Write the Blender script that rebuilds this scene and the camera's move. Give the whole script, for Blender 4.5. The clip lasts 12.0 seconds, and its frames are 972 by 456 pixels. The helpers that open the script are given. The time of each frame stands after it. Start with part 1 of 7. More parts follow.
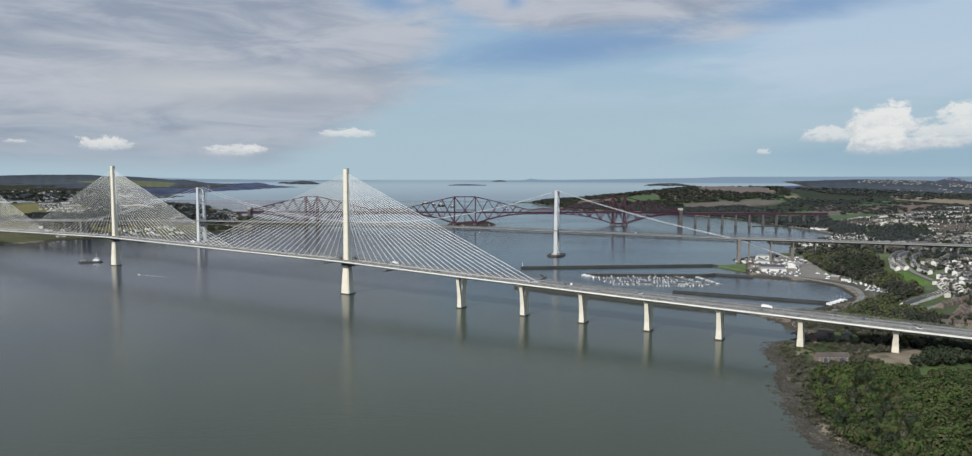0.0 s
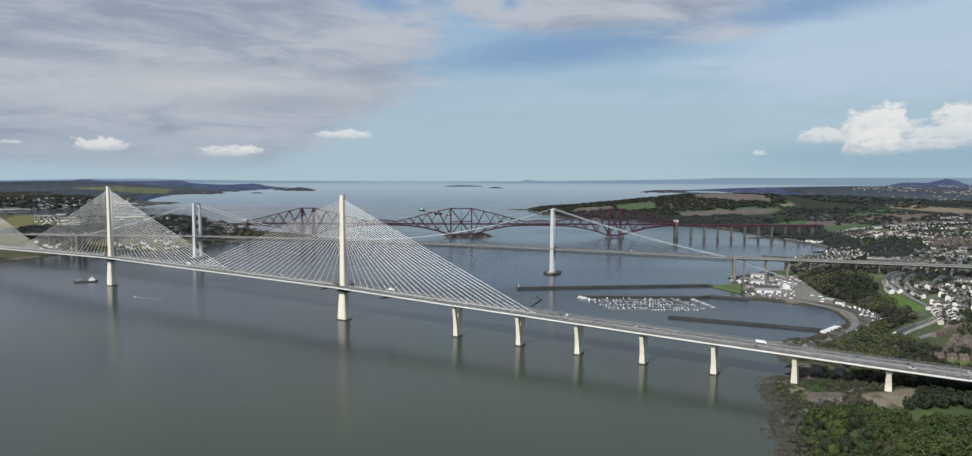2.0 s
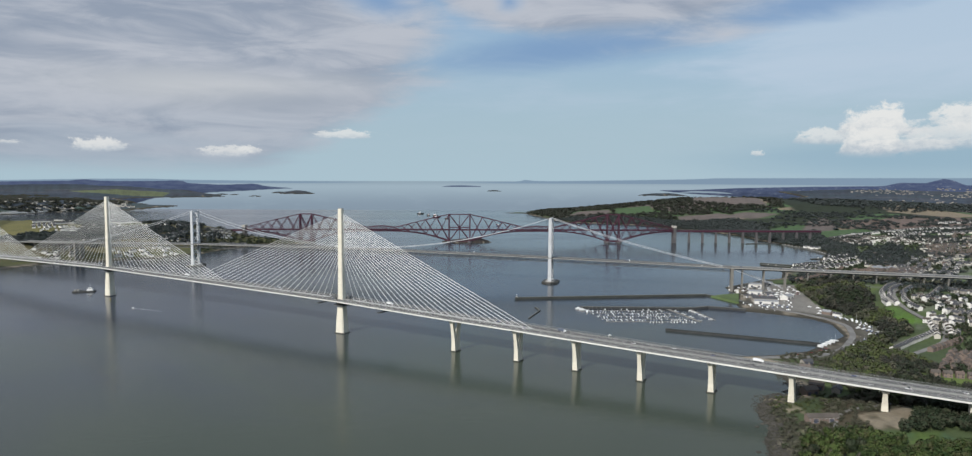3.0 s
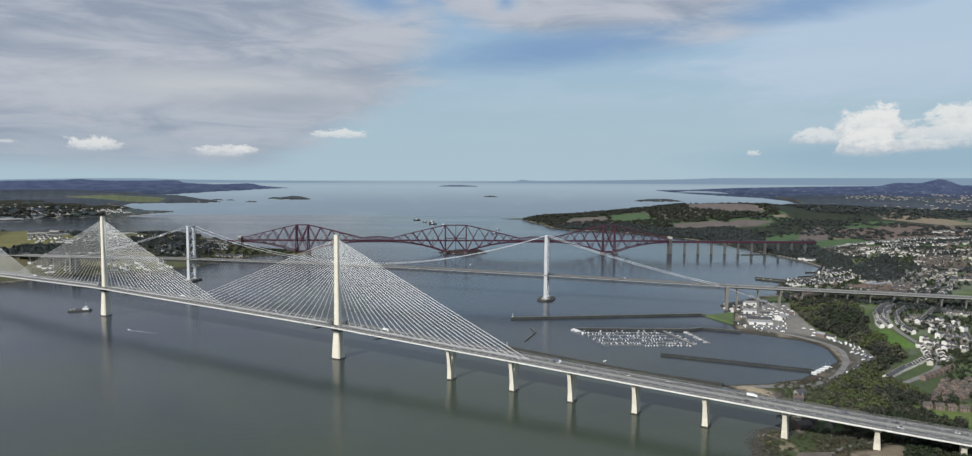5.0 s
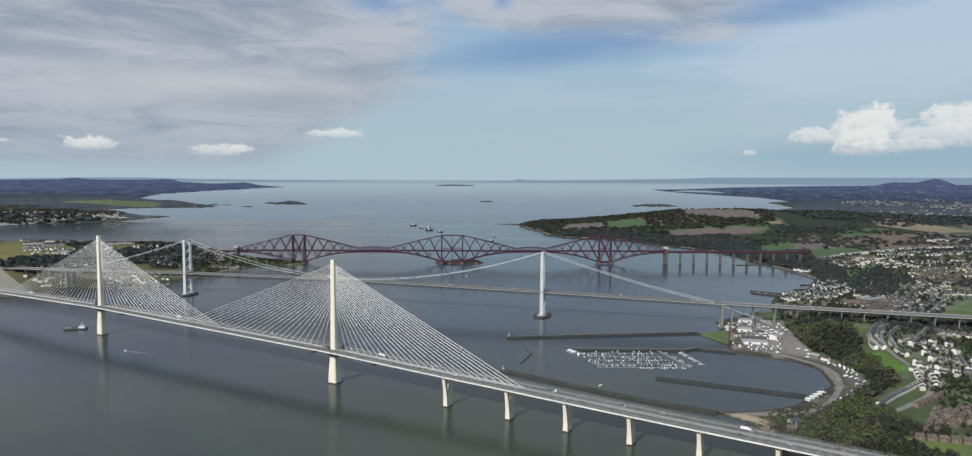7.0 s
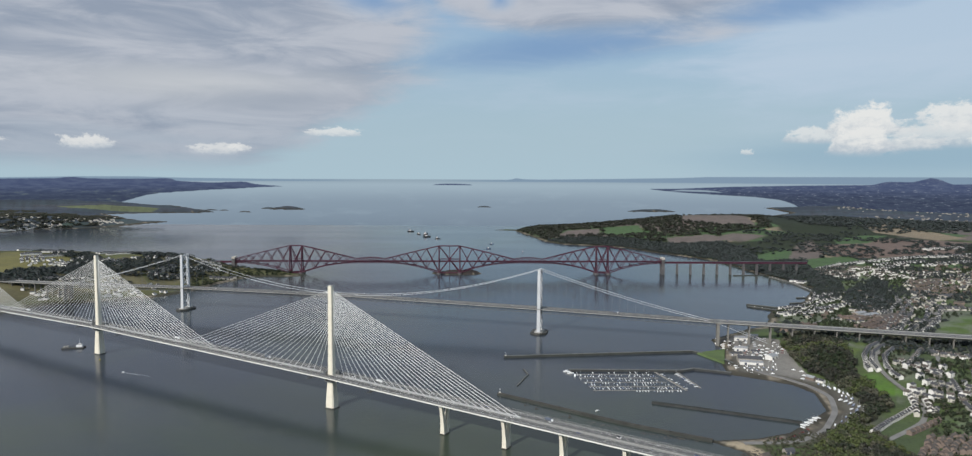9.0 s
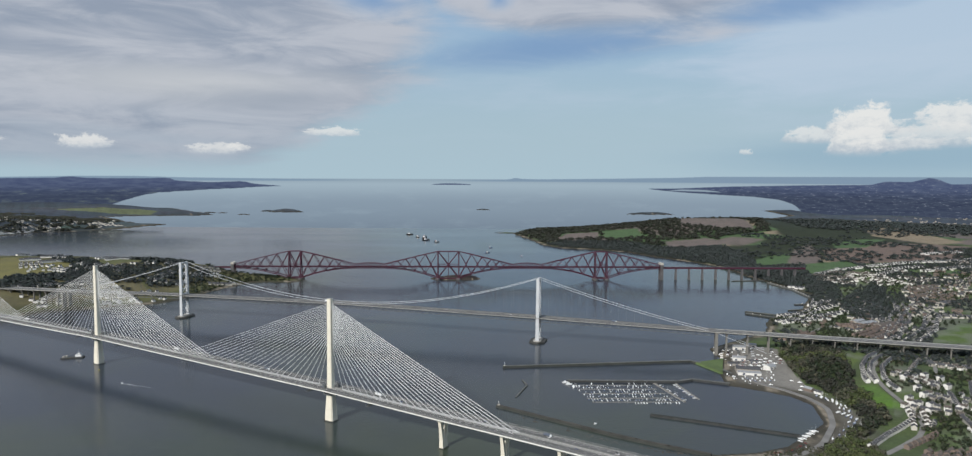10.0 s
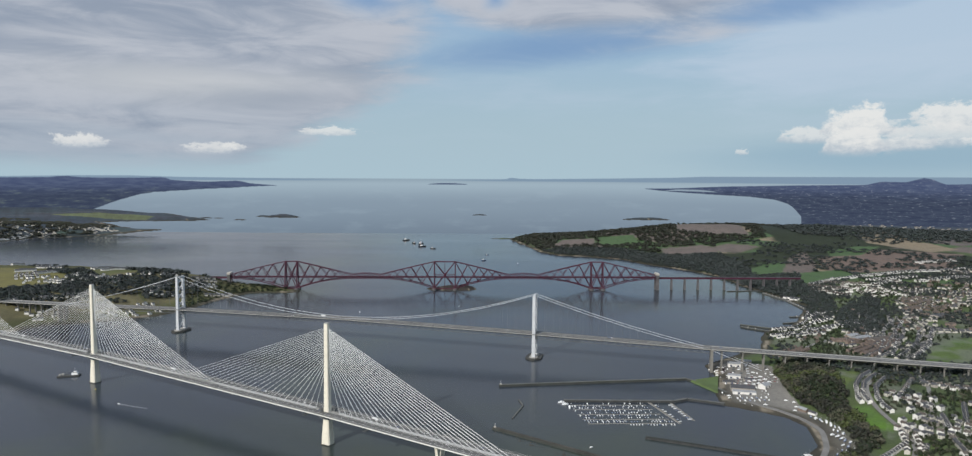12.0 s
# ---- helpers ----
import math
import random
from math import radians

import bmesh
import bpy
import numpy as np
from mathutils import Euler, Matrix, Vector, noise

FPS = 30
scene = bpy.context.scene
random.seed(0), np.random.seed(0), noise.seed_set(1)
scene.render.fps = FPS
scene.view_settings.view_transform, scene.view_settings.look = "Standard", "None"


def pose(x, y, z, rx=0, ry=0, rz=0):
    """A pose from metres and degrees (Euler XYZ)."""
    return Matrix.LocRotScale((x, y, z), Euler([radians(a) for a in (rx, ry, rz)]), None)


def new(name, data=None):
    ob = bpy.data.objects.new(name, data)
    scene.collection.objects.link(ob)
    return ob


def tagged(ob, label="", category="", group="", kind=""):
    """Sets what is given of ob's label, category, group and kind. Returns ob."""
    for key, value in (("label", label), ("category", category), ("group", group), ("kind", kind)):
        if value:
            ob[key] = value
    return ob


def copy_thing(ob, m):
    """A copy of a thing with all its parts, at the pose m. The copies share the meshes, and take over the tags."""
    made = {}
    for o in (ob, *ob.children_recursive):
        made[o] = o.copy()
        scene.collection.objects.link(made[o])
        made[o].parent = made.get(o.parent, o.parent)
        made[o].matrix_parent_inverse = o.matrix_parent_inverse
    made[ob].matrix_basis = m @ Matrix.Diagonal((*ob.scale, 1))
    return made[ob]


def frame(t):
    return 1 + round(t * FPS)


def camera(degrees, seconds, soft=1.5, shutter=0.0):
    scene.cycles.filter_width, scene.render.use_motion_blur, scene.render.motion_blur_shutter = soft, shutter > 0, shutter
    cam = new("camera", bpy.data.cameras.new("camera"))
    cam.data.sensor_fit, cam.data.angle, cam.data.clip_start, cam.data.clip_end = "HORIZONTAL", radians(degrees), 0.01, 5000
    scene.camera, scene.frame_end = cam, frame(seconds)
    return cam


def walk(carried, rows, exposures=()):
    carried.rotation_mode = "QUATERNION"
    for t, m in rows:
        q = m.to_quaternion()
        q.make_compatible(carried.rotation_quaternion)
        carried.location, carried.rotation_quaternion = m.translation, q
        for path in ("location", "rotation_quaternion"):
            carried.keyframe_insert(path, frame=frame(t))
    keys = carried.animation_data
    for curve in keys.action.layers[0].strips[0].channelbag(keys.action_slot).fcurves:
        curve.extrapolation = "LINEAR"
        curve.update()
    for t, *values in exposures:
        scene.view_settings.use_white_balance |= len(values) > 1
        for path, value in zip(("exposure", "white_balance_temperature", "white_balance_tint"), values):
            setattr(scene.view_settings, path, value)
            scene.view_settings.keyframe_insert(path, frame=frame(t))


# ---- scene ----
FOV = 70.956
cam = camera(FOV, 12.0, soft=1.3)
# The drone climbs almost straight up, turning slowly to its right: t, x, y, z, yaw, pitch, lean.
PATH = [
    (0, 0.91, 0.89, 193.20, -0.017, -4.528, 0.122),
    (0.5, 0.99, 1.00, 202.44, -0.103, -4.497, 0.131),
    (1, 1.12, 1.08, 212.40, -0.178, -4.471, 0.139),
    (1.5, 1.27, 1.12, 222.82, -0.247, -4.452, 0.147),
    (2, 1.45, 1.14, 233.50, -0.314, -4.438, 0.155),
    (2.5, 1.66, 1.13, 244.28, -0.380, -4.429, 0.164),
    (3, 1.88, 1.09, 255.06, -0.448, -4.424, 0.172),
    (4, 2.37, 0.93, 276.38, -0.590, -4.427, 0.189),
    (5, 2.87, 0.68, 297.30, -0.738, -4.443, 0.207),
    (5.5, 3.12, 0.52, 307.67, -0.812, -4.454, 0.216),
    (6, 3.36, 0.34, 318.03, -0.883, -4.468, 0.225),
    (6.5, 3.59, 0.14, 328.44, -0.952, -4.482, 0.234),
    (7, 3.80, -0.08, 338.93, -1.015, -4.498, 0.244),
    (8, 4.15, -0.57, 360.33, -1.127, -4.530, 0.264),
    (9, 4.39, -1.12, 382.31, -1.221, -4.560, 0.285),
    (9.5, 4.45, -1.41, 393.44, -1.264, -4.573, 0.297),
    (10, 4.46, -1.71, 404.55, -1.308, -4.585, 0.308),
    (10.5, 4.43, -2.03, 415.50, -1.359, -4.594, 0.320),
    (11, 4.35, -2.35, 426.09, -1.422, -4.600, 0.332),
    (11.5, 4.21, -2.69, 436.09, -1.505, -4.604, 0.345),
    (12, 4.00, -3.02, 445.18, -1.616, -4.603, 0.358),
]
walk(cam, [(t, pose(x, y, z, 90 + pitch, -lean, yaw)) for t, x, y, z, yaw, pitch, lean in PATH], exposures=[(0.0, 0.0, 6280, 9), (12.0, 0.0, 6280, 9)])

# ---- light ----
SUN_FROM = Vector((-0.98, -1.22, 1.0)).normalized()
SUN_EL = math.asin(SUN_FROM.z)
SUN_AZ = math.atan2(SUN_FROM.x, SUN_FROM.y)
sun = new("sun", bpy.data.lights.new("sun", "SUN"))
sun.data.energy, sun.data.angle, sun.data.color = 4.3, radians(0.6), (1.0, 0.94, 0.86)
sun.rotation_euler = (-SUN_FROM).to_track_quat("-Z", "Y").to_euler()
sun.location = SUN_FROM * 3000


class Nodes:
    """Short hand for building node trees."""

    def __init__(self, tree):
        self.tree = tree
        tree.nodes.clear()

    def put(self, value, socket):
        if isinstance(value, bpy.types.NodeSocket):
            self.tree.links.new(value, socket)
        elif value is not None:
            if isinstance(value, (tuple, list)) and len(value) == 3 and len(socket.default_value) == 4:
                value = (*value, 1.0)
            socket.default_value = value

    def node(self, kind, out=0, **ins):
        n = self.tree.nodes.new(kind)
        for k, v in ins.items():
            key = int(k[1:]) if k[0] == "i" and k[1:].isdigit() else k.replace("_", " ")
            self.put(v, n.inputs[key])
        return n.outputs[out]

    def m(self, op, a, b=None, c=None, clamp=False):
        n = self.tree.nodes.new("ShaderNodeMath")
        n.operation, n.use_clamp = op, clamp
        for i, v in enumerate((a, b, c)):
            if v is not None:
                self.put(v, n.inputs[i])
        return n.outputs[0]

    def step(self, x, lo, hi):
        n = self.tree.nodes.new("ShaderNodeMapRange")
        n.interpolation_type = "SMOOTHSTEP"
        self.put(x, n.inputs[0]), self.put(lo, n.inputs[1]), self.put(hi, n.inputs[2])
        return n.outputs[0]

    def mix(self, f, a, b):
        n = self.tree.nodes.new("ShaderNodeMix")
        n.data_type = "RGBA"
        self.put(f, n.inputs[0]), self.put(a, n.inputs[6]), self.put(b, n.inputs[7])
        return n.outputs[2]

    def noise(self, vec, scale, detail=4, rough=0.55, distort=0.0):
        return self.node("ShaderNodeTexNoise", 0, Vector=vec, Scale=scale, Detail=detail, Roughness=rough, Distortion=distort)

    def xyz(self, x, y, z):
        return self.node("ShaderNodeCombineXYZ", X=x, Y=y, Z=z)


world = bpy.data.worlds.new("sky")
scene.world = world
world.use_nodes = True
W = Nodes(world.node_tree)
dome = W.tree.nodes.new("ShaderNodeTexSky")
dome.sky_type, dome.sun_disc, dome.sun_elevation, dome.sun_rotation = "NISHITA", False, SUN_EL, SUN_AZ
dome.altitude, dome.air_density, dome.dust_density, dome.ozone_density = 200.0, 1.2, 2.2, 1.2
sky = dome.outputs[0]
ray = W.node("ShaderNodeTexCoord")
xyz = W.tree.nodes.new("ShaderNodeSeparateXYZ")
W.put(ray, xyz.inputs[0])
dx, dy, dz = xyz.outputs
flat = W.m("SQRT", W.m("ADD", W.m("MULTIPLY", dx, dx), W.m("MULTIPLY", dy, dy)))
az = W.m("ARCTAN2", dx, dy)
el = W.m("ARCTAN2", dz, flat)
# A cloud layer seen in perspective: streaks that close up towards the horizon.
deep = W.m("ADD", W.m("ABSOLUTE", el), 0.09)
layer = W.xyz(W.m("DIVIDE", dx, deep), W.m("DIVIDE", dy, deep), 0.0)
streak = W.xyz(W.m("MULTIPLY", az, 2.0), W.m("MULTIPLY", el, 9.0), 1.7)
big = W.noise(layer, 0.55, 6, 0.6, 0.4)
fine = W.noise(streak, 3.2, 8, 0.62, 0.6)
soft = W.noise(streak, 1.1, 4, 0.55, 0.8)
wob = W.m("SUBTRACT", W.m("ADD", W.m("MULTIPLY", fine, 0.55), W.m("MULTIPLY", soft, 0.75)), 0.65)


def blob(a, e, wa, we, ragged, edge=0.35, lean=0.0):
    """A cloud or a gap with a ragged rim round the azimuth a and height e (radians)."""
    u = W.m("SUBTRACT", az, a)
    v = W.m("DIVIDE", W.m("SUBTRACT", W.m("SUBTRACT", el, e), W.m("MULTIPLY", u, lean)), we)
    u = W.m("DIVIDE", u, wa)
    r = W.m("SQRT", W.m("ADD", W.m("MULTIPLY", u, u), W.m("MULTIPLY", v, v)))
    return W.step(W.m("ADD", r, W.m("MULTIPLY", wob, ragged)), 1.0 + edge, 1.0 - edge)


def joined(*ms):
    out = ms[0]
    for x in ms[1:]:
        out = W.m("MAXIMUM", out, x)
    return out


def scaled(x, k, plus=0.0):
    return W.m("ADD", W.m("MULTIPLY", x, k), plus)


# Clear air: pale at the horizon, bluer above, with thin streaks of high cloud.
clear = W.mix(W.step(el, -0.02, 0.30), (4.15, 5.35, 5.95), W.mix(0.6, sky, (2.7, 4.2, 6.3)))
cirrus = W.step(W.m("ADD", wob, scaled(big, 0.8, -0.4)), -0.10, 0.38)
clear = W.mix(W.m("MULTIPLY", cirrus, W.m("MULTIPLY", W.step(el, 0.0, 0.14), 0.6)), clear, (5.0, 5.8, 6.8))
mist = W.m("MULTIPLY", W.step(W.m("ADD", az, W.m("MULTIPLY", wob, 0.8)), 0.20, 0.50), W.step(W.m("ADD", el, W.m("MULTIPLY", wob, 0.15)), 0.06, 0.16))
clear = W.mix(W.m("MULTIPLY", mist, 0.7), clear, (5.1, 6.0, 7.0))
gap = joined(blob(-0.140, 0.240, 0.050, 0.022, 2.4, 0.8, -0.15), blob(0.13, 0.178, 0.16, 0.020, 2.2, 0.9, 0.10), blob(0.46, 0.225, 0.12, 0.020, 2.2, 0.9, 0.14), blob(0.04, 0.243, 0.02, 0.014, 2.5, 0.8))
clear = W.mix(W.m("MULTIPLY", gap, 0.75), clear, (1.9, 3.1, 5.1))
# The grey sheet: a bank whose rim slants down to the far shore, and a roof of cloud over the middle.
rim = W.m("SUBTRACT", W.m("SUBTRACT", -0.085, W.m("MULTIPLY", W.m("MAXIMUM", W.m("SUBTRACT", 0.135, el), 0.0), 1.7)), az)
bank = W.m("MULTIPLY", W.step(W.m("ADD", rim, W.m("MULTIPLY", wob, 0.30)), -0.05, 0.06), W.step(W.m("ADD", el, W.m("MULTIPLY", wob, 0.05)), -0.004, 0.034))
low = W.m("SUBTRACT", 0.205, scaled(W.m("MULTIPLY", W.m("SUBTRACT", az, 0.22), W.m("SUBTRACT", az, 0.22)), -0.9, 0.035))
roof = W.m("MULTIPLY", W.step(W.m("ADD", W.m("SUBTRACT", el, low), W.m("MULTIPLY", wob, 0.10)), -0.012, 0.028), W.step(W.m("ADD", az, W.m("MULTIPLY", wob, 0.2)), 0.62, 0.40))
high = W.m("MULTIPLY", W.step(el, 0.27, 0.45), W.step(big, 0.40, 0.60))
cover = W.m("MULTIPLY", joined(bank, roof, high), W.m("SUBTRACT", 0.94, W.m("MULTIPLY", gap, 0.9)))
tone = W.m("ADD", scaled(fine, 1.3), scaled(soft, 1.1))
grey = W.mix(W.step(W.m("ADD", tone, scaled(big, 0.5, -0.25)), 0.92, 1.46), (2.95, 3.35, 4.1), (5.0, 5.15, 5.6))
grey = W.mix(W.m("MULTIPLY", W.m("MULTIPLY", W.step(el, 0.115, 0.02), W.step(soft, 0.40, 0.62)), 0.55), grey, (3.2, 3.9, 4.7))
grey = W.mix(W.m("MULTIPLY", blob(-0.36, 0.115, 0.17, 0.022, 2.6, 0.9), 0.8), grey, (5.7, 5.75, 5.85))
grey = W.mix(W.m("MULTIPLY", blob(-0.27, 0.100, 0.14, 0.016, 2.4, 0.9, 0.05), 0.6), grey, (2.9, 3.3, 4.0))
air = W.mix(cover, clear, grey)


def heap(a, e, wa, we):
    """A heaped white cloud with a flat, shaded base."""
    u = W.m("DIVIDE", W.m("SUBTRACT", az, a), wa)
    v = W.m("DIVIDE", W.m("SUBTRACT", el, e), we)
    puff = W.noise(W.xyz(scaled(u, 1.25, a * 30), scaled(v, 0.8, 3.0), 4.0), 1.6, 8, 0.64, 0.25)
    curl = W.noise(W.xyz(scaled(az, 90.0), scaled(el, 120.0), 2.0), 1.0, 5, 0.6)
    low_ = W.step(W.m("ADD", v, scaled(puff, 0.7, -0.35)), -0.80, -0.28)
    r = W.m("SQRT", W.m("ADD", W.m("MULTIPLY", u, u), W.m("MULTIPLY", v, v)))
    body = W.m("MULTIPLY", low_, W.step(W.m("ADD", W.m("ADD", r, scaled(puff, 2.6, -1.3)), scaled(curl, 0.5, -0.25)), 1.15, 0.68))
    lit = W.step(W.m("ADD", W.m("ADD", scaled(puff, 1.2, -0.6), scaled(curl, 1.6, -0.8)), v), -0.80, 0.40)
    return body, lit


air = W.mix(W.m("MULTIPLY", blob(0.57, 0.024, 0.20, 0.024, 1.0, 0.8), 0.55), air, (2.5, 3.9, 5.0))
for a, e, wa, we, thick in ((0.470, 0.050, 0.036, 0.014, 0.7), (0.527, 0.064, 0.050, 0.026, 0.95), (0.520, 0.042, 0.044, 0.026, 0.9), (0.560, 0.038, 0.050, 0.012, 0.7), (0.640, 0.066, 0.056, 0.024, 0.85), (0.600, 0.046, 0.070, 0.020, 0.6),
                            (-0.508, 0.036, 0.028, 0.012, 0.8), (-0.198, 0.056, 0.044, 0.008, 0.7), (-0.35, 0.030, 0.034, 0.010, 0.65), (-0.325, 0.033, 0.016, 0.007, 0.6),
                            (0.385, 0.030, 0.008, 0.005, 0.6), (-0.60, 0.038, 0.014, 0.003, 0.5), (0.655, 0.040, 0.020, 0.008, 0.6)):
    body, lit = heap(a, e, wa, we)
    air = W.mix(W.m("MULTIPLY", body, thick), air, W.mix(lit, (4.7, 5.2, 5.7), (8.1, 7.95, 7.6)))
# Below the horizon the sky gives way to far water, haze and sky reflection painted into its colour, and to hazy land on
# both sides.
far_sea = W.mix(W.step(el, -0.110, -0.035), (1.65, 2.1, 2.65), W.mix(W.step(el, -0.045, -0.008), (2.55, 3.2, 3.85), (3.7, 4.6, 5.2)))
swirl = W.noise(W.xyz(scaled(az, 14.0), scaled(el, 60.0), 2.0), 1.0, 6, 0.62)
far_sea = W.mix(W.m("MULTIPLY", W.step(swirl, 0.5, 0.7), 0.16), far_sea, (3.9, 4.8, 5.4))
grainy = W.noise(W.xyz(scaled(az, 150.0), scaled(el, 620.0), 0.0), 1.0, 5, 0.65)
patchy = W.noise(W.xyz(scaled(az, 55.0), scaled(el, 300.0), 5.0), 1.0, 6, 0.68)


def profile(*pts):
    """A height in the sky that follows the bearing through the points (bearing, height)."""
    ramp = W.tree.nodes.new("ShaderNodeValToRGB")
    line = ramp.color_ramp
    for i, (a, e) in enumerate(pts):
        el_ = line.elements[i] if i < 2 else line.elements.new(1.0)
        el_.position = a / 1.5 + 0.5
        v = (e + 0.06) / 0.08
        el_.color = (v, v, v, 1.0)
    W.put(scaled(az, 1 / 1.5, 0.5), ramp.inputs[0])
    return scaled(ramp.outputs[0], 0.08, -0.06)


def deepened(foot):
    """The same profile, let down further where it is already lowest, behind the nearer land."""
    return W.m("ADD", foot, scaled(W.m("MINIMUM", scaled(foot, 1.0, 0.055), 0.0), 9.0))


def between(top, foot, soft=0.0006):
    """Where the height lies under one profile and over another."""
    return W.m("MULTIPLY", W.step(W.m("SUBTRACT", top, el), -soft, soft), W.step(W.m("SUBTRACT", el, foot), -soft, soft))


# Land past the camera's reach, outlined to fit its view: low blue hills all along the horizon, the northern hills, the
# southern city.
HORIZON = -0.0088
knobs = scaled(W.noise(W.xyz(scaled(az, 110.0), 0.0, 7.0), 1.0, 3, 0.6), 0.0016, -0.0008)
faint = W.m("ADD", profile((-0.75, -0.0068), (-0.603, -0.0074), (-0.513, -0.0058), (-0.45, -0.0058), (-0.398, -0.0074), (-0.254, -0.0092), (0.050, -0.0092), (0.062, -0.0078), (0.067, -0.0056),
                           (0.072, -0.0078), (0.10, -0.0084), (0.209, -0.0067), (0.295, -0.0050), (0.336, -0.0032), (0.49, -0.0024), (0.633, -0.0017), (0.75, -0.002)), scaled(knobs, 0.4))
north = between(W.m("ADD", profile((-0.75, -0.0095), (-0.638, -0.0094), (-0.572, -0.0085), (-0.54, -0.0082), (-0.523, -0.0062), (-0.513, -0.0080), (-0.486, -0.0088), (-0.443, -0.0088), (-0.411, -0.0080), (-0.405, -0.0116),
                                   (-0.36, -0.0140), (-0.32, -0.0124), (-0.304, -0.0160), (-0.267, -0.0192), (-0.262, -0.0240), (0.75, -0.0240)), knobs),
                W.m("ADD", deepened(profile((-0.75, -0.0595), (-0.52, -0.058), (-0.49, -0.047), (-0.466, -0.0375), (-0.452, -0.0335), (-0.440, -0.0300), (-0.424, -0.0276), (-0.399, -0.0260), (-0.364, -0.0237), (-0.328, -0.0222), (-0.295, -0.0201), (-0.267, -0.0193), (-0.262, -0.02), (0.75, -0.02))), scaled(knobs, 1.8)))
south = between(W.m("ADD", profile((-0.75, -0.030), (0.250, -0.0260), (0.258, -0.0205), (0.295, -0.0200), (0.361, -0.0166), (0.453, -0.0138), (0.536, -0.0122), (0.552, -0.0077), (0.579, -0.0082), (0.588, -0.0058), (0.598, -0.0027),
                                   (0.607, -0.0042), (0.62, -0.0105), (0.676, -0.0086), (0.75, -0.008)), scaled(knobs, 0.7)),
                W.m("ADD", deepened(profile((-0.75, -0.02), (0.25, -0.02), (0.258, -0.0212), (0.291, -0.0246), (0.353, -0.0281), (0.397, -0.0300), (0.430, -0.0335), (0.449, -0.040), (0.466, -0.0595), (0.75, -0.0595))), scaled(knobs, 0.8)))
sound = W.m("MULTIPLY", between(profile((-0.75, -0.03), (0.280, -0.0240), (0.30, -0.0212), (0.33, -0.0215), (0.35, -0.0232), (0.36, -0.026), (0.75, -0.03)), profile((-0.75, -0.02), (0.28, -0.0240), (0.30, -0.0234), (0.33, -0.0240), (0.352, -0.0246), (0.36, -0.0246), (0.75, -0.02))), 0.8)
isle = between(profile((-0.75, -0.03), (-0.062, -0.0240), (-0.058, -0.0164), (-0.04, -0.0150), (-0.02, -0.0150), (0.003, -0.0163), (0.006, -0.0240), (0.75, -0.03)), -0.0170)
# The blue is haze put into the land's colour, paler towards the horizon.
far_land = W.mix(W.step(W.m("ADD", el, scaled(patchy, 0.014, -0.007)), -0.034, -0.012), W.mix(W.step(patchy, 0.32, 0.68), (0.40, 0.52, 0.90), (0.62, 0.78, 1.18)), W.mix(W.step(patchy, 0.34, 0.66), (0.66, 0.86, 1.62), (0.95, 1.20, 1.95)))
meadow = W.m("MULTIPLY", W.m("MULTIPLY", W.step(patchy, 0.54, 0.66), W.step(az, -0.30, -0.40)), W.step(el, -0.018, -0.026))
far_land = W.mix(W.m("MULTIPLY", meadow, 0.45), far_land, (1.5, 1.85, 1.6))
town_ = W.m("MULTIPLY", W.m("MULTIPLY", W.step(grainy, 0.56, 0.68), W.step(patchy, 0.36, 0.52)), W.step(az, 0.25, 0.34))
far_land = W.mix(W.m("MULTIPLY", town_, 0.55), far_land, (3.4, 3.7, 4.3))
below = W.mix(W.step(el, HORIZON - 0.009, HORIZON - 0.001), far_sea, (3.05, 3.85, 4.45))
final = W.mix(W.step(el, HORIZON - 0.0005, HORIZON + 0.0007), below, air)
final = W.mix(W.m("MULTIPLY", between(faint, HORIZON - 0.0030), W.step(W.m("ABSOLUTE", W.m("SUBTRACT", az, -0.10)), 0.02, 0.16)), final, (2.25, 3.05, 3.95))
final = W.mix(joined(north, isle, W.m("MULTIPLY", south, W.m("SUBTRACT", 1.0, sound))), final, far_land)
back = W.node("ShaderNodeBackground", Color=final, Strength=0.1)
out = W.tree.nodes.new("ShaderNodeOutputWorld")
W.put(back, out.inputs[0])


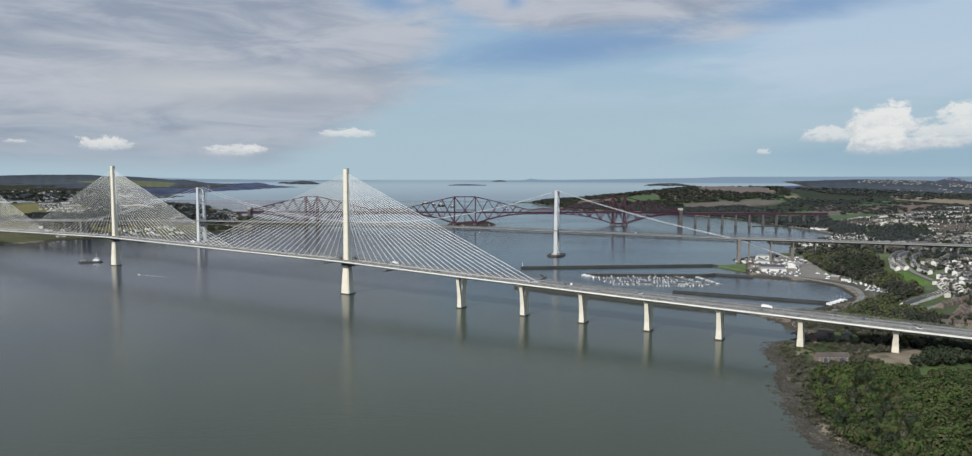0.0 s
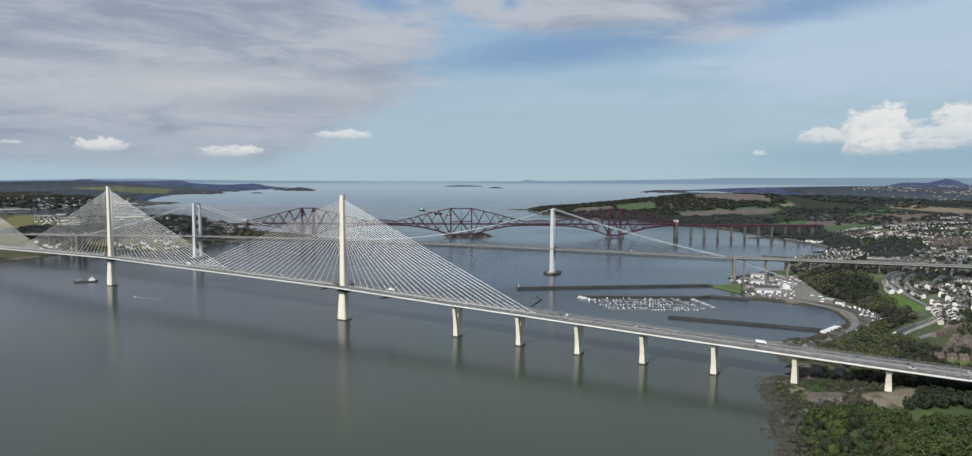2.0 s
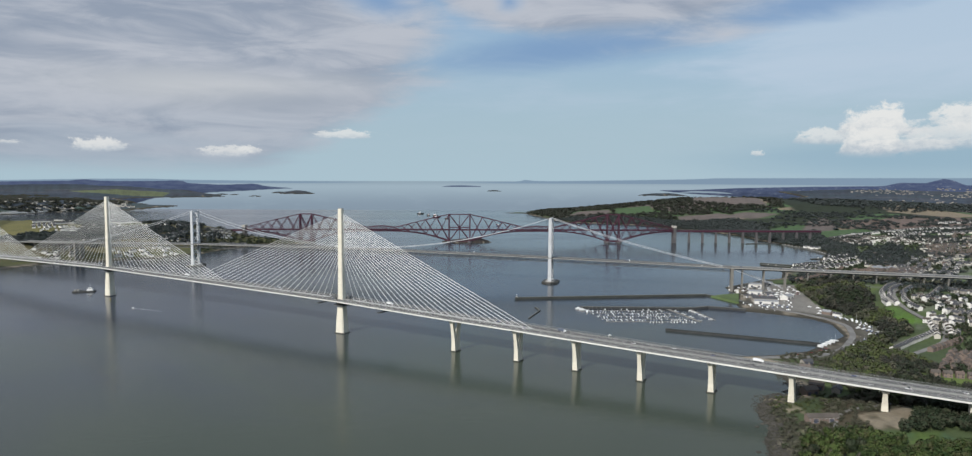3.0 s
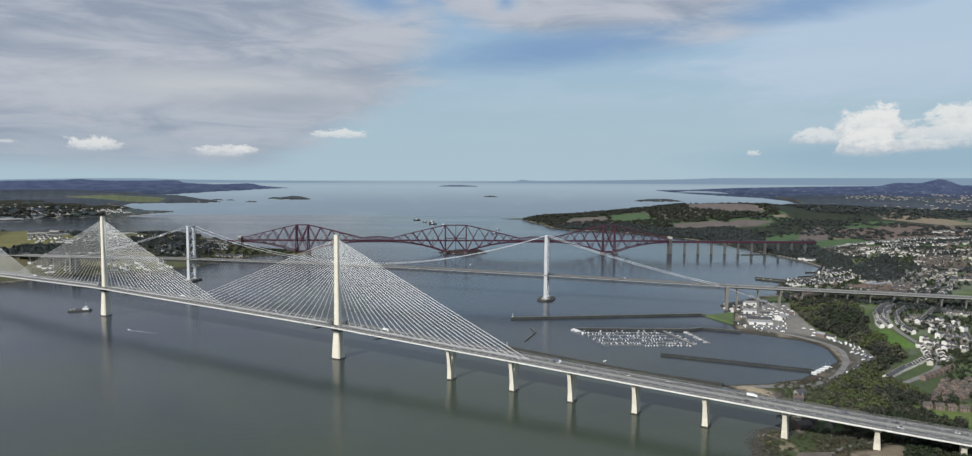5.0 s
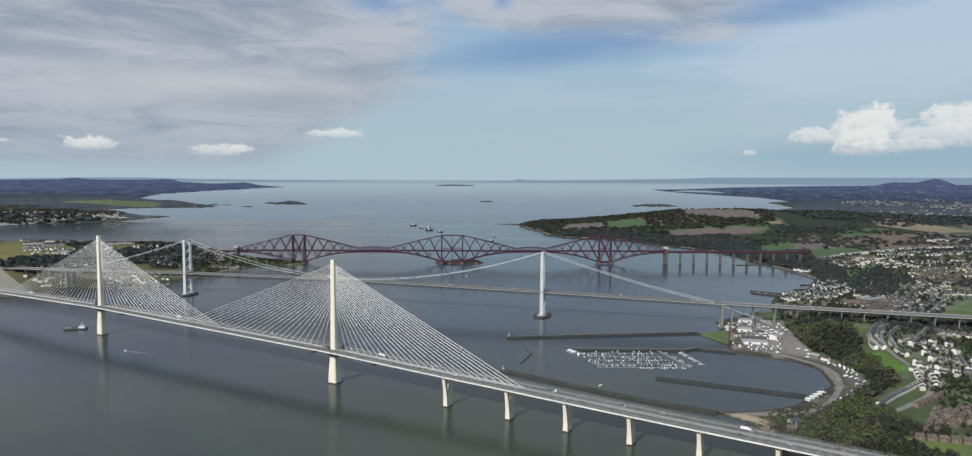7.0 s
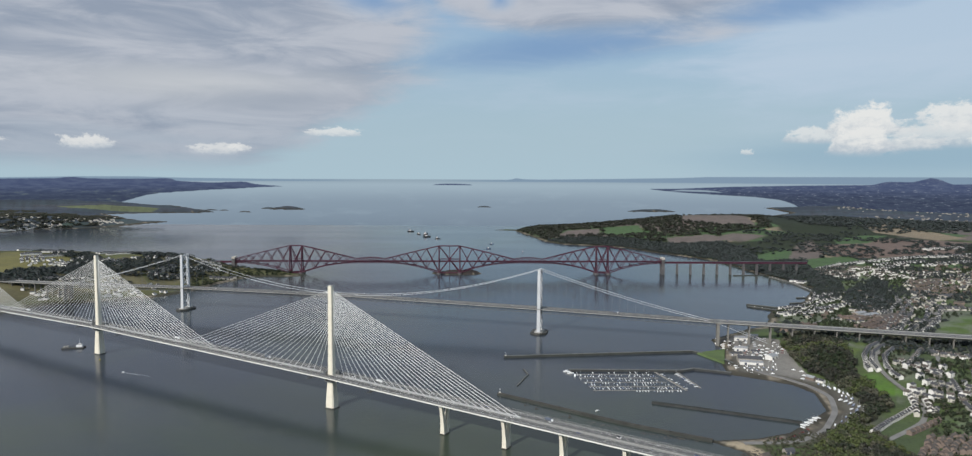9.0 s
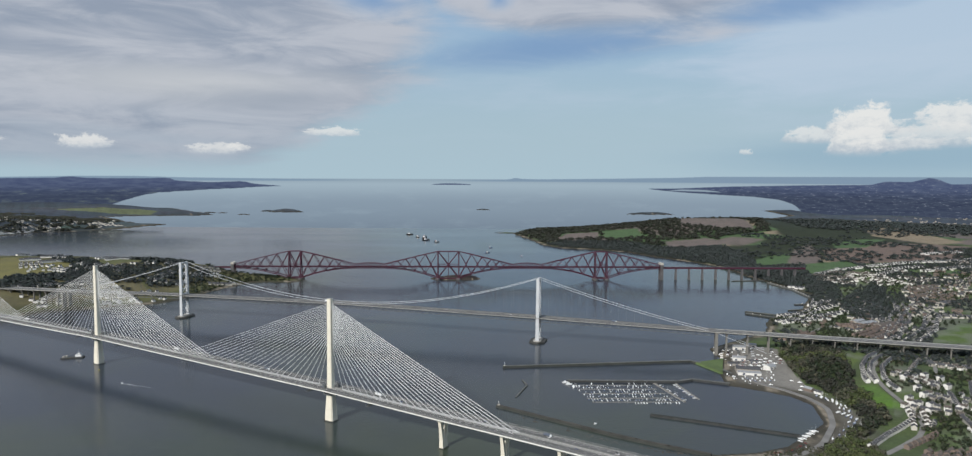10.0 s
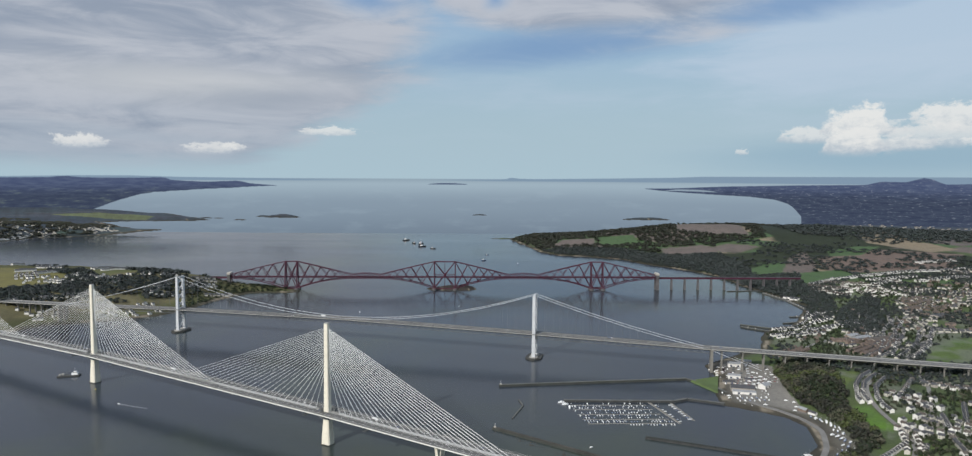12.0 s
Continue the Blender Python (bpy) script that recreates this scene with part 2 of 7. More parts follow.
# ---- materials ----
def material(name, col, rough=0.7, metal=0.0, var=0.25, scale=0.5, bump=0.15, dirt=None, random_hue=0.0, spec=0.4, fine=6.0):
    """A surface with broad stains and fine grain; scale is in patterns a metre."""
    mat = bpy.data.materials.new(name)
    mat.use_nodes = True
    N = Nodes(mat.node_tree)
    pos = N.node("ShaderNodeNewGeometry")
    broad = N.noise(pos, scale * 0.12, 4, 0.6)
    grain = N.noise(pos, scale * fine, 5, 0.65)
    f = N.m("ADD", N.m("MULTIPLY", broad, 0.6), N.m("MULTIPLY", grain, 0.4))
    lo = tuple(c * (1 - var) for c in col)
    hi = tuple(min(1.0, c * (1 + var)) for c in col)
    c = N.mix(N.step(f, 0.3, 0.7), lo, hi)
    if dirt:
        c = N.mix(N.m("MULTIPLY", N.step(broad, 0.52, 0.68), 0.6), c, dirt)
    if random_hue:
        rnd = N.node("ShaderNodeObjectInfo", "Random")
        isl = N.node("ShaderNodeNewGeometry", "Random Per Island")
        k = N.m("FRACT", N.m("ADD", rnd, isl))
        c = N.node("ShaderNodeHueSaturation", Color=c, Hue=N.m("ADD", 0.5 - 0.06 * random_hue, N.m("MULTIPLY", k, 0.12 * random_hue)),
                   Saturation=N.m("ADD", 0.8, N.m("MULTIPLY", k, 0.3)), Value=N.m("ADD", 1 - 0.5 * random_hue, N.m("MULTIPLY", k, random_hue)))
    bs = N.tree.nodes.new("ShaderNodeBsdfPrincipled")
    N.put(c, bs.inputs["Base Color"])
    N.put(N.m("ADD", rough - 0.08, N.m("MULTIPLY", grain, 0.16)), bs.inputs["Roughness"])
    bs.inputs["Metallic"].default_value = metal
    bs.inputs["Specular IOR Level"].default_value = spec
    if bump:
        N.put(N.node("ShaderNodeBump", Strength=bump, Distance=0.2 / scale, Height=grain), bs.inputs["Normal"])
    N.put(bs.outputs[0], N.tree.nodes.new("ShaderNodeOutputMaterial").inputs[0])
    return mat


M = {}
M["cream"] = material("cream_concrete", (0.66, 0.63, 0.53), 0.75, var=0.10, scale=0.6, dirt=(0.50, 0.47, 0.40))
M["concrete"] = material("weathered_concrete", (0.34, 0.335, 0.315), 0.85, var=0.2, scale=0.6, dirt=(0.26, 0.25, 0.23))
M["dark"] = material("dark_wet_concrete", (0.05, 0.05, 0.045), 0.6, var=0.3)
M["deck"] = material("deck_side_steel", (0.44, 0.44, 0.43), 0.5, var=0.15, scale=0.5, dirt=(0.30, 0.30, 0.29))
M["shield"] = material("grey_shield_panels", (0.20, 0.205, 0.205), 0.6, var=0.15)
M["fascia"] = material("pale_edge_beam", (0.66, 0.66, 0.62), 0.6, var=0.10, scale=0.5)
M["bridgeroad"] = material("bridge_asphalt", (0.105, 0.106, 0.105), 0.9, var=0.18, scale=0.4)
M["pier"] = material("stained_pier_concrete", (0.17, 0.165, 0.15), 0.9, var=0.25, scale=0.4, dirt=(0.11, 0.105, 0.095))
M["asphalt"] = material("asphalt", (0.046, 0.046, 0.048), 0.9, var=0.25, scale=0.6)
M["paleroad"] = material("pale_worn_road", (0.18, 0.176, 0.168), 0.9, var=0.2, scale=0.4)
M["paint"] = material("white_road_paint", (0.7, 0.7, 0.68), 0.7, var=0.1)
M["barrier"] = material("galvanised_barrier", (0.19, 0.195, 0.19), 0.5, 0.3, var=0.2)
M["cable"] = material("white_cable_sheath", (0.60, 0.61, 0.60), 0.45, var=0.06, bump=0.0)
M["red"] = material("oxide_red_steel", (0.050, 0.0105, 0.026), 0.6, var=0.25, scale=0.2, dirt=(0.046, 0.014, 0.022))
M["masonry"] = material("granite_masonry", (0.088, 0.085, 0.088), 0.9, var=0.3, scale=0.5, dirt=(0.10, 0.10, 0.10))
M["palestone"] = material("pale_sandstone", (0.40, 0.38, 0.34), 0.9, var=0.2, scale=0.5)
M["steel"] = material("grey_painted_steel", (0.46, 0.48, 0.50), 0.5, 0.0, var=0.12, scale=0.3)
M["truss"] = material("dull_grey_steel", (0.085, 0.092, 0.096), 0.6, 0.0, var=0.3, scale=0.3)
M["rock"] = material("shore_rock", (0.050, 0.047, 0.040), 0.9, var=0.45, scale=0.3, bump=0.5)
M["weed"] = material("weedy_stone", (0.030, 0.033, 0.029), 0.85, var=0.4, scale=0.3, bump=0.5)
M["cap"] = material("worn_stone_capping", (0.108, 0.112, 0.106), 0.9, var=0.3, scale=0.4)
M["timber"] = material("dark_pier_timber", (0.038, 0.040, 0.040), 0.85, var=0.4, scale=0.6)


def water_material():
    mat = bpy.data.materials.new("tidal_water")
    mat.use_nodes = True
    N = Nodes(mat.node_tree)
    pos = N.node("ShaderNodeNewGeometry")
    sp = N.tree.nodes.new("ShaderNodeSeparateXYZ")
    N.put(pos, sp.inputs[0])
    wind = N.noise(N.node("ShaderNodeMapping", Vector=pos, Rotation=(0, 0, 0.5), Scale=(0.0011, 0.0042, 1.0)), 1.0, 5, 0.6, 0.6)
    silt = N.noise(N.node("ShaderNodeMapping", Vector=pos, Scale=(0.0012, 0.0012, 1.0)), 1.0, 5, 0.6, 0.8)
    chop = N.noise(N.node("ShaderNodeMapping", Vector=pos, Rotation=(0, 0, 0.7), Scale=(0.05, 0.11, 1.0)), 1.0, 6, 0.7)
    # Greener towards the camera, set by distance ahead to fit its view.
    near_camera = N.step(sp.outputs[1], 1350.0, 550.0)
    c = N.mix(N.step(N.m("ADD", silt, N.m("MULTIPLY", near_camera, 0.27)), 0.42, 0.76), (0.030, 0.039, 0.054), (0.045, 0.058, 0.041))
    bs = N.tree.nodes.new("ShaderNodeBsdfPrincipled")
    N.put(c, bs.inputs["Base Color"])
    N.put(N.m("ADD", 0.10, N.m("MULTIPLY", wind, 0.12)), bs.inputs["Roughness"])
    bs.inputs["IOR"].default_value = 1.33
    bs.inputs["Specular IOR Level"].default_value = 0.42
    N.put(N.node("ShaderNodeBump", Strength=0.11, Distance=1.5, Height=chop), bs.inputs["Normal"])
    N.put(bs.outputs[0], N.tree.nodes.new("ShaderNodeOutputMaterial").inputs[0])
    return mat


def ground_material():
    """The land's cover comes from the sheet's attribute; grain and furrows lie over it."""
    mat = bpy.data.materials.new("land_cover")
    mat.use_nodes = True
    N = Nodes(mat.node_tree)
    pos = N.node("ShaderNodeNewGeometry")
    att = N.tree.nodes.new("ShaderNodeAttribute")
    att.attribute_name = "cover"
    cov = att.outputs[0]
    broad = N.noise(pos, 0.02, 5, 0.65)
    grain = N.noise(pos, 0.22, 6, 0.7)
    k = N.m("ADD", N.m("MULTIPLY", broad, 0.9), N.m("MULTIPLY", grain, 0.9))
    c = N.node("ShaderNodeHueSaturation", Color=cov, Value=N.m("ADD", 0.1, k), Saturation=N.m("ADD", 0.75, N.m("MULTIPLY", broad, 0.5)))
    bs = N.tree.nodes.new("ShaderNodeBsdfPrincipled")
    N.put(c, bs.inputs["Base Color"])
    bs.inputs["Roughness"].default_value = 0.95
    bs.inputs["Specular IOR Level"].default_value = 0.15
    N.put(N.node("ShaderNodeBump", Strength=0.6, Distance=3.0, Height=grain), bs.inputs["Normal"])
    N.put(bs.outputs[0], N.tree.nodes.new("ShaderNodeOutputMaterial").inputs[0])
    return mat


M["water"] = water_material()
M["ground"] = ground_material()


# ---- mesh helpers ----
class Shape:
    """Collects boxes, beams and lofts into one mesh."""

    def __init__(self):
        self.v, self.f = [], []

    def add(self, verts, faces):
        o = len(self.v)
        self.v += [tuple(p) for p in verts]
        self.f += [tuple(i + o for i in q) for q in faces]
        return self

    def loft(self, rings, caps=True):
        n = len(rings[0])
        vs = [p for r in rings for p in r]
        fs = [(k * n + i, k * n + (i + 1) % n, (k + 1) * n + (i + 1) % n, (k + 1) * n + i) for k in range(len(rings) - 1) for i in range(n)]
        if caps:
            fs += [tuple(range(n))[::-1], tuple((len(rings) - 1) * n + i for i in range(n))]
        return self.add(vs, fs)

    def box(self, x, y, z, sx, sy, sz, turn=0.0):
        """A box that stands on z, sx by sy wide and sz high."""
        c, s = math.cos(turn), math.sin(turn)
        q = [(-.5, -.5), (.5, -.5), (.5, .5), (-.5, .5)]
        return self.loft([[(x + c * a * sx - s * b * sy, y + s * a * sx + c * b * sy, h) for a, b in q] for h in (z, z + sz)])

    def beam(self, a, b, w, h=None, n=4):
        """A beam from a to b with a square (or n-sided) section."""
        a, b = Vector(a), Vector(b)
        h = h or w
        d = (b - a).normalized()
        side = d.cross(Vector((0, 0, 1)))
        side = side.normalized() if side.length > 1e-4 else Vector((1, 0, 0))
        up = side.cross(d)
        o = math.pi / n
        k = 1 / math.cos(math.pi / n) / 2
        ring = [(side * math.cos(o + i * math.tau / n) * w + up * math.sin(o + i * math.tau / n) * h) * k for i in range(n)]
        return self.loft([[a + r for r in ring], [b + r for r in ring]])

    def mesh(self, name, mat=None, smooth=False):
        me = bpy.data.meshes.new(name)
        me.from_pydata(self.v, [], self.f)
        if mat:
            me.materials.append(mat)
        if smooth:
            me.polygons.foreach_set("use_smooth", [True] * len(me.polygons))
        me.update()
        return me


def thing(name, label, category, group="", at=None, kind=""):
    ob = new(name)
    ob.empty_display_size = 1
    if at:
        ob.matrix_basis = at
    return tagged(ob, label, category, group, kind)


def part(name, shape, mat, parent=None, label="", smooth=False):
    ob = new(name, shape.mesh(name, mat, smooth))
    if parent:
        ob.parent = parent
    return tagged(ob, label)


def solid(name, shape, mat, label, category, group="", kind="", smooth=False):
    return tagged(new(name, shape.mesh(name, mat, smooth)), label, category, group, kind)


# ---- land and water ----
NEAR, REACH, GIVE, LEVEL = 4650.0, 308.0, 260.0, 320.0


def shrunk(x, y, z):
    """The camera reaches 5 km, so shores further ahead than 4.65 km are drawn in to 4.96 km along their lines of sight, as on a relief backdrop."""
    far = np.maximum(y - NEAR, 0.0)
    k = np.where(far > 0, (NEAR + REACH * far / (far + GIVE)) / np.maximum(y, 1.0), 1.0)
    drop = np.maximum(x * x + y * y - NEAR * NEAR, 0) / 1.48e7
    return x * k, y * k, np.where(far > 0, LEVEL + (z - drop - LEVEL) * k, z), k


def lattice(x, y, seed):
    """Smooth value noise, 0 to 1."""
    xi, yi = np.floor(x), np.floor(y)
    u, v = x - xi, y - yi
    u, v = u * u * (3 - 2 * u), v * v * (3 - 2 * v)

    def h(a, b):
        s = np.sin(a * 127.1 + b * 311.7 + seed * 74.7) * 43758.5453
        return s - np.floor(s)

    return (h(xi, yi) * (1 - u) + h(xi + 1, yi) * u) * (1 - v) + (h(xi, yi + 1) * (1 - u) + h(xi + 1, yi + 1) * u) * v


def rough(x, y, size, seed=0, octaves=4):
    out, amp, total = 0.0, 1.0, 0.0
    for o in range(octaves):
        out = out + amp * lattice(x / size + 17.3 * o, y / size - 9.1 * o, seed + o)
        total += amp
        size, amp = size / 2.1, amp * 0.5
    return out / total


def inside(x, y, poly):
    """Signed distance to the rim of a polygon, positive inside."""
    p = np.array(poly, float)
    q = np.roll(p, -1, 0)
    best = np.full(np.shape(x), 1e18)
    odd = np.zeros(np.shape(x), bool)
    for (ax, ay), (bx, by) in zip(p, q):
        ex, ey = bx - ax, by - ay
        t = np.clip(((x - ax) * ex + (y - ay) * ey) / (ex * ex + ey * ey), 0, 1)
        best = np.minimum(best, (x - ax - t * ex) ** 2 + (y - ay - t * ey) ** 2)
        if ey:
            odd ^= ((ay > y) != (by > y)) & (x < ex * (y - ay) / ey + ax)
    return np.where(odd, 1, -1) * np.sqrt(best)


def smooth(v, lo, hi):
    t = np.clip((v - lo) / (hi - lo), 0, 1)
    return t * t * (3 - 2 * t)


SOUTH = [(100, -500), (200, 300), (248, 440), (236, 480), (250, 549), (270, 603), (299, 676), (309, 729), (328, 773), (372, 785), (389, 849),
         (385, 905), (350, 945), (423, 953), (480, 975), (584, 1069), (609, 1158), (594, 1204), (554, 1239), (500, 1272), (512, 1338), (556, 1453), (562, 1545),
         (640, 1610), (751, 1693), (819, 1829), (876, 1915), (955, 1945), (1059, 2088), (1154, 2253), (1149, 2362), (1132, 2516), (1113, 2662), (1100, 2923),
         (1035, 3093), (910, 3281), (812, 3494), (689, 3595), (507, 3673), (414, 3846), (376, 4142), (292, 4568), (445, 4922), (1100, 5250)]
SOUTH_FAR = [(2231, 5659), (2522, 5808), (3076, 6800), (3574, 7445), (3999, 9103), (3900, 9900), (14000, 9900), (14000, -500)]
QUEENSFERRY = [(-1380, 1760), (-1274, 1833), (-1210, 1965), (-1043, 2029), (-943, 2092), (-900, 2185), (-850, 2380), (-790, 2500), (-640, 2510), (-620, 2570), (-690, 2640),
               (-900, 2720), (-1101, 2800), (-1300, 3000), (-2000, 3150), (-3400, 3250), (-5000, 2600), (-4200, 1500), (-2200, 1600)]
FIFE = [(-7000, 3700), (-3300, 4130), (-2916, 4290), (-2820, 4560), (-2640, 4620), (-2530, 4880), (-2480, 5300), (-2450, 5460), (-2560, 5500), (-2720, 5560), (-3187, 6150), (-3550, 6620), (-3420, 6900),
        (-2930, 7020), (-2880, 7500), (-3288, 8058), (-3900, 9000), (-4300, 9600), (-4500, 9900), (-14000, 9900), (-14000, 3700)]


def bump(x, y, cx, cy, rx, ry, h, turn=0.0):
    c, s = math.cos(turn), math.sin(turn)
    u, v = ((x - cx) * c + (y - cy) * s) / rx, ((y - cy) * c - (x - cx) * s) / ry
    return h * np.exp(-(u * u + v * v))


ISLES = [(-2150, 8085, 190, 90, 34), (-2420, 8300, 90, 50, 14), (2070, 7800, 270, 90, 28), (176, 9065, 95, 40, 16), 
         (-2400, 7320, 50, 26, 9), (-2330, 7560, 30, 18, 7), (-2960, 7740, 190, 22, 8), (-3010, 7180, 260, 150, 46), (-54, 2600, 105, 34, 13), (-14, 2625, 50, 26, 15), (250, 4620, 90, 16, 5)]


def land_height(x, y):
    """Height of the land over the water; below zero under water."""
    wander = (rough(x, y, 70, 5, 3) - 0.5) * 26 * smooth(np.hypot(x - 450, y - 1150), 240, 420)
    ds = inside(x, y, SOUTH + SOUTH_FAR) + wander
    dq = inside(x, y, QUEENSFERRY) + wander
    df = inside(x, y, FIFE) + wander * 3
    up = lambda d, a: np.where(d > 0, a * (1 - np.exp(-np.maximum(d, 0) / (a * 4))), np.maximum(d * 0.06, -6))
    dock = 1 - smooth(np.hypot(x - 470, y - 1120), 190, 330)
    n1, n2 = rough(x, y, 900, 1), rough(x, y, 160, 2)
    hs = up(ds, 4.0) + smooth(ds, 70, 900) * (24 + 22 * n1) * (1 - 0.9 * dock) * smooth(np.hypot(x - 650, y - 1500), 150, 500) + smooth(ds, 20, 120) * 9 * n2 * (1 - dock)
    hs = hs + smooth(ds, 30, 200) * (bump(x, y, 380, 560, 120, 160, 12) + bump(x, y, 820, 1350, 190, 330, 24) + bump(x, y, 1560, 4450, 480, 380, 48)
                                      + bump(x, y, 1000, 4300, 600, 400, 26) + bump(x, y, 2300, 4600, 700, 600, 40))
    hq = up(dq, 4.0) + smooth(dq, 20, 260) * (18 + 30 * n1 + 16 * n2) + smooth(dq, 40, 300) * (bump(x, y, -1010, 2640, 240, 130, 44) + bump(x, y, -1700, 2560, 500, 260, 36))
    hf = up(df, 5.0) + smooth(df, 60, 700) * (16 + 26 * n1 + 14 * n2) + smooth(df, 200, 1800) * (
        bump(x, y, -5200, 8700, 1800, 700, 60) + bump(x, y, -6400, 7600, 900, 700, 50)) + smooth(df, 30, 200) * (bump(x, y, -3000, 4950, 500, 300, 26) + bump(x, y, -2800, 5300, 260, 120, 16))
    h = np.maximum(np.maximum(hs, hq), hf)
    for cx, cy, rx, ry, top in ISLES:
        q = np.hypot((x - cx) / rx, (y - cy) / ry) + (rough(x, y, rx * 0.5, 9, 3) - 0.5) * 0.7
        h = np.maximum(h, np.where(q < 1, top * (1 - q) ** 0.6, (1 - q) * 20))
    return h


def ground_z(x, y):
    return float(land_height(np.array([float(x)]), np.array([float(y)]))[0])


PLOUGH, PASTURE, STUBBLE = (0.132, 0.112, 0.102), (0.068, 0.110, 0.052), (0.21, 0.175, 0.125)


def land_cover(x, y, z):
    """Colour of the land: mud and rock at the rim, grass, woods, ploughed land and streets further in; far land gets
    painted haze.
    """
    n = rough(x, y, 120, 11)
    c = np.empty((len(x), 3))
    c[:] = (0.070, 0.094, 0.046)

    def lay(mask, col):
        mask = np.clip(mask, 0, 1)[:, None]
        c[:] = c * (1 - mask) + np.array(col) * mask

    lay(smooth(n, 0.45, 0.6), (0.078, 0.106, 0.044))
    # patchwork of fields
    u, v = x * 0.86 + y * 0.5, y * 0.86 - x * 0.5
    u, v = u + (rough(x, y, 600, 21, 2) - 0.5) * 420, v + (rough(x, y, 600, 22, 2) - 0.5) * 420
    fx, fy = np.floor(u / 330), np.floor(v / 230)
    pick = np.sin(fx * 12.9898 + fy * 78.233) * 43758.5453
    pick = pick - np.floor(pick)
    edge = np.minimum(np.minimum(u / 330 - fx, 1 - (u / 330 - fx)) * 330, np.minimum(v / 230 - fy, 1 - (v / 230 - fy)) * 230)
    open_land = smooth(np.hypot(x - 900, y - 1500), 1250, 1500) * smooth(z, 8, 16) * smooth(edge, 4, 12)
    for lo, hi, col in ((0.0, 0.32, PLOUGH), (0.32, 0.70, PASTURE), (0.70, 0.86, STUBBLE)):
        lay(open_land * ((pick >= lo) & (pick < hi)), col)
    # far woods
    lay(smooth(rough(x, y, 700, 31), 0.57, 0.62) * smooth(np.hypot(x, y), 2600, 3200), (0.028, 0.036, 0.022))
    # Distance haze put into the colour: land turns blue as it recedes.
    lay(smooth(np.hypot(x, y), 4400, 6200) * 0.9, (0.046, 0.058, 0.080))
    lay((inside(x, y, QUEENSFERRY) > 20) * 0.75, (0.098, 0.096, 0.046))
    for poly, col in NAMED_FIELDS:
        lay(smooth(inside(x, y, poly), -3, 4), col)
    lay(smooth(rough(x, y, 60, 41), 0.40, 0.6) * (inside(x, y, TOWN) > 0) * 0.7, (0.145, 0.158, 0.125))
    lay(1 - smooth(np.hypot(x - 470, y - 1120), 170, 215), (0.14, 0.133, 0.115))
    lay((inside(x, y, YARD) > 0) * 1.0, (0.19, 0.183, 0.168))
    lay(smooth(inside(x, y, GRASS_HILL), -10, 15), (0.140, 0.132, 0.058))
    lay(1 - smooth(np.hypot(x + 50, (y - 2605) * 2), 110, 150), (0.045, 0.038, 0.036))
    lay((1 - smooth(z, 2.6, 4.2)) * 0.9, (0.052, 0.048, 0.037))
    lay((1 - smooth(z, 2.2, 3.4)) * smooth(z, 0.9, 1.5) * smooth(rough(x, y, 45, 51), 0.50, 0.64), (0.24, 0.21, 0.165))
    lay((1 - smooth(z, 0.2, 1.1)) * 0.9, (0.045, 0.042, 0.034))
    lay(smooth(inside(x, y, SAND), -2, 5) * smooth(z, 0.5, 1.2), (0.33, 0.28, 0.20))
    for poly in BEACHES:
        lay(smooth(inside(x, y, poly), -3, 4) * smooth(rough(x, y, 14, 52, 3), 0.30, 0.50), (0.27, 0.235, 0.17))
    lay(smooth(inside(x, y, RUBBLE), -3, 4) * smooth(rough(x, y, 20, 53, 3), 0.25, 0.5), (0.25, 0.215, 0.16))
    return c


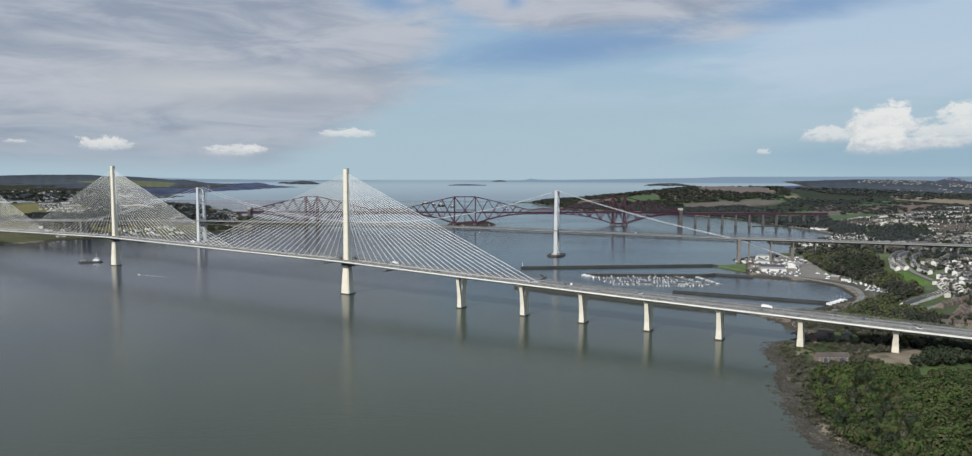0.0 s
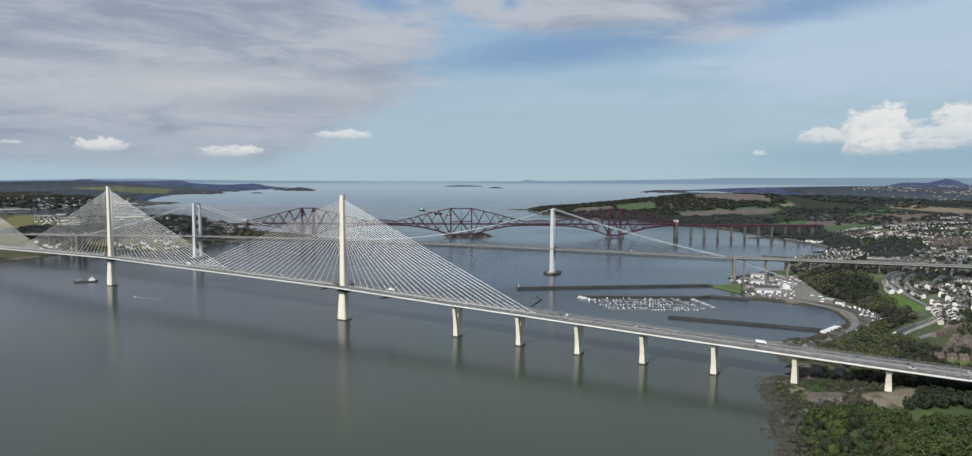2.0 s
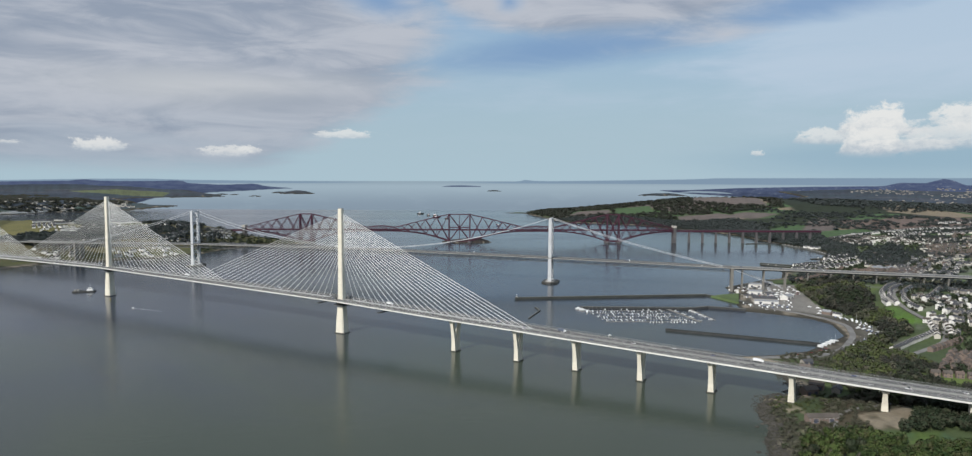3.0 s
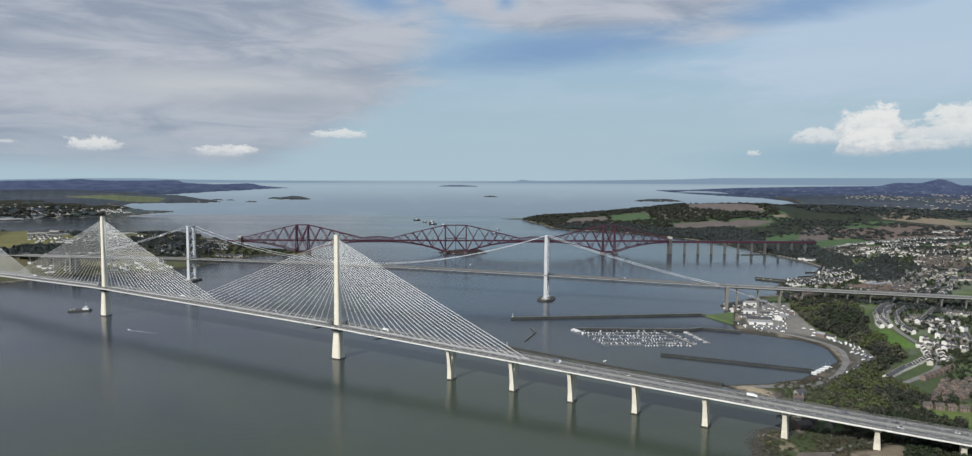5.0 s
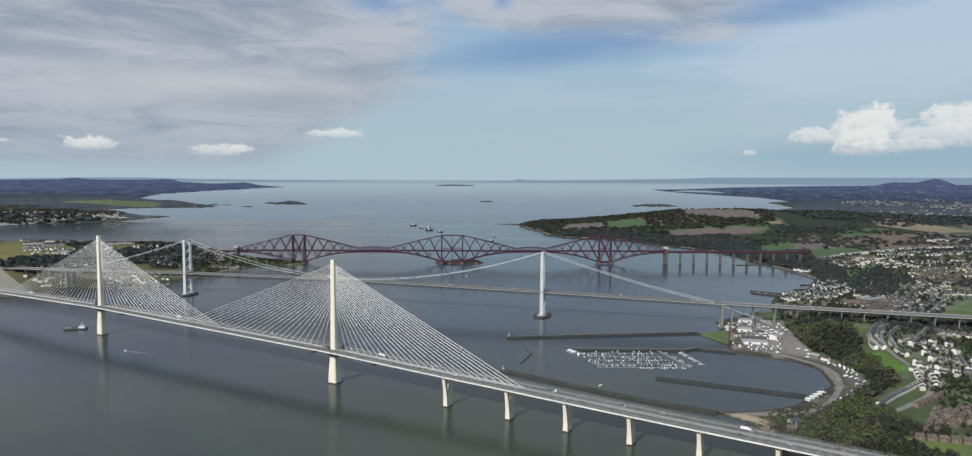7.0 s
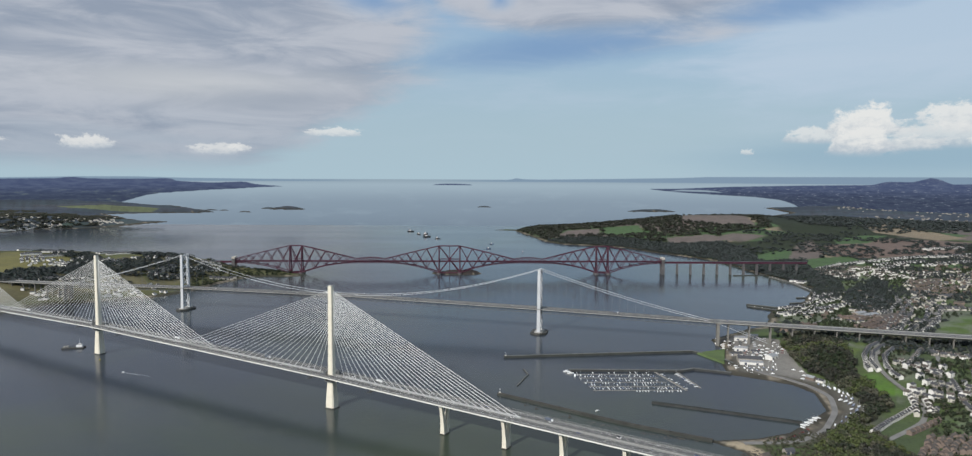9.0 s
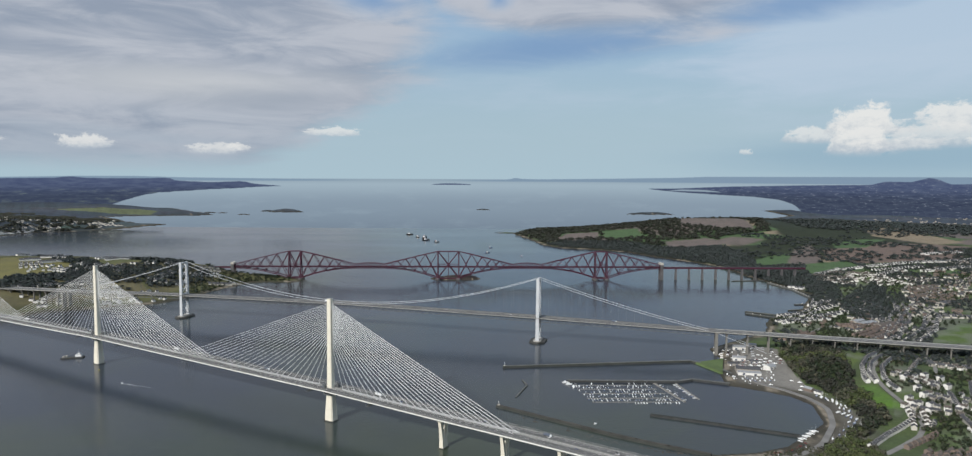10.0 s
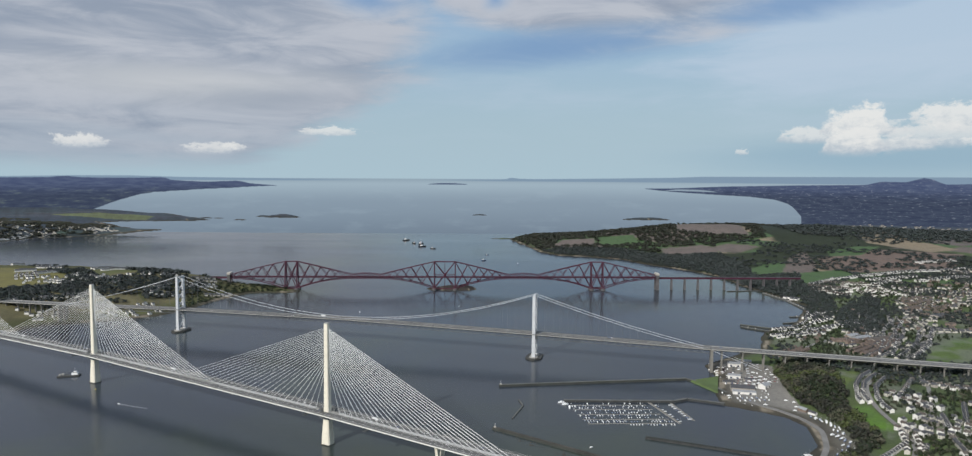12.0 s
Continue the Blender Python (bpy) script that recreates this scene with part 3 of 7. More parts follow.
ESTATE_FIELD = [(540, 836), (629, 834), (680, 790), (584, 752), (548, 796)]
NAMED_FIELDS = [
    ([(520, 4010), (760, 3960), (800, 4190), (600, 4230)], PLOUGH), ([(790, 3930), (1010, 3960), (1040, 4190), (830, 4190)], PASTURE),
    ([(1330, 4230), (1404, 4600), (1840, 4580), (1740, 4110), (1500, 4120)], PLOUGH), ([(1060, 3600), (1300, 3540), (1420, 3680), (1340, 3820), (1100, 3780)], PLOUGH),
    ([(1391, 3134), (1286, 2664), (1500, 2700), (1600, 3100)], PASTURE), ([(1560, 2700), (1900, 2800), (1800, 3060), (1640, 3000)], PASTURE),
    ([(1035, 1477), (1180, 1644), (1274, 1708), (1500, 1700), (1400, 1450), (1157, 1465)], (0.075, 0.125, 0.035)), ([(726, 1215), (746, 1196), (739, 1111), (726, 1096), (708, 1128), (714, 1186)], (0.085, 0.150, 0.036)),
    ([(-1820, 2480), (-1500, 2300), (-1420, 2480), (-1700, 2640)], (0.074, 0.074, 0.032)), ([(-4500, 7500), (-4100, 7050), (-3250, 7000), (-3350, 7400), (-4200, 7900)], (0.100, 0.118, 0.074)),
    ([(520, 735), (560, 690), (720, 740), (740, 800), (600, 800)], (0.085, 0.135, 0.04)), ([(372, 640), (440, 640), (450, 690), (395, 690)], (0.14, 0.12, 0.085)), ([(395, 588), (435, 588), (440, 625), (400, 622)], PASTURE),
    ([(795, 1381), (835, 1390), (791, 1328), (750, 1291), (765, 1334)], (0.095, 0.125, 0.045)), (ESTATE_FIELD, (0.115, 0.150, 0.052)), ([(733, 988), (759, 985), (731, 945), (711, 950)], (0.09, 0.145, 0.04)),
    ([(1400, 2952), (1631, 3360), (1764, 3468), (1633, 3101), (1508, 2876)], PLOUGH),
    ([(1723, 3263), (2182, 3620), (2577, 3434), (2130, 2886), (1719, 2843), (1591, 2955)], (0.145, 0.112, 0.096)),
    ([(1261, 3067), (1424, 3157), (1325, 2890), (1192, 2832)], PASTURE),
    ([(1270, 2713), (1371, 2890), (1673, 2952), (1567, 2717)], PASTURE),
    ([(2349, 3932), (2623, 4163), (2700, 3874), (2679, 3619), (2441, 3498)], STUBBLE),
    ([(1477, 2341), (1555, 2487), (1688, 2546), (1643, 2433), (1525, 2329)], (0.075, 0.115, 0.038)),
    ([(1071, 1527), (1162, 1618), (1290, 1668), (1283, 1594), (1189, 1473)], (0.085, 0.125, 0.04)),
    ([(1933, 3570), (2175, 3728), (2319, 3732), (2007, 3379), (1817, 3324)], PASTURE),
    ([(323, 630), (353, 697), (410, 756), (464, 765), (470, 723), (408, 630), (382, 647), (331, 607)], (0.080, 0.070, 0.048)), ([(389, 594), (410, 623), (442, 629), (418, 598)], (0.085, 0.125, 0.04)),
]
TOWN = [(760, 1500), (830, 1850), (1000, 1960), (1170, 2270), (1190, 2600), (1700, 2600), (1900, 2000), (1500, 1300), (900, 1000), (560, 830), (640, 960), (800, 1250)]
GRASS_HILL = [(-1760, 2600), (-1573, 2550), (-1438, 2500), (-1405, 2410), (-1450, 2327), (-1540, 2260), (-1660, 2330)]
BEACHES = [[(258, 522), (266, 497), (263, 469), (266, 420), (254, 420), (250, 477), (251, 506)], [(334, 775), (349, 724), (347, 690), (332, 700), (322, 730), (324, 765)], [(338, 668), (336, 640), (318, 622), (312, 640), (326, 668)]]
RUBBLE = [(389, 684), (431, 700), (462, 712), (452, 680), (412, 632), (386, 638)]
SAND = [(350, 930), (384, 905), (380, 855), (398, 850), (410, 905), (386, 946)]
YARD = [(500, 1280), (520, 1340), (560, 1450), (566, 1540), (650, 1590), (690, 1480), (650, 1330), (640, 1200), (600, 1245)]


def sheet(name, az, rr, height, mat, cover=None, lowest=None, flat=False):
    """A sheet laid out on bearings and distances from the middle of the view."""
    A, R = np.meshgrid(az, rr)
    X, Y = R * np.sin(A), R * np.cos(A)
    Z = height(X, Y)
    n, m = A.shape
    idx = np.arange(n * m).reshape(n, m)
    quads = np.stack([idx[:-1, :-1], idx[:-1, 1:], idx[1:, 1:], idx[1:, :-1]], -1).reshape(-1, 4)
    if lowest is not None:
        quads = quads[(Z.ravel()[quads] > lowest).any(1)]
    used = np.unique(quads)
    back = np.full(n * m, -1)
    back[used] = np.arange(len(used))
    x, y, z = X.ravel()[used], Y.ravel()[used], Z.ravel()[used]
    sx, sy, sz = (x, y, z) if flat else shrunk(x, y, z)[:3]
    me = bpy.data.meshes.new(name)
    q = back[quads][:, ::-1]
    me.vertices.add(len(used))
    me.vertices.foreach_set("co", np.stack([sx, sy, sz], -1).ravel().astype(np.float32))
    me.loops.add(q.size)
    me.loops.foreach_set("vertex_index", q.ravel().astype(np.int32))
    me.polygons.add(len(q))
    me.polygons.foreach_set("loop_start", np.arange(0, q.size, 4, dtype=np.int32))
    me.polygons.foreach_set("use_smooth", np.ones(len(q), bool))
    me.materials.append(mat)
    if cover:
        c = cover(x, y, z)
        at = me.attributes.new("cover", "FLOAT_COLOR", "POINT")
        at.data.foreach_set("color", np.concatenate([c, np.ones((len(c), 1))], 1).ravel().astype(np.float32))
    me.update(calc_edges=True)
    return new(name, me)


water = sheet("water", np.linspace(-math.pi, math.pi, 181), np.linspace(0, 6200, 50), lambda x, y: x * 0, M["water"], flat=True)
tagged(water, "calm grey-green tidal estuary water with faint wind streaks", "water", kind="structure")
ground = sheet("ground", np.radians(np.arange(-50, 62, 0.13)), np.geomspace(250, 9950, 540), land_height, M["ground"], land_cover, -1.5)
tagged(ground, "shores, fields, woods and town land on both sides of the estuary", "ground", kind="structure")


# ---- the cable-stayed bridge ----
class Line:
    """A straight bridge axis: s metres along it, n metres across it."""

    def __init__(self, x, y, ux, uy, profile):
        k = math.hypot(ux, uy)
        self.x, self.y, self.ux, self.uy, self.profile = x, y, ux / k, uy / k, profile
        self.turn = math.atan2(uy, ux)

    def deck(self, s):
        return float(np.interp(s, *zip(*self.profile)))

    def at(self, s, n, z):
        return (self.x + self.ux * s - self.uy * n, self.y + self.uy * s + self.ux * n, z)

    def sweep(self, section, stops):
        """Rings of a section, given as (n, height over the deck), at the stops along the axis."""
        return [[self.at(s, n, self.deck(s) + h) for n, h in section] for s in stops]

    def ring(self, s, z, hs, hn, cut=0.25):
        """A rectangular section with bevelled corners, hs by hn half wide."""
        c = min(hs, hn) * cut
        pts = [(-hs + c, -hn), (hs - c, -hn), (hs, -hn + c), (hs, hn - c), (hs - c, hn), (-hs + c, hn), (-hs, hn - c), (-hs, -hn + c)]
        return [self.at(s + a, b, z) for a, b in pts]


NEWBR = Line(-222, 1093, 0.8555, -0.5178, [(-1900, 38), (-1300, 52), (-650, 61.5), (0, 55), (220, 49), (323, 46.8), (410, 44.6), (497, 42.4), (583, 40.6), (670, 39), (760, 37.2), (1200, 31)])
STOPS = [-1900 + 25 * i for i in range(125)]


def strip(line, n0, n1, h0, h1, stops):
    return Shape().loft(line.sweep([(n0, h0), (n1, h0), (n1, h1), (n0, h1)], stops))


def cable_bridge():
    b = thing("cable_stayed_bridge", "pale concrete cable-stayed road bridge with fans of white cables", "bridge")
    girder = Shape().loft(NEWBR.sweep([(-20, -0.4), (20, -0.4), (20, -1.4), (9, -4.9), (-9, -4.9), (-20, -1.4)], STOPS))
    part("deck_girder", girder, M["deck"], b, "pale grey steel box girder")
    for side in (-1, 1):
        lo, hi = sorted((side * 3.4, side * 18.6))
        part("carriageway", strip(NEWBR, lo, hi, -0.39, 0.0, STOPS), M["bridgeroad"], b, "grey asphalt carriageway")
        part("edge_beam", strip(NEWBR, *sorted((side * 20.004, side * 20.25)), -1.5, 0.25, STOPS), M["fascia"], b, "pale edge beam along the deck")
        for off in (4.3, 14.4, 18.2):
            part("lane_line", strip(NEWBR, side * off - 0.18, side * off + 0.18, 0.0, 0.02, STOPS), M["paint"], b)
        for off in (7.7, 11.1):
            dashes = Shape()
            for i in range(200):
                s0 = -1200 + 12 * i
                dashes.loft(NEWBR.sweep([(side * off - 0.12, 0.0), (side * off + 0.12, 0.0), (side * off + 0.12, 0.02), (side * off - 0.12, 0.02)], (s0, s0 + 5)))
            tagged(part("lane_dashes", dashes, M["paint"], b), kind="stuff")
        part("parapet", strip(NEWBR, side * 19.6 - 0.12, side * 19.6 + 0.12, -0.39, 0.8, STOPS), M["barrier"], b)
        for h in (1.3, 1.9, 2.5, 3.1):
            part("shield_rail", strip(NEWBR, side * 19.9 - 0.05, side * 19.9 + 0.05, h, h + 0.14, STOPS), M["shield"], b, "thin wind shield rail")
        part("safety_barrier", strip(NEWBR, side * 3.3 - 0.15, side * 3.3 + 0.15, -0.39, 0.9, STOPS), M["barrier"], b)
    part("median", strip(NEWBR, -3.1, 3.1, -0.39, 0.12, STOPS), M["concrete"], b, "pale concrete median strip")
    reach = {-1300: (375, 375), -650: (375, 375), 0: (375, 345)}
    for s0, top in ((-1300, 202), (-650, 208), (0, 201)):
        dz = NEWBR.deck(s0)
        up = Shape().loft([NEWBR.ring(s0, z, a, c) for z, a, c in ((dz - 6, 5.2, 4.6), (dz + 30, 4.9, 4.3), (top - 70, 4.3, 3.8), (top - 4, 3.9, 3.4), (top, 3.7, 3.2))])
        tower = part("tower", up, M["cream"], b, "slender cream concrete tower")
        leg = Shape().loft([NEWBR.ring(s0, z, a, c) for z, a, c in ((1.2, 8.6, 7.6), (12, 8.2, 7.2), (26, 7.2, 6.6), (dz - 12, 5.9, 5.4), (dz - 5, 5.5, 4.8))])
        part("tower_leg", leg, M["cream"], tower)
        part("tower_footing", Shape().loft([NEWBR.ring(s0, z, a, c) for z, a, c in ((-4, 11, 9.6), (1.2, 10.4, 9.2))]), M["dark"], tower, "dark wet footing at the waterline")
        part("work_platform", Shape().loft([NEWBR.ring(s0, z, a, c, 0.1) for z, a, c in ((dz - 10.5, 9.0, 9.5), (dz - 8.6, 9.0, 9.5))]), M["truss"], tower, "dark maintenance platform round the tower")
        part("deck_collar", Shape().loft([NEWBR.ring(s0, z, a, c, 0.2) for z, a, c in ((dz - 8.2, 6.8, 6.4), (dz - 5.0, 7.6, 7.4))]), M["dark"], tower, "dark bearing collar where the deck meets the tower")
        for way, n0, tall in ((-1, -6.6, 5.2), (1, 6.6, 4.0), (-1, 6.2, 3.4)):
            x, y, _ = NEWBR.at(s0 + way * 8.6, n0, 0)
            part("works_cabin", Shape().box(x, y, dz + 0.02, 5.5, 3.0, tall, NEWBR.turn), M["truss"], tower, "dark maintenance cabin standing on the deck")
            part("hoist_frame", Shape().beam((x, y, dz + tall), (x + 2.2, y + 1.2, dz + tall + 4.5), 0.5).beam((x - 2.0, y, dz + tall), (x + 2.2, y + 1.2, dz + tall + 4.5), 0.4), M["truss"], tower)
        part("tower_cap", Shape().loft([NEWBR.ring(s0, z, 3.9, 3.4) for z in (top, top + 0.5)]), M["concrete"], tower)
        for way, far in zip((-1, 1), reach[s0]):
            for i in range(25):
                k = i / 24
                s1 = s0 + way * (26 + (far - 26) * k)
                za = top - 74 + 66 * k ** 0.8
                for side in (-1, 1):
                    cable = Shape().beam(NEWBR.at(s0 + way * 3.6, side * 0.5, za), NEWBR.at(s1, side * 0.5, NEWBR.deck(s1) + 0.3), 0.35, n=5)
                    part("stay_cable", cable, M["cable"], b)
            stops = [s0 + way * (26 + (far - 26) * i / 25) for i in range(26)]
            part("anchor_kerb", strip(NEWBR, -3.0, 3.0, 0.124, 1.2, sorted(stops)), M["deck"], b, "pale kerb where the cables are anchored")
    return b


cable_bridge()


def gantry(s):
    """A travelling inspection platform slung under the deck."""
    t = thing("inspection_gantry", "dark steel inspection gantry slung beneath the bridge deck", "gantry", "gantries under the bridge deck")
    z = NEWBR.deck(s)
    part("platform", Shape().loft([NEWBR.ring(s, z - h, 3.2, 20.5, 0.05) for h in (7.6, 6.9)]), M["truss"], t)
    for side in (-1, 1):
        for a in (-3, 3):
            part("hanger_post", Shape().beam(NEWBR.at(s + a, side * 20.4, z - 7.2), NEWBR.at(s + a, side * 20.4, z + 0.4), 0.35), M["truss"], t)


for s in (-700, -560, -34, 92, -1010):
    gantry(s)


def v_pier(s, foot):
    """A pier of two splayed legs on one footing."""
    p = thing("bridge_pier", "cream concrete bridge pier with two splayed legs standing in the water", "bridge pier", "piers of the cable-stayed bridge")
    top = NEWBR.deck(s) - 4.9
    for side in (-1, 1):
        rings = []
        for k, hs, hn, c in ((0.0, 3.5, 3.6, 3.0), (0.3, 3.0, 3.0, 3.7), (0.7, 2.4, 2.5, 6.6), (1.0, 2.3, 2.5, 9.4)):
            z = foot + (top - foot) * k
            rings.append([NEWBR.at(s + a, side * c + d, z) for a, d in ((-hs, -hn), (hs, -hn), (hs, hn), (-hs, hn))])
        part("leg", Shape().loft(rings), M["cream"], p)
    part("crosshead", Shape().loft([NEWBR.ring(s, z, 3.6, 12.0, 0.1) for z in (top - 1.6, top + 0.3)]), M["cream"], p)
    part("footing", Shape().loft([NEWBR.ring(s, z, 5.2, 7.6) for z in (foot - 6, foot + 0.5)]), M["dark"], p, "dark wet footing")
    return p


for s in (220, 323, 410, 497, 583, 670, 760, 835, 905):
    x, y, _ = NEWBR.at(s, 0, 0)
    v_pier(s, max(0.6, ground_z(x, y)))
for s in (-1523, -1627):
    v_pier(s, 1.0)


# ---- the suspension bridge ----
OLDBR = Line(170, 1618, 0.960, -0.281, [(-1800, 49), (-1411, 54), (-1003, 62.5), (-500, 66), (0, 60), (408, 53), (900, 50.5), (1500, 44.5)])


def suspension_bridge():
    b = thing("suspension_bridge", "grey steel suspension road bridge with two towers and sagging main cables", "bridge")
    stops = [-1411 + 18.19 * i for i in range(101)]
    part("deck_slab", strip(OLDBR, -16.5, 16.5, -1.2, 0.0, stops), M["concrete"], b, "grey deck edge")
    for side in (-1, 1):
        lo, hi = sorted((side * 1.2, side * 10.5))
        part("carriageway", strip(OLDBR, lo, hi, 0.0, 0.06, stops), M["bridgeroad"], b, "worn grey carriageway")
        part("footway", strip(OLDBR, *sorted((side * 12.8, side * 16.3)), 0.0, 0.08, stops), M["paleroad"], b)
        part("railing", strip(OLDBR, side * 16.4 - 0.06, side * 16.4 + 0.06, 0.0, 1.1, stops), M["truss"], b)
        t = Shape()
        for i in range(len(stops) - 1):
            s0, s1 = stops[i], stops[i + 1]
            mid = (s0 + s1) / 2
            P = lambda s, h: OLDBR.at(s, side * 12.0, OLDBR.deck(s) + h)
            t.beam(P(s0, -1.8), P(s1, -1.8), 1.1), t.beam(P(s0, -9.6), P(s1, -9.6), 1.1)
            t.beam(P(s0, -9.6), P(mid, -1.6), 0.7), t.beam(P(mid, -1.6), P(s1, -9.6), 0.7)
            t.beam(P(s0, -9.6), P(s0, -1.6), 0.5)
        part("stiffening_truss", t, M["truss"], b, "dark lattice truss under the deck")
    lat = Shape()
    for s in stops:
        lat.beam(OLDBR.at(s, -12, OLDBR.deck(s) - 9.6), OLDBR.at(s, 12, OLDBR.deck(s) - 9.6), 0.6)
    part("floor_beams", lat, M["truss"], b)

    def cable_z(s):
        if -1003 <= s <= 0:
            q = (s + 501.5) / 501.5
            return 68.5 + (154.5 - 68.5) * q * q
        d = s if s > 0 else -1003 - s
        if d <= 408:
            k = d / 408
            return 154.5 + (OLDBR.deck(s) - 3 - 154.5) * k - 16 * k * (1 - k) * 2.2
        return OLDBR.deck(408) - 3 - (d - 408) * 0.36

    for side in (-1, 1):
        marks = [-1411 - 110, -1411] + [-1411 + 34 * i for i in range(1, 12)] + [-1003 + 25.075 * i for i in range(0, 41)] + [34 * i for i in range(1, 12)] + [408, 518]
        cab = Shape()
        for s0, s1 in zip(marks, marks[1:]):
            cab.beam(OLDBR.at(s0, side * 12, cable_z(s0)), OLDBR.at(s1, side * 12, cable_z(s1)), 0.85, n=6)
        part("main_cable", cab, M["steel"], b, "thick pale main cable")
        for s in stops[1:-1]:
            if abs(s) > 6 and abs(s + 1003) > 6 and cable_z(s) - OLDBR.deck(s) > 4:
                part("hanger", Shape().beam(OLDBR.at(s, side * 12, OLDBR.deck(s)), OLDBR.at(s, side * 12, cable_z(s)), 0.20, n=4), M["truss"], b)
    for s0 in (-1003, 0):
        tower = part("tower_pier", Shape().loft([OLDBR.ring(s0, z, a, c, 0.5) for z, a, c in ((-5, 10, 22), (5.2, 9.6, 21.5))]), M["concrete"], b, "low concrete pier at the waterline")
        part("pier_fender", Shape().loft([OLDBR.ring(s0, z, a, 31, 0.7) for z, a in ((-5, 19), (3.4, 18.6))]), M["dark"], tower, "dark fender ring")
        for side in (-1, 1):
            leg = Shape().loft([[OLDBR.at(s0 + a, side * c + d, z) for a, d in ((-h, -2.1), (h, -2.1), (h, 2.1), (-h, 2.1))] for z, h, c in ((5, 4.3, 13.6), (60, 3.9, 12.9), (154, 3.3, 12.0))])
            part("tower_leg", leg, M["steel"], tower, "pale grey steel tower leg")
        for z0, z1 in ((8, 30), (30, 50), (66, 88), (88, 110), (110, 132), (132, 152)):
            for side in (-1, 1):
                part("cross_brace", Shape().beam(OLDBR.at(s0, -side * 12.4, z0), OLDBR.at(s0, side * 12.4, z1), 1.8), M["steel"], tower)
        for z in (50, 66, 152.5):
            part("cross_beam", Shape().beam(OLDBR.at(s0, -12.5, z), OLDBR.at(s0, 12.5, z), 3.2), M["steel"], tower)
    for s0 in (-1411, 408):
        for side in (-1, 1):
            x, y, _ = OLDBR.at(s0, side * 12, 0)
            part("side_tower", Shape().loft([[OLDBR.at(s0 + a, side * 10 + d, z) for a, d in ((-3, -6.5), (3, -6.5), (3, 6.5), (-3, 6.5))] for z in (-3, OLDBR.deck(s0) - 1.2)]), M["pier"], b, "tall weathered concrete side pier")
    return b


suspension_bridge()


def viaduct(name, stops, label):
    v = thing(name, label, "viaduct")
    part("deck_slab", strip(OLDBR, -16.5, 16.5, -1.3, 0.0, stops), M["concrete"], v)
    part("girder", strip(OLDBR, -9, -6, -4.6, -1.3, stops), M["truss"], v)
    part("girder", strip(OLDBR, 6, 9, -4.6, -1.3, stops), M["truss"], v)
    for side in (-1, 1):
        part("carriageway", strip(OLDBR, *sorted((side * 1.2, side * 10.5)), 0.0, 0.06, stops), M["bridgeroad"], v, "worn grey carriageway")
        part("parapet", strip(OLDBR, side * 16.4 - 0.1, side * 16.4 + 0.1, 0.0, 1.1, stops), M["barrier"], v)
    for s in stops[1::2]:
        x, y, _ = OLDBR.at(s, 0, 0)
        g = max(-3.0, ground_z(x, y) - 3)
        top = OLDBR.deck(s) - 4.6
        if top > g + 5:
            pier = part("portal", Shape().loft([OLDBR.ring(s, z, 1.6, 14, 0.1) for z in (top - 2.5, top)]), M["pier"], v)
            for side in (-1, 1):
                part("column", Shape().loft([[OLDBR.at(s + a, side * 9.5 + d, z) for a, d in ((-1.2, -1.8), (1.2, -1.8), (1.2, 1.8), (-1.2, 1.8))] for z in (g, top - 2.5)]), M["pier"], pier)
    return v


viaduct("approach_viaduct", [408 + 22 * i for i in range(38)], "concrete and steel approach viaduct running over the wooded bank")
viaduct("approach_viaduct", [-1411 - 22 * i for i in range(16)], "concrete and steel approach viaduct on tall piers by the far shore")


# ---- the cantilever railway bridge ----
FB_Y, FB_TOP, FB_RAIL = 2585.0, 107.0, 49.0


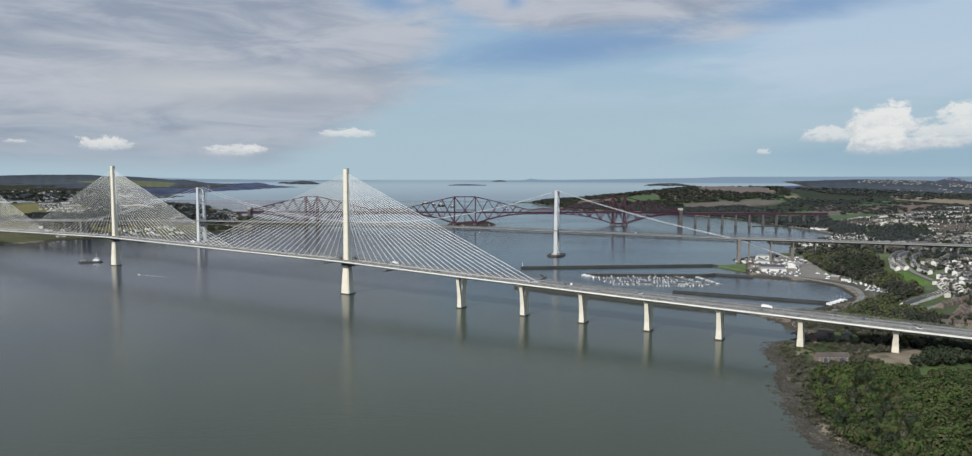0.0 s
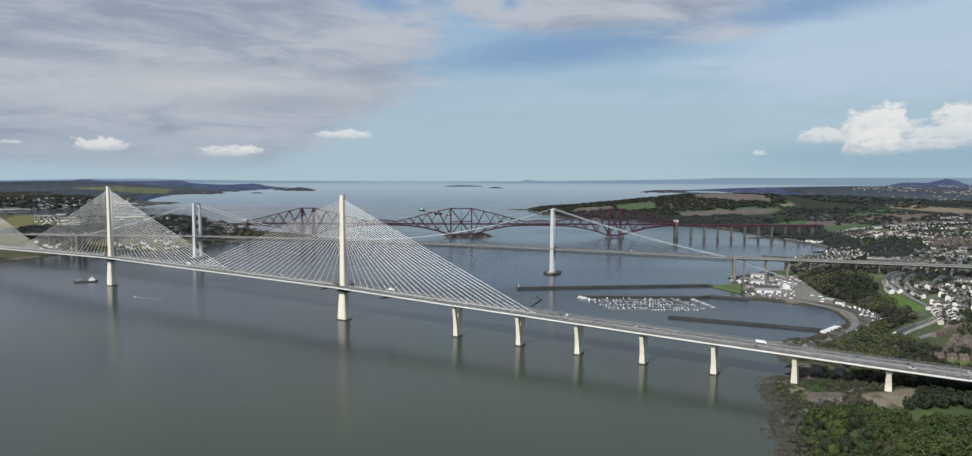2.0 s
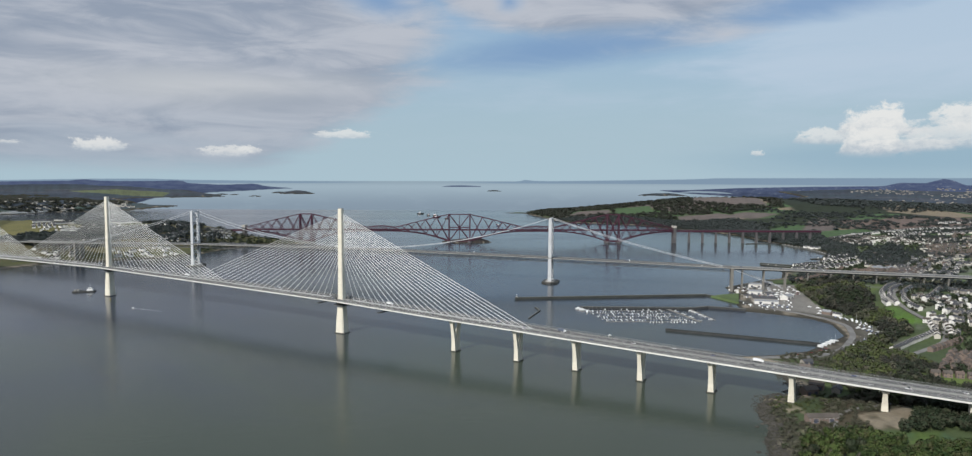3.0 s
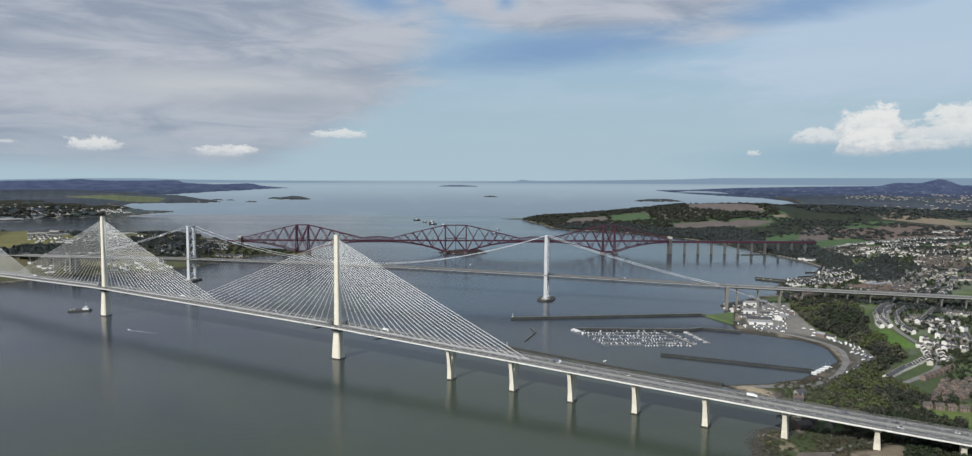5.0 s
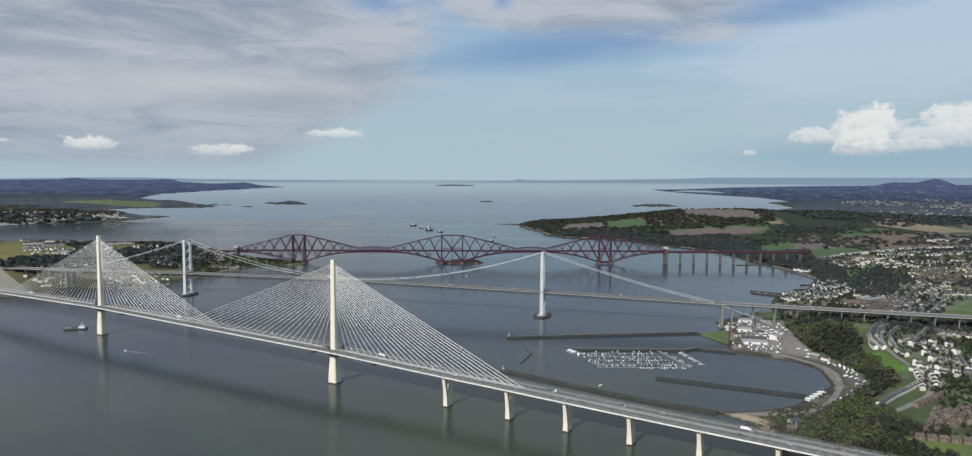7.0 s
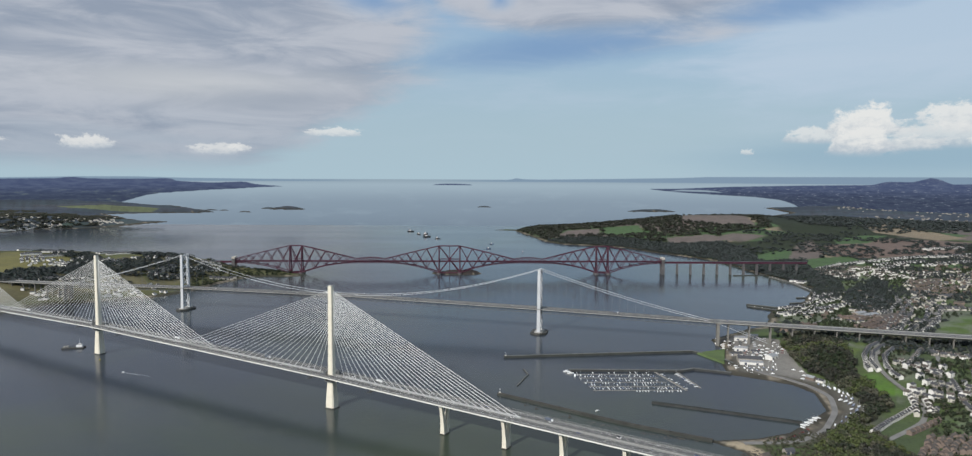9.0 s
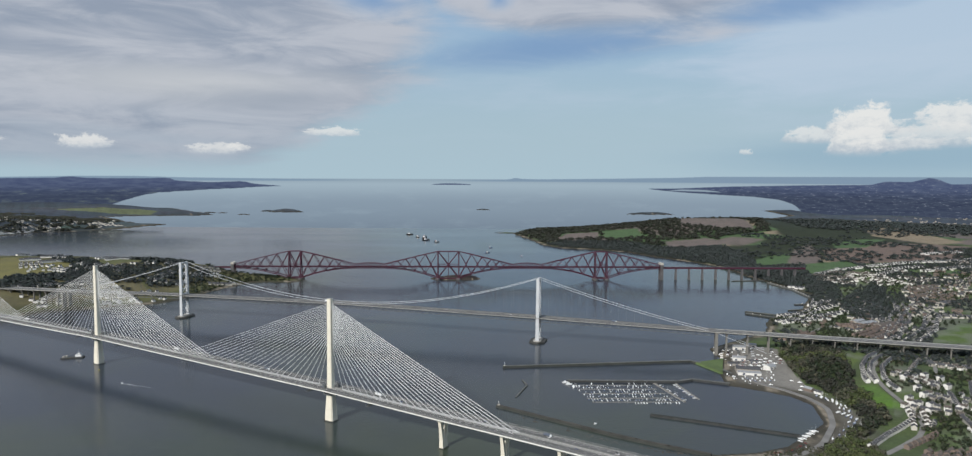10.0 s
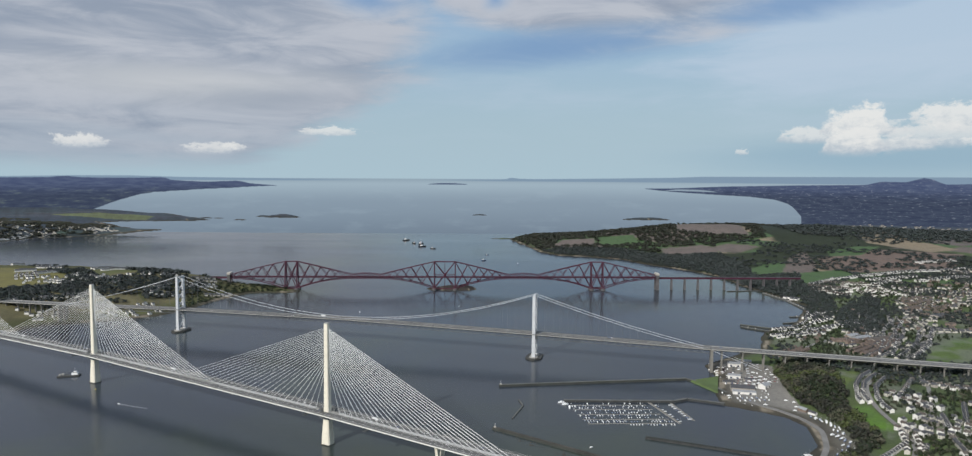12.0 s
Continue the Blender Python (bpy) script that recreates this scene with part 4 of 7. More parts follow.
def cantilever_bridge():
    b = thing("cantilever_railway_bridge", "dark red steel cantilever railway bridge with three diamond-shaped towers", "bridge")

    def P(x, z, side, spread=True):
        half = 16.5 - 11.5 * max(0.0, min(1.0, (z - 5) / 102)) if spread else 5.0
        return (x, FB_Y + side * half, z)

    def strut(name, x0, z0, x1, z1, w, parent, sides=(-1, 1), n=6):
        for side in sides:
            part(name, Shape().beam(P(x0, z0, side), P(x1, z1, side), w, n=n), M["red"], parent)

    bays = [0, 0.23, 0.43, 0.60, 0.75, 0.88, 1.0]
    for cx, w in ((-659, 22), (-78, 39.6), (506, 22)):
        tower = part("tower_base", Shape().beam((cx - w, FB_Y, 5), (cx + w, FB_Y, 5), 2.2), M["red"], b, "red steel tower frame")
        for sx in (-1, 1):
            strut("column", cx + sx * w, 5, cx + sx * w, FB_TOP, 4.2, tower)
            for side in (-1, 1):
                pier = Shape().loft([[(cx + sx * w + r * math.cos(a * math.tau / 16), FB_Y + side * 18 + r * math.sin(a * math.tau / 16), z) for a in range(16)] for z, r in ((-6, 9.5), (6.5, 8.4))])
                part("masonry_pier", pier, M["masonry"], b, "round granite pier")
            for z in (30, FB_RAIL + 3, 80, FB_TOP):
                part("cross_tie", Shape().beam(P(cx + sx * w, z, -1), P(cx + sx * w, z, 1), 1.6), M["red"], tower)
        strut("top_member", cx - w, FB_TOP, cx + w, FB_TOP, 2.8, tower)
        strut("bottom_tube", cx - w, 6, cx + w, 6, 3.4, tower)
        strut("diagonal", cx - w, 6, cx + w, FB_TOP, 2.8, tower)
        strut("diagonal", cx + w, 6, cx - w, FB_TOP, 2.8, tower)
        strut("horizontal", cx - w, FB_RAIL + 8, cx + w, FB_RAIL + 8, 1.5, tower)
        if w > 30:
            strut("middle_post", cx, 6, cx, FB_TOP, 1.4, tower)
        for sx in (-1, 1):
            low = lambda k: (cx + sx * (w + 207 * k), 6 + 37 * (1 - (1 - k) ** 2.1))
            high = lambda k: (cx + sx * (w + 207 * k), FB_TOP - 50 * k ** 1.05)
            for k0, k1 in zip(bays, bays[1:]):
                strut("bottom_tube", *low(k0), *low(k1), 3.4 - 1.2 * k1, b)
                strut("top_member", *high(k0), *high(k1), 2.8 - 0.9 * k1, b)
                strut("diagonal_strut", *low(k0), *high(k1), 2.7 - 1.1 * k1, b)
                strut("diagonal_tie", *high(k0), *low(k1), 2.3 - 1.0 * k1, b)
                if k1 < 1:
                    strut("hanging_post", (low(k1))[0], low(k1)[1], high(k1)[0], low(k1)[1] + (high(k1)[1] - low(k1)[1]) * 0.5, 0.9, b)
                for at in (low, high):
                    part("cross_tie", Shape().beam(P(*at(k1), -1), P(*at(k1), 1), 1.0), M["red"], b)
    for x0, x1 in ((-430, -324.6), (168.6, 277)):
        for i in range(8):
            a, c = x0 + (x1 - x0) * i / 8, x0 + (x1 - x0) * (i + 1) / 8
            z = lambda x: 57 + 6 * (1 - ((x - (x0 + x1) / 2) / 54) ** 2)
            strut("top_member", a, z(a), c, z(c), 1.6, b)
            strut("bottom_member", a, 43, c, 43, 1.8, b)
            strut("diagonal_strut", a, 43, c, z(c), 1.1, b)
            strut("diagonal_tie", a, z(a), c, 43, 1.1, b)
            strut("post", c, 43, c, z(c), 0.9, b)
    part("rail_deck", Shape().box(-77, FB_Y, FB_RAIL - 3.2, 1640, 9.5, 3.2), M["red"], b, "red lattice railway deck")
    part("track_bed", Shape().box(-77, FB_Y, FB_RAIL, 1640, 7.0, 0.3), M["truss"], b)
    for side in (-1, 1):
        part("parapet", Shape().box(-77, FB_Y + side * 4.7, FB_RAIL, 1640, 0.25, 1.6), M["red"], b)
    for x in (739, -892):
        tower = part("end_pier", Shape().box(x, FB_Y - 11, -6, 11, 8, 64).box(x, FB_Y + 11, -6, 11, 8, 64), M["masonry"], b, "tall granite end pier")
        part("portal_arch", Shape().box(x, FB_Y, 58, 12, 31, 7), M["palestone"], tower, "pale stone portal over the track")
    return b


cantilever_bridge()


def rail_viaduct(x0, x1, step, name_label):
    v = thing("rail_viaduct", name_label, "viaduct")
    lo, hi = min(x0, x1), max(x0, x1)
    part("girder", Shape().box((lo + hi) / 2, FB_Y, FB_RAIL - 7.5, hi - lo, 6.5, 7.4), M["red"], v, "dark red lattice girder")
    part("track_bed", Shape().box((lo + hi) / 2, FB_Y, FB_RAIL + 0.0, hi - lo, 8, 0.4), M["truss"], v)
    x = x0 + step
    while (x - x1) * step < 0:
        g = max(-5.0, ground_z(x, FB_Y) - 3)
        if FB_RAIL - 8 > g + 4:
            rings = [[(x + a * k, FB_Y + c * k, z) for a, c in ((-2.6, -6), (2.6, -6), (2.6, 6), (-2.6, 6))] for z, k in ((g, 1.25), (FB_RAIL - 7.5, 0.85))]
            part("stone_pier", Shape().loft(rings), M["masonry"], v, "tapered granite pier")
        x += step
    return v


rail_viaduct(745, 1300, 51.5, "railway viaduct on tapered granite piers beside the south shore")
rail_viaduct(-898, -1200, -51.5, "railway viaduct on granite piers running into the headland")


def ruin():
    """Roofless stone walls of an old fort on the islet beneath the railway bridge."""
    t = thing("fort_ruin", "dark roofless stone fort on the islet beneath the railway bridge", "ruin")
    for x, y, w, d, h, a in ((-86, 2592, 44, 1.6, 9, 0.1), (-84, 2606, 40, 1.6, 7, 0.1), (-106, 2598, 1.6, 14, 8, 0.1), (-62, 2601, 1.6, 14, 9.5, 0.1), (-36, 2596, 36, 1.6, 7, -0.15), (-20, 2606, 12, 9, 11, 0.2), (-50, 2598, 9, 7, 8, 0.1)):
        part("stone_wall", Shape().box(x, y, 2, w, d, h, a), M["masonry"], t)


ruin()


# ---- breakwaters and piers ----
def mole(points, width, height, mat, label, name="breakwater", batter=1.5, base=-4.0, cap=None):
    """A stone mole along a line of plan points, wider at its foot."""
    m = thing(name, label, "breakwater")
    pts = [Vector((x, y, 0)) for x, y in points]
    body, top = Shape(), Shape()
    for a, c in zip(pts, pts[1:]):
        d = (c - a).normalized()
        side = Vector((-d.y, d.x, 0))
        a2, c2 = a - d * width * 0.08, c + d * width * 0.08
        ring = lambda p: [p - side * (width / 2 + batter) + Vector((0, 0, base)), p + side * (width / 2 + batter) + Vector((0, 0, base)),
                          p + side * width / 2 + Vector((0, 0, height)), p - side * width / 2 + Vector((0, 0, height))]
        body.loft([ring(a2), ring(c2)])
        flat_ring = lambda p: [p - side * width * 0.42 + Vector((0, 0, height)), p + side * width * 0.42 + Vector((0, 0, height)),
                               p + side * width * 0.42 + Vector((0, 0, height + 0.25)), p - side * width * 0.42 + Vector((0, 0, height + 0.25))]
        top.loft([flat_ring(a2), flat_ring(c2)])
    part("rubble_wall", body, mat, m)
    part("walkway", top, cap or M["cap"], m)
    return m


mole([(53, 1155), (150, 1080), (223, 1024), (258, 1000), (300, 974), (352, 944)], 6.5, 3.4, M["weed"], "dark weedy stone breakwater curving to the shore", batter=3.5, cap=M["rock"])
mole([(74, 1392), (300, 1416), (482, 1434)], 6, 4.2, M["weed"], "long straight outer breakwater with a pale walkway", batter=3)
mole([(482, 1434), (520, 1400), (535, 1340)], 7, 3.4, M["weed"], "short stone arm joining the outer breakwater to the yard", batter=3)
mole([(196, 1296), (411, 1289), (442, 1302), (505, 1274)], 7, 3.8, M["timber"], "dark timber harbour pier along the marina", "harbour_pier", 0.5)
mole([(309, 1109), (410, 1063), (516, 1014)], 7, 3.0, M["timber"], "old dark ruined timber pier in the harbour", "ruined_pier", 0.5, cap=M["weed"])
mole([(108, 1306), (114, 1272), (89, 1204)], 3, 1.4, M["timber"], "dark floating boom bent like an elbow", "floating_boom", 0.3)
mole([(817, 1966), (850, 1940), (890, 1915)], 8, 3.5, M["weed"], "small stone harbour mole by the town")
mole([(955, 1985), (1010, 2000)], 6, 3.0, M["weed"], "short stone jetty by the town shore")
mole([(1000, 2545), (1135, 2560)], 5, 2.5, M["timber"], "low timber jetty beneath the railway viaduct", "jetty", 0.4)
green = Shape().loft([[(486, 1422, -2), (560, 1453, -2), (517, 1338, -2)], [(490, 1421, 3.6), (558, 1449, 3.9), (518, 1344, 3.9)]])
M["grass"] = material("mown_grass", (0.085, 0.125, 0.045), 0.95, var=0.25, scale=0.2)
solid("grass_bank", green, M["grass"], "triangular green grass bank beside the yard", "bank", kind="structure")


def beacon(x, y, z):
    t = thing("harbour_beacon", "small white beacon on the breakwater's end", "beacon", at=Matrix.Translation((x, y, z)))
    part("plinth", Shape().box(0, 0, 0, 3.4, 3.4, 1.6), M["palestone"], t)
    part("post", Shape().beam((0, 0, 1.6), (0, 0, 6.5), 0.5, n=6), M["paint"], t)
    part("lantern", Shape().beam((0, 0, 6.5), (0, 0, 7.6), 0.9, n=6), M["steel"], t)


beacon(55, 1153, 3.6)
beacon(77, 1392, 4.4)


# ---- trees ----
def leaf_material(name, a, b, c):
    mat = bpy.data.materials.new(name)
    mat.use_nodes = True
    N = Nodes(mat.node_tree)
    pos = N.node("ShaderNodeNewGeometry")
    stand = N.noise(pos, 0.045, 3, 0.6)
    crown = N.noise(pos, 0.16, 2, 0.5)
    isl = N.node("ShaderNodeNewGeometry", "Random Per Island")
    col = N.mix(N.step(stand, 0.38, 0.62), a, b)
    col = N.mix(N.step(crown, 0.45, 0.68), col, c)
    col = N.node("ShaderNodeHueSaturation", Color=col, Value=N.m("ADD", 0.86, N.m("MULTIPLY", isl, 0.26)), Hue=N.m("ADD", 0.485, N.m("MULTIPLY", isl, 0.03)))
    bs = N.tree.nodes.new("ShaderNodeBsdfPrincipled")
    N.put(col, bs.inputs["Base Color"])
    bs.inputs["Roughness"].default_value = 0.8
    bs.inputs["Specular IOR Level"].default_value = 0.2
    N.put(bs.outputs[0], N.tree.nodes.new("ShaderNodeOutputMaterial").inputs[0])
    return mat


M["fresh"] = leaf_material("fresh_spring_leaves", (0.026, 0.045, 0.014), (0.058, 0.084, 0.024), (0.068, 0.070, 0.033))
M["bare"] = leaf_material("budding_brown_twigs", (0.072, 0.071, 0.052), (0.052, 0.063, 0.037), (0.098, 0.093, 0.068))
# Dark foliage, darkened further with tree shadow put into the colour.
M["dusk"] = leaf_material("dark_evergreen_leaves", (0.021, 0.033, 0.018), (0.030, 0.042, 0.022), (0.044, 0.047, 0.030))
M["olive"] = leaf_material("olive_spring_leaves", (0.058, 0.078, 0.030), (0.082, 0.100, 0.038), (0.054, 0.058, 0.034))
# Darker variety of leafless tree, shade among the crowns painted into its colours.
M["thicket"] = leaf_material("grey_brown_thicket", (0.034, 0.036, 0.030), (0.027, 0.036, 0.023), (0.050, 0.048, 0.038))
# The blue cast puts distance haze into the colour of the further woods.
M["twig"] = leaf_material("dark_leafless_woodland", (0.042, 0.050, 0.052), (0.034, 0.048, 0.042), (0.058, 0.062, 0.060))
M["bark"] = material("grey_brown_bark", (0.09, 0.075, 0.055), 0.95, var=0.3, scale=1.0)
RNG = np.random.default_rng(7)


def crown_quads(count, size, seed):
    """Leaf sprays spread over a few overlapping lobes, for a tree one unit wide and one high; corners as (count, 4, 3)."""
    g = np.random.default_rng(seed)
    lobes = np.stack([g.uniform(-0.26, 0.26, 7), g.uniform(-0.26, 0.26, 7), g.uniform(0.42, 0.74, 7)], 1)
    rad = g.uniform(0.20, 0.36, 7)
    pick = g.integers(0, 7, count)
    d = g.normal(size=(count, 3))
    d /= np.linalg.norm(d, axis=1)[:, None]
    at = lobes[pick] + d * (rad[pick] * g.uniform(0.65, 1.05, count))[:, None]
    at[:, 2] = np.clip(at[:, 2], 0.20, 1.02)
    out = d + g.normal(size=(count, 3)) * 0.18 + np.array([0.0, 0.0, 0.10])
    out /= np.linalg.norm(out, axis=1)[:, None]
    side = np.cross(out, g.normal(size=(count, 3)))
    side /= np.linalg.norm(side, axis=1)[:, None]
    up = np.cross(out, side)
    s = size * g.uniform(0.6, 1.35, count)[:, None]
    lift = out * s * 0.35
    return np.stack([at - side * s - up * s * 0.7, at + side * s * 0.9 - up * s * 0.5 + lift, at + side * s + up * s * 0.8, at - side * s * 0.8 + up * s * 0.6 + lift], 1)


def quad_mesh(name, quads, mat):
    me = bpy.data.meshes.new(name)
    n = len(quads)
    me.vertices.add(4 * n)
    me.vertices.foreach_set("co", quads.reshape(-1).astype(np.float32))
    me.loops.add(4 * n)
    me.loops.foreach_set("vertex_index", np.arange(4 * n, dtype=np.int32))
    me.polygons.add(n)
    me.polygons.foreach_set("loop_start", np.arange(0, 4 * n, 4, dtype=np.int32))
    me.materials.append(mat)
    me.update(calc_edges=True)
    return me


def tree_thing(kind, mat, label, seed, w, h):
    t = thing("tree", label, "tree", "trees of the wooded bank")
    trunk = Shape()
    bend = (0.02 * w, -0.015 * w)
    trunk.loft([[(r * math.cos(a) + bend[0] * k * 4, r * math.sin(a) + bend[1] * k * 4, z) for a in (0, 1.26, 2.51, 3.77, 5.03)] for z, r, k in ((-1.5, 0.34, 0), (h * 0.35, 0.24, 0.5), (h * 0.75, 0.09, 1))])
    part("trunk", trunk, M["bark"], t)
    for i in range(2):
        a = i * 2.7 + seed
        limb = Shape().beam((0, 0, h * (0.26 + 0.07 * i)), (math.cos(a) * w * 0.3, math.sin(a) * w * 0.3, h * (0.52 + 0.08 * i)), 0.18)
        part("limb", limb, M["bark"], t)
    q = crown_quads(760, 0.050, seed) * np.array([w, w, h])
    ob = new("crown", quad_mesh("crown", q, mat))
    ob.parent = t
    return t


def scatter(poly, gap, seed, jitter=0.8):
    """Plan points spread evenly and loosely over a polygon."""
    p = np.array(poly, float)
    x, y = np.meshgrid(np.arange(p[:, 0].min(), p[:, 0].max(), gap), np.arange(p[:, 1].min(), p[:, 1].max(), gap))
    g = np.random.default_rng(seed)
    x, y = x.ravel() + g.uniform(-jitter, jitter, x.size) * gap, y.ravel() + g.uniform(-jitter, jitter, x.size) * gap
    keep = inside(x, y, poly) > 0
    return x[keep], y[keep]


def wood(name, x, y, w, h, mat, label, count, leaf, seed, stems=False):
    """Many trees in one mesh: whole crowns of leaf sprays, each turned and sized by chance."""
    g = np.random.default_rng(seed)
    z = land_height(x, y)
    ok = z > 1.4
    for poly in (GRASS_HILL, RUBBLE, ESTATE_FIELD):
        ok &= inside(x, y, poly) < 0
    x, y, z = x[ok], y[ok], z[ok]
    protos = [crown_quads(count, leaf, seed * 10 + i) for i in range(5)]
    out = []
    for i in range(5):
        sel = np.arange(len(x)) % 5 == i
        n = sel.sum()
        a, sw, sh = g.uniform(0, 6.28, n), w * g.uniform(0.7, 1.35, n), h * g.uniform(0.65, 1.3, n)
        q = np.broadcast_to(protos[i], (n, *protos[i].shape)).copy()
        c, s = np.cos(a)[:, None, None], np.sin(a)[:, None, None]
        qx, qy = q[..., 0] * c - q[..., 1] * s, q[..., 0] * s + q[..., 1] * c
        X, Y, Z = qx * sw[:, None, None] + x[sel][:, None, None], qy * sw[:, None, None] + y[sel][:, None, None], (q[..., 2] - 0.14) * sh[:, None, None] + z[sel][:, None, None]
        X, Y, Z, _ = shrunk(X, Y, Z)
        out.append(np.stack([X, Y, Z], -1).reshape(-1, 4, 3))
    return tagged(new(name, quad_mesh(name, np.concatenate(out), mat)), label, "woodland", kind="stuff")


def mixed_wood(name, x, y, w, h, label, count, leaf, seed):
    """A wood of brown, green and dark trees that stand in drifts."""
    drift = rough(x, y, 55, seed + 90, 3) + np.random.default_rng(seed).normal(0, 0.05, len(x))
    lo, up_, hi = np.quantile(drift, (0.16, 0.50, 0.78))
    wood(name, x[drift < lo], y[drift < lo], w * 0.9, h, M["dusk"], "dark evergreen trees in a " + label, count, leaf, seed)
    mid = (drift >= lo) & (drift < up_)
    wood(name, x[mid], y[mid], w, h * 1.05, M["thicket"], "grey leafless trees in a " + label, count, leaf, seed + 3)
    mid = (drift >= up_) & (drift < hi)
    wood(name, x[mid], y[mid], w, h, M["bare"], "brown leafless trees in a " + label, count, leaf, seed + 1)
    wood(name, x[drift >= hi], y[drift >= hi], w * 1.1, h * 1.1, M["olive"], "olive green budding trees in a " + label, count, leaf, seed + 2)


BANK = [(240, 300), (252, 436), (262, 520), (285, 590), (318, 632), (352, 640), (372, 622), (388, 585), (440, 585), (520, 610), (700, 600), (600, 300)]
CLEARING = [(388, 580), (440, 582), (448, 640), (392, 640)]
protos = [tree_thing("tree", M["fresh"], "leafy green tree in fresh spring leaf on the shore bank", 3, 13.0, 12.5),
          tree_thing("tree", M["fresh"], "leafy green tree in fresh spring leaf on the shore bank", 5, 11.0, 10.5),
          tree_thing("tree", M["bare"], "brown budding tree with few leaves on the shore bank", 8, 11.5, 11.0),
          tree_thing("tree", M["fresh"], "tall leafy green tree rising from the shore bank", 12, 14.0, 14.5),
          tree_thing("tree", M["dusk"], "dark evergreen tree on the shore bank", 15, 9.5, 12.5)]
bx, by = scatter(BANK, 7.6, 31)
free = (inside(bx, by, CLEARING) < 1) & (np.abs((bx - 250) * 0.885 - (by - 438) * 0.465) > 2.2) & (land_height(bx, by) > 2.4)
bx, by = bx[free], by[free]
order = np.argsort(np.abs(bx - 0.5 * by) + np.abs(by - 480) * 0.3)
first, rest = order[:190], order[190:]
bz = land_height(bx, by)
for n, i in enumerate(first):
    ob = protos[(0, 1, 0, 2, 3, 1, 0, 4, 2, 1)[n % 10]]
    k = 0.72 + 0.5 * ((n * 37) % 100) / 100
    at = Matrix.Translation((bx[i], by[i], bz[i])) @ Matrix.Rotation(n * 2.4, 4, "Z") @ Matrix.Diagonal((k, k, k * 1.02, 1))
    if n < 10 and ob.location.length == 0:
        ob.matrix_basis = at
    else:
        copy_thing(ob, at)
for ob in protos:
    if ob.location.length == 0:
        ob.matrix_basis = Matrix.Translation((430, 520, ground_z(430, 520)))
wood("bank_wood", bx[rest], by[rest], 12.5, 11.5, M["fresh"], "dense green spring woodland on the shore bank", 260, 0.062, 1)
BRIDGE_WOOD = [(450, 700), (520, 690), (560, 740), (620, 850), (590, 880), (610, 985), (545, 985), (480, 900), (440, 840), (430, 770)]
bw = scatter(BRIDGE_WOOD, 8.0, 33)
mixed_wood("bridge_wood", *bw, 10.5, 11, "wood below the bridge approach", 140, 0.08, 110)
EDGAR_WOOD = [(699, 1467), (790, 1405), (756, 1322), (728, 1241), (710, 1185), (704, 1110), (690, 1066), (668, 1048), (598, 990), (548, 905), (500, 885), (505, 925), (562, 975), (634, 1050), (656, 1100), (664, 1150), (656, 1213), (650, 1273), (652, 1336), (672, 1420)]
mixed_wood("harbour_wood", *scatter(EDGAR_WOOD, 8.8, 34), 14, 14, "spring wood on the slope above the harbour", 130, 0.08, 100)
SHORE_SCRUB = [(372, 690), (440, 700), (470, 780), (430, 850), (400, 840), (402, 815), (440, 775), (380, 745)]
wood("shore_scrub", *scatter(SHORE_SCRUB, 8.5, 44), 6.5, 6, M["bare"], "scrub and young trees about the bridge foot", 110, 0.08, 14)
DARK_CLUMP = [(470, 690), (520, 640), (620, 640), (640, 700), (540, 720)]
wood("dark_clump", *scatter(DARK_CLUMP, 7.5, 45), 8.5, 9, M["dusk"], "dark evergreen clump beside the bridge approach", 130, 0.08, 15)
ROUGH_GROUND = [(335, 640), (385, 640), (450, 640), (520, 690), (500, 740), (420, 700), (370, 715)]
wood("ground_bushes", *scatter(ROUGH_GROUND, 9.5, 46), 4.0, 3.2, M["bare"], "low bushes over rough ground", 70, 0.10, 16)
SHORE_STRIP = [(246, 440), (256, 548), (280, 606), (308, 680), (320, 740), (336, 740), (330, 680), (345, 650), (310, 625), (280, 560), (262, 440)]
wood("shore_strip", *scatter(SHORE_STRIP, 6.0, 47), 5.5, 4.2, M["bare"], "brown scrub and bushes along the rocky shore", 90, 0.09, 17)
GARDENS = [(700, 1000), (740, 1120), (800, 1330), (880, 1420), (1000, 1330), (1100, 1250), (980, 1000), (800, 940)]
qx, qy = scatter(GARDENS, 10, 48)
keep = (rough(qx, qy, 60, 62, 3) > 0.47) & (inside(qx, qy, NAMED_FIELDS[7][0]) < 0)
half = np.arange(len(qx)) % 2 == 0
wood("garden_trees", qx[keep & half], qy[keep & half], 7, 7, M["bare"], "brown garden trees and hedges between the houses", 70, 0.10, 18)
wood("garden_trees", qx[keep & ~half], qy[keep & ~half], 7.5, 7.5, M["dusk"], "dark green garden trees and hedges between the houses", 70, 0.10, 28)
ex, ey = scatter([(560, 800), (600, 860), (690, 980), (760, 960), (760, 820), (660, 780)], 14, 49)
wood("estate_trees", ex, ey, 5.5, 5, M["bare"], "small garden trees on the estate", 60, 0.10, 19)
BEACH_SCRUB = [(398, 850), (440, 800), (480, 880), (540, 945), (505, 966), (430, 948), (408, 900)]
wood("beach_scrub", *scatter(BEACH_SCRUB, 7, 50), 5.5, 4.5, M["bare"], "brown scrub between the beach and the harbour road", 80, 0.09, 20)
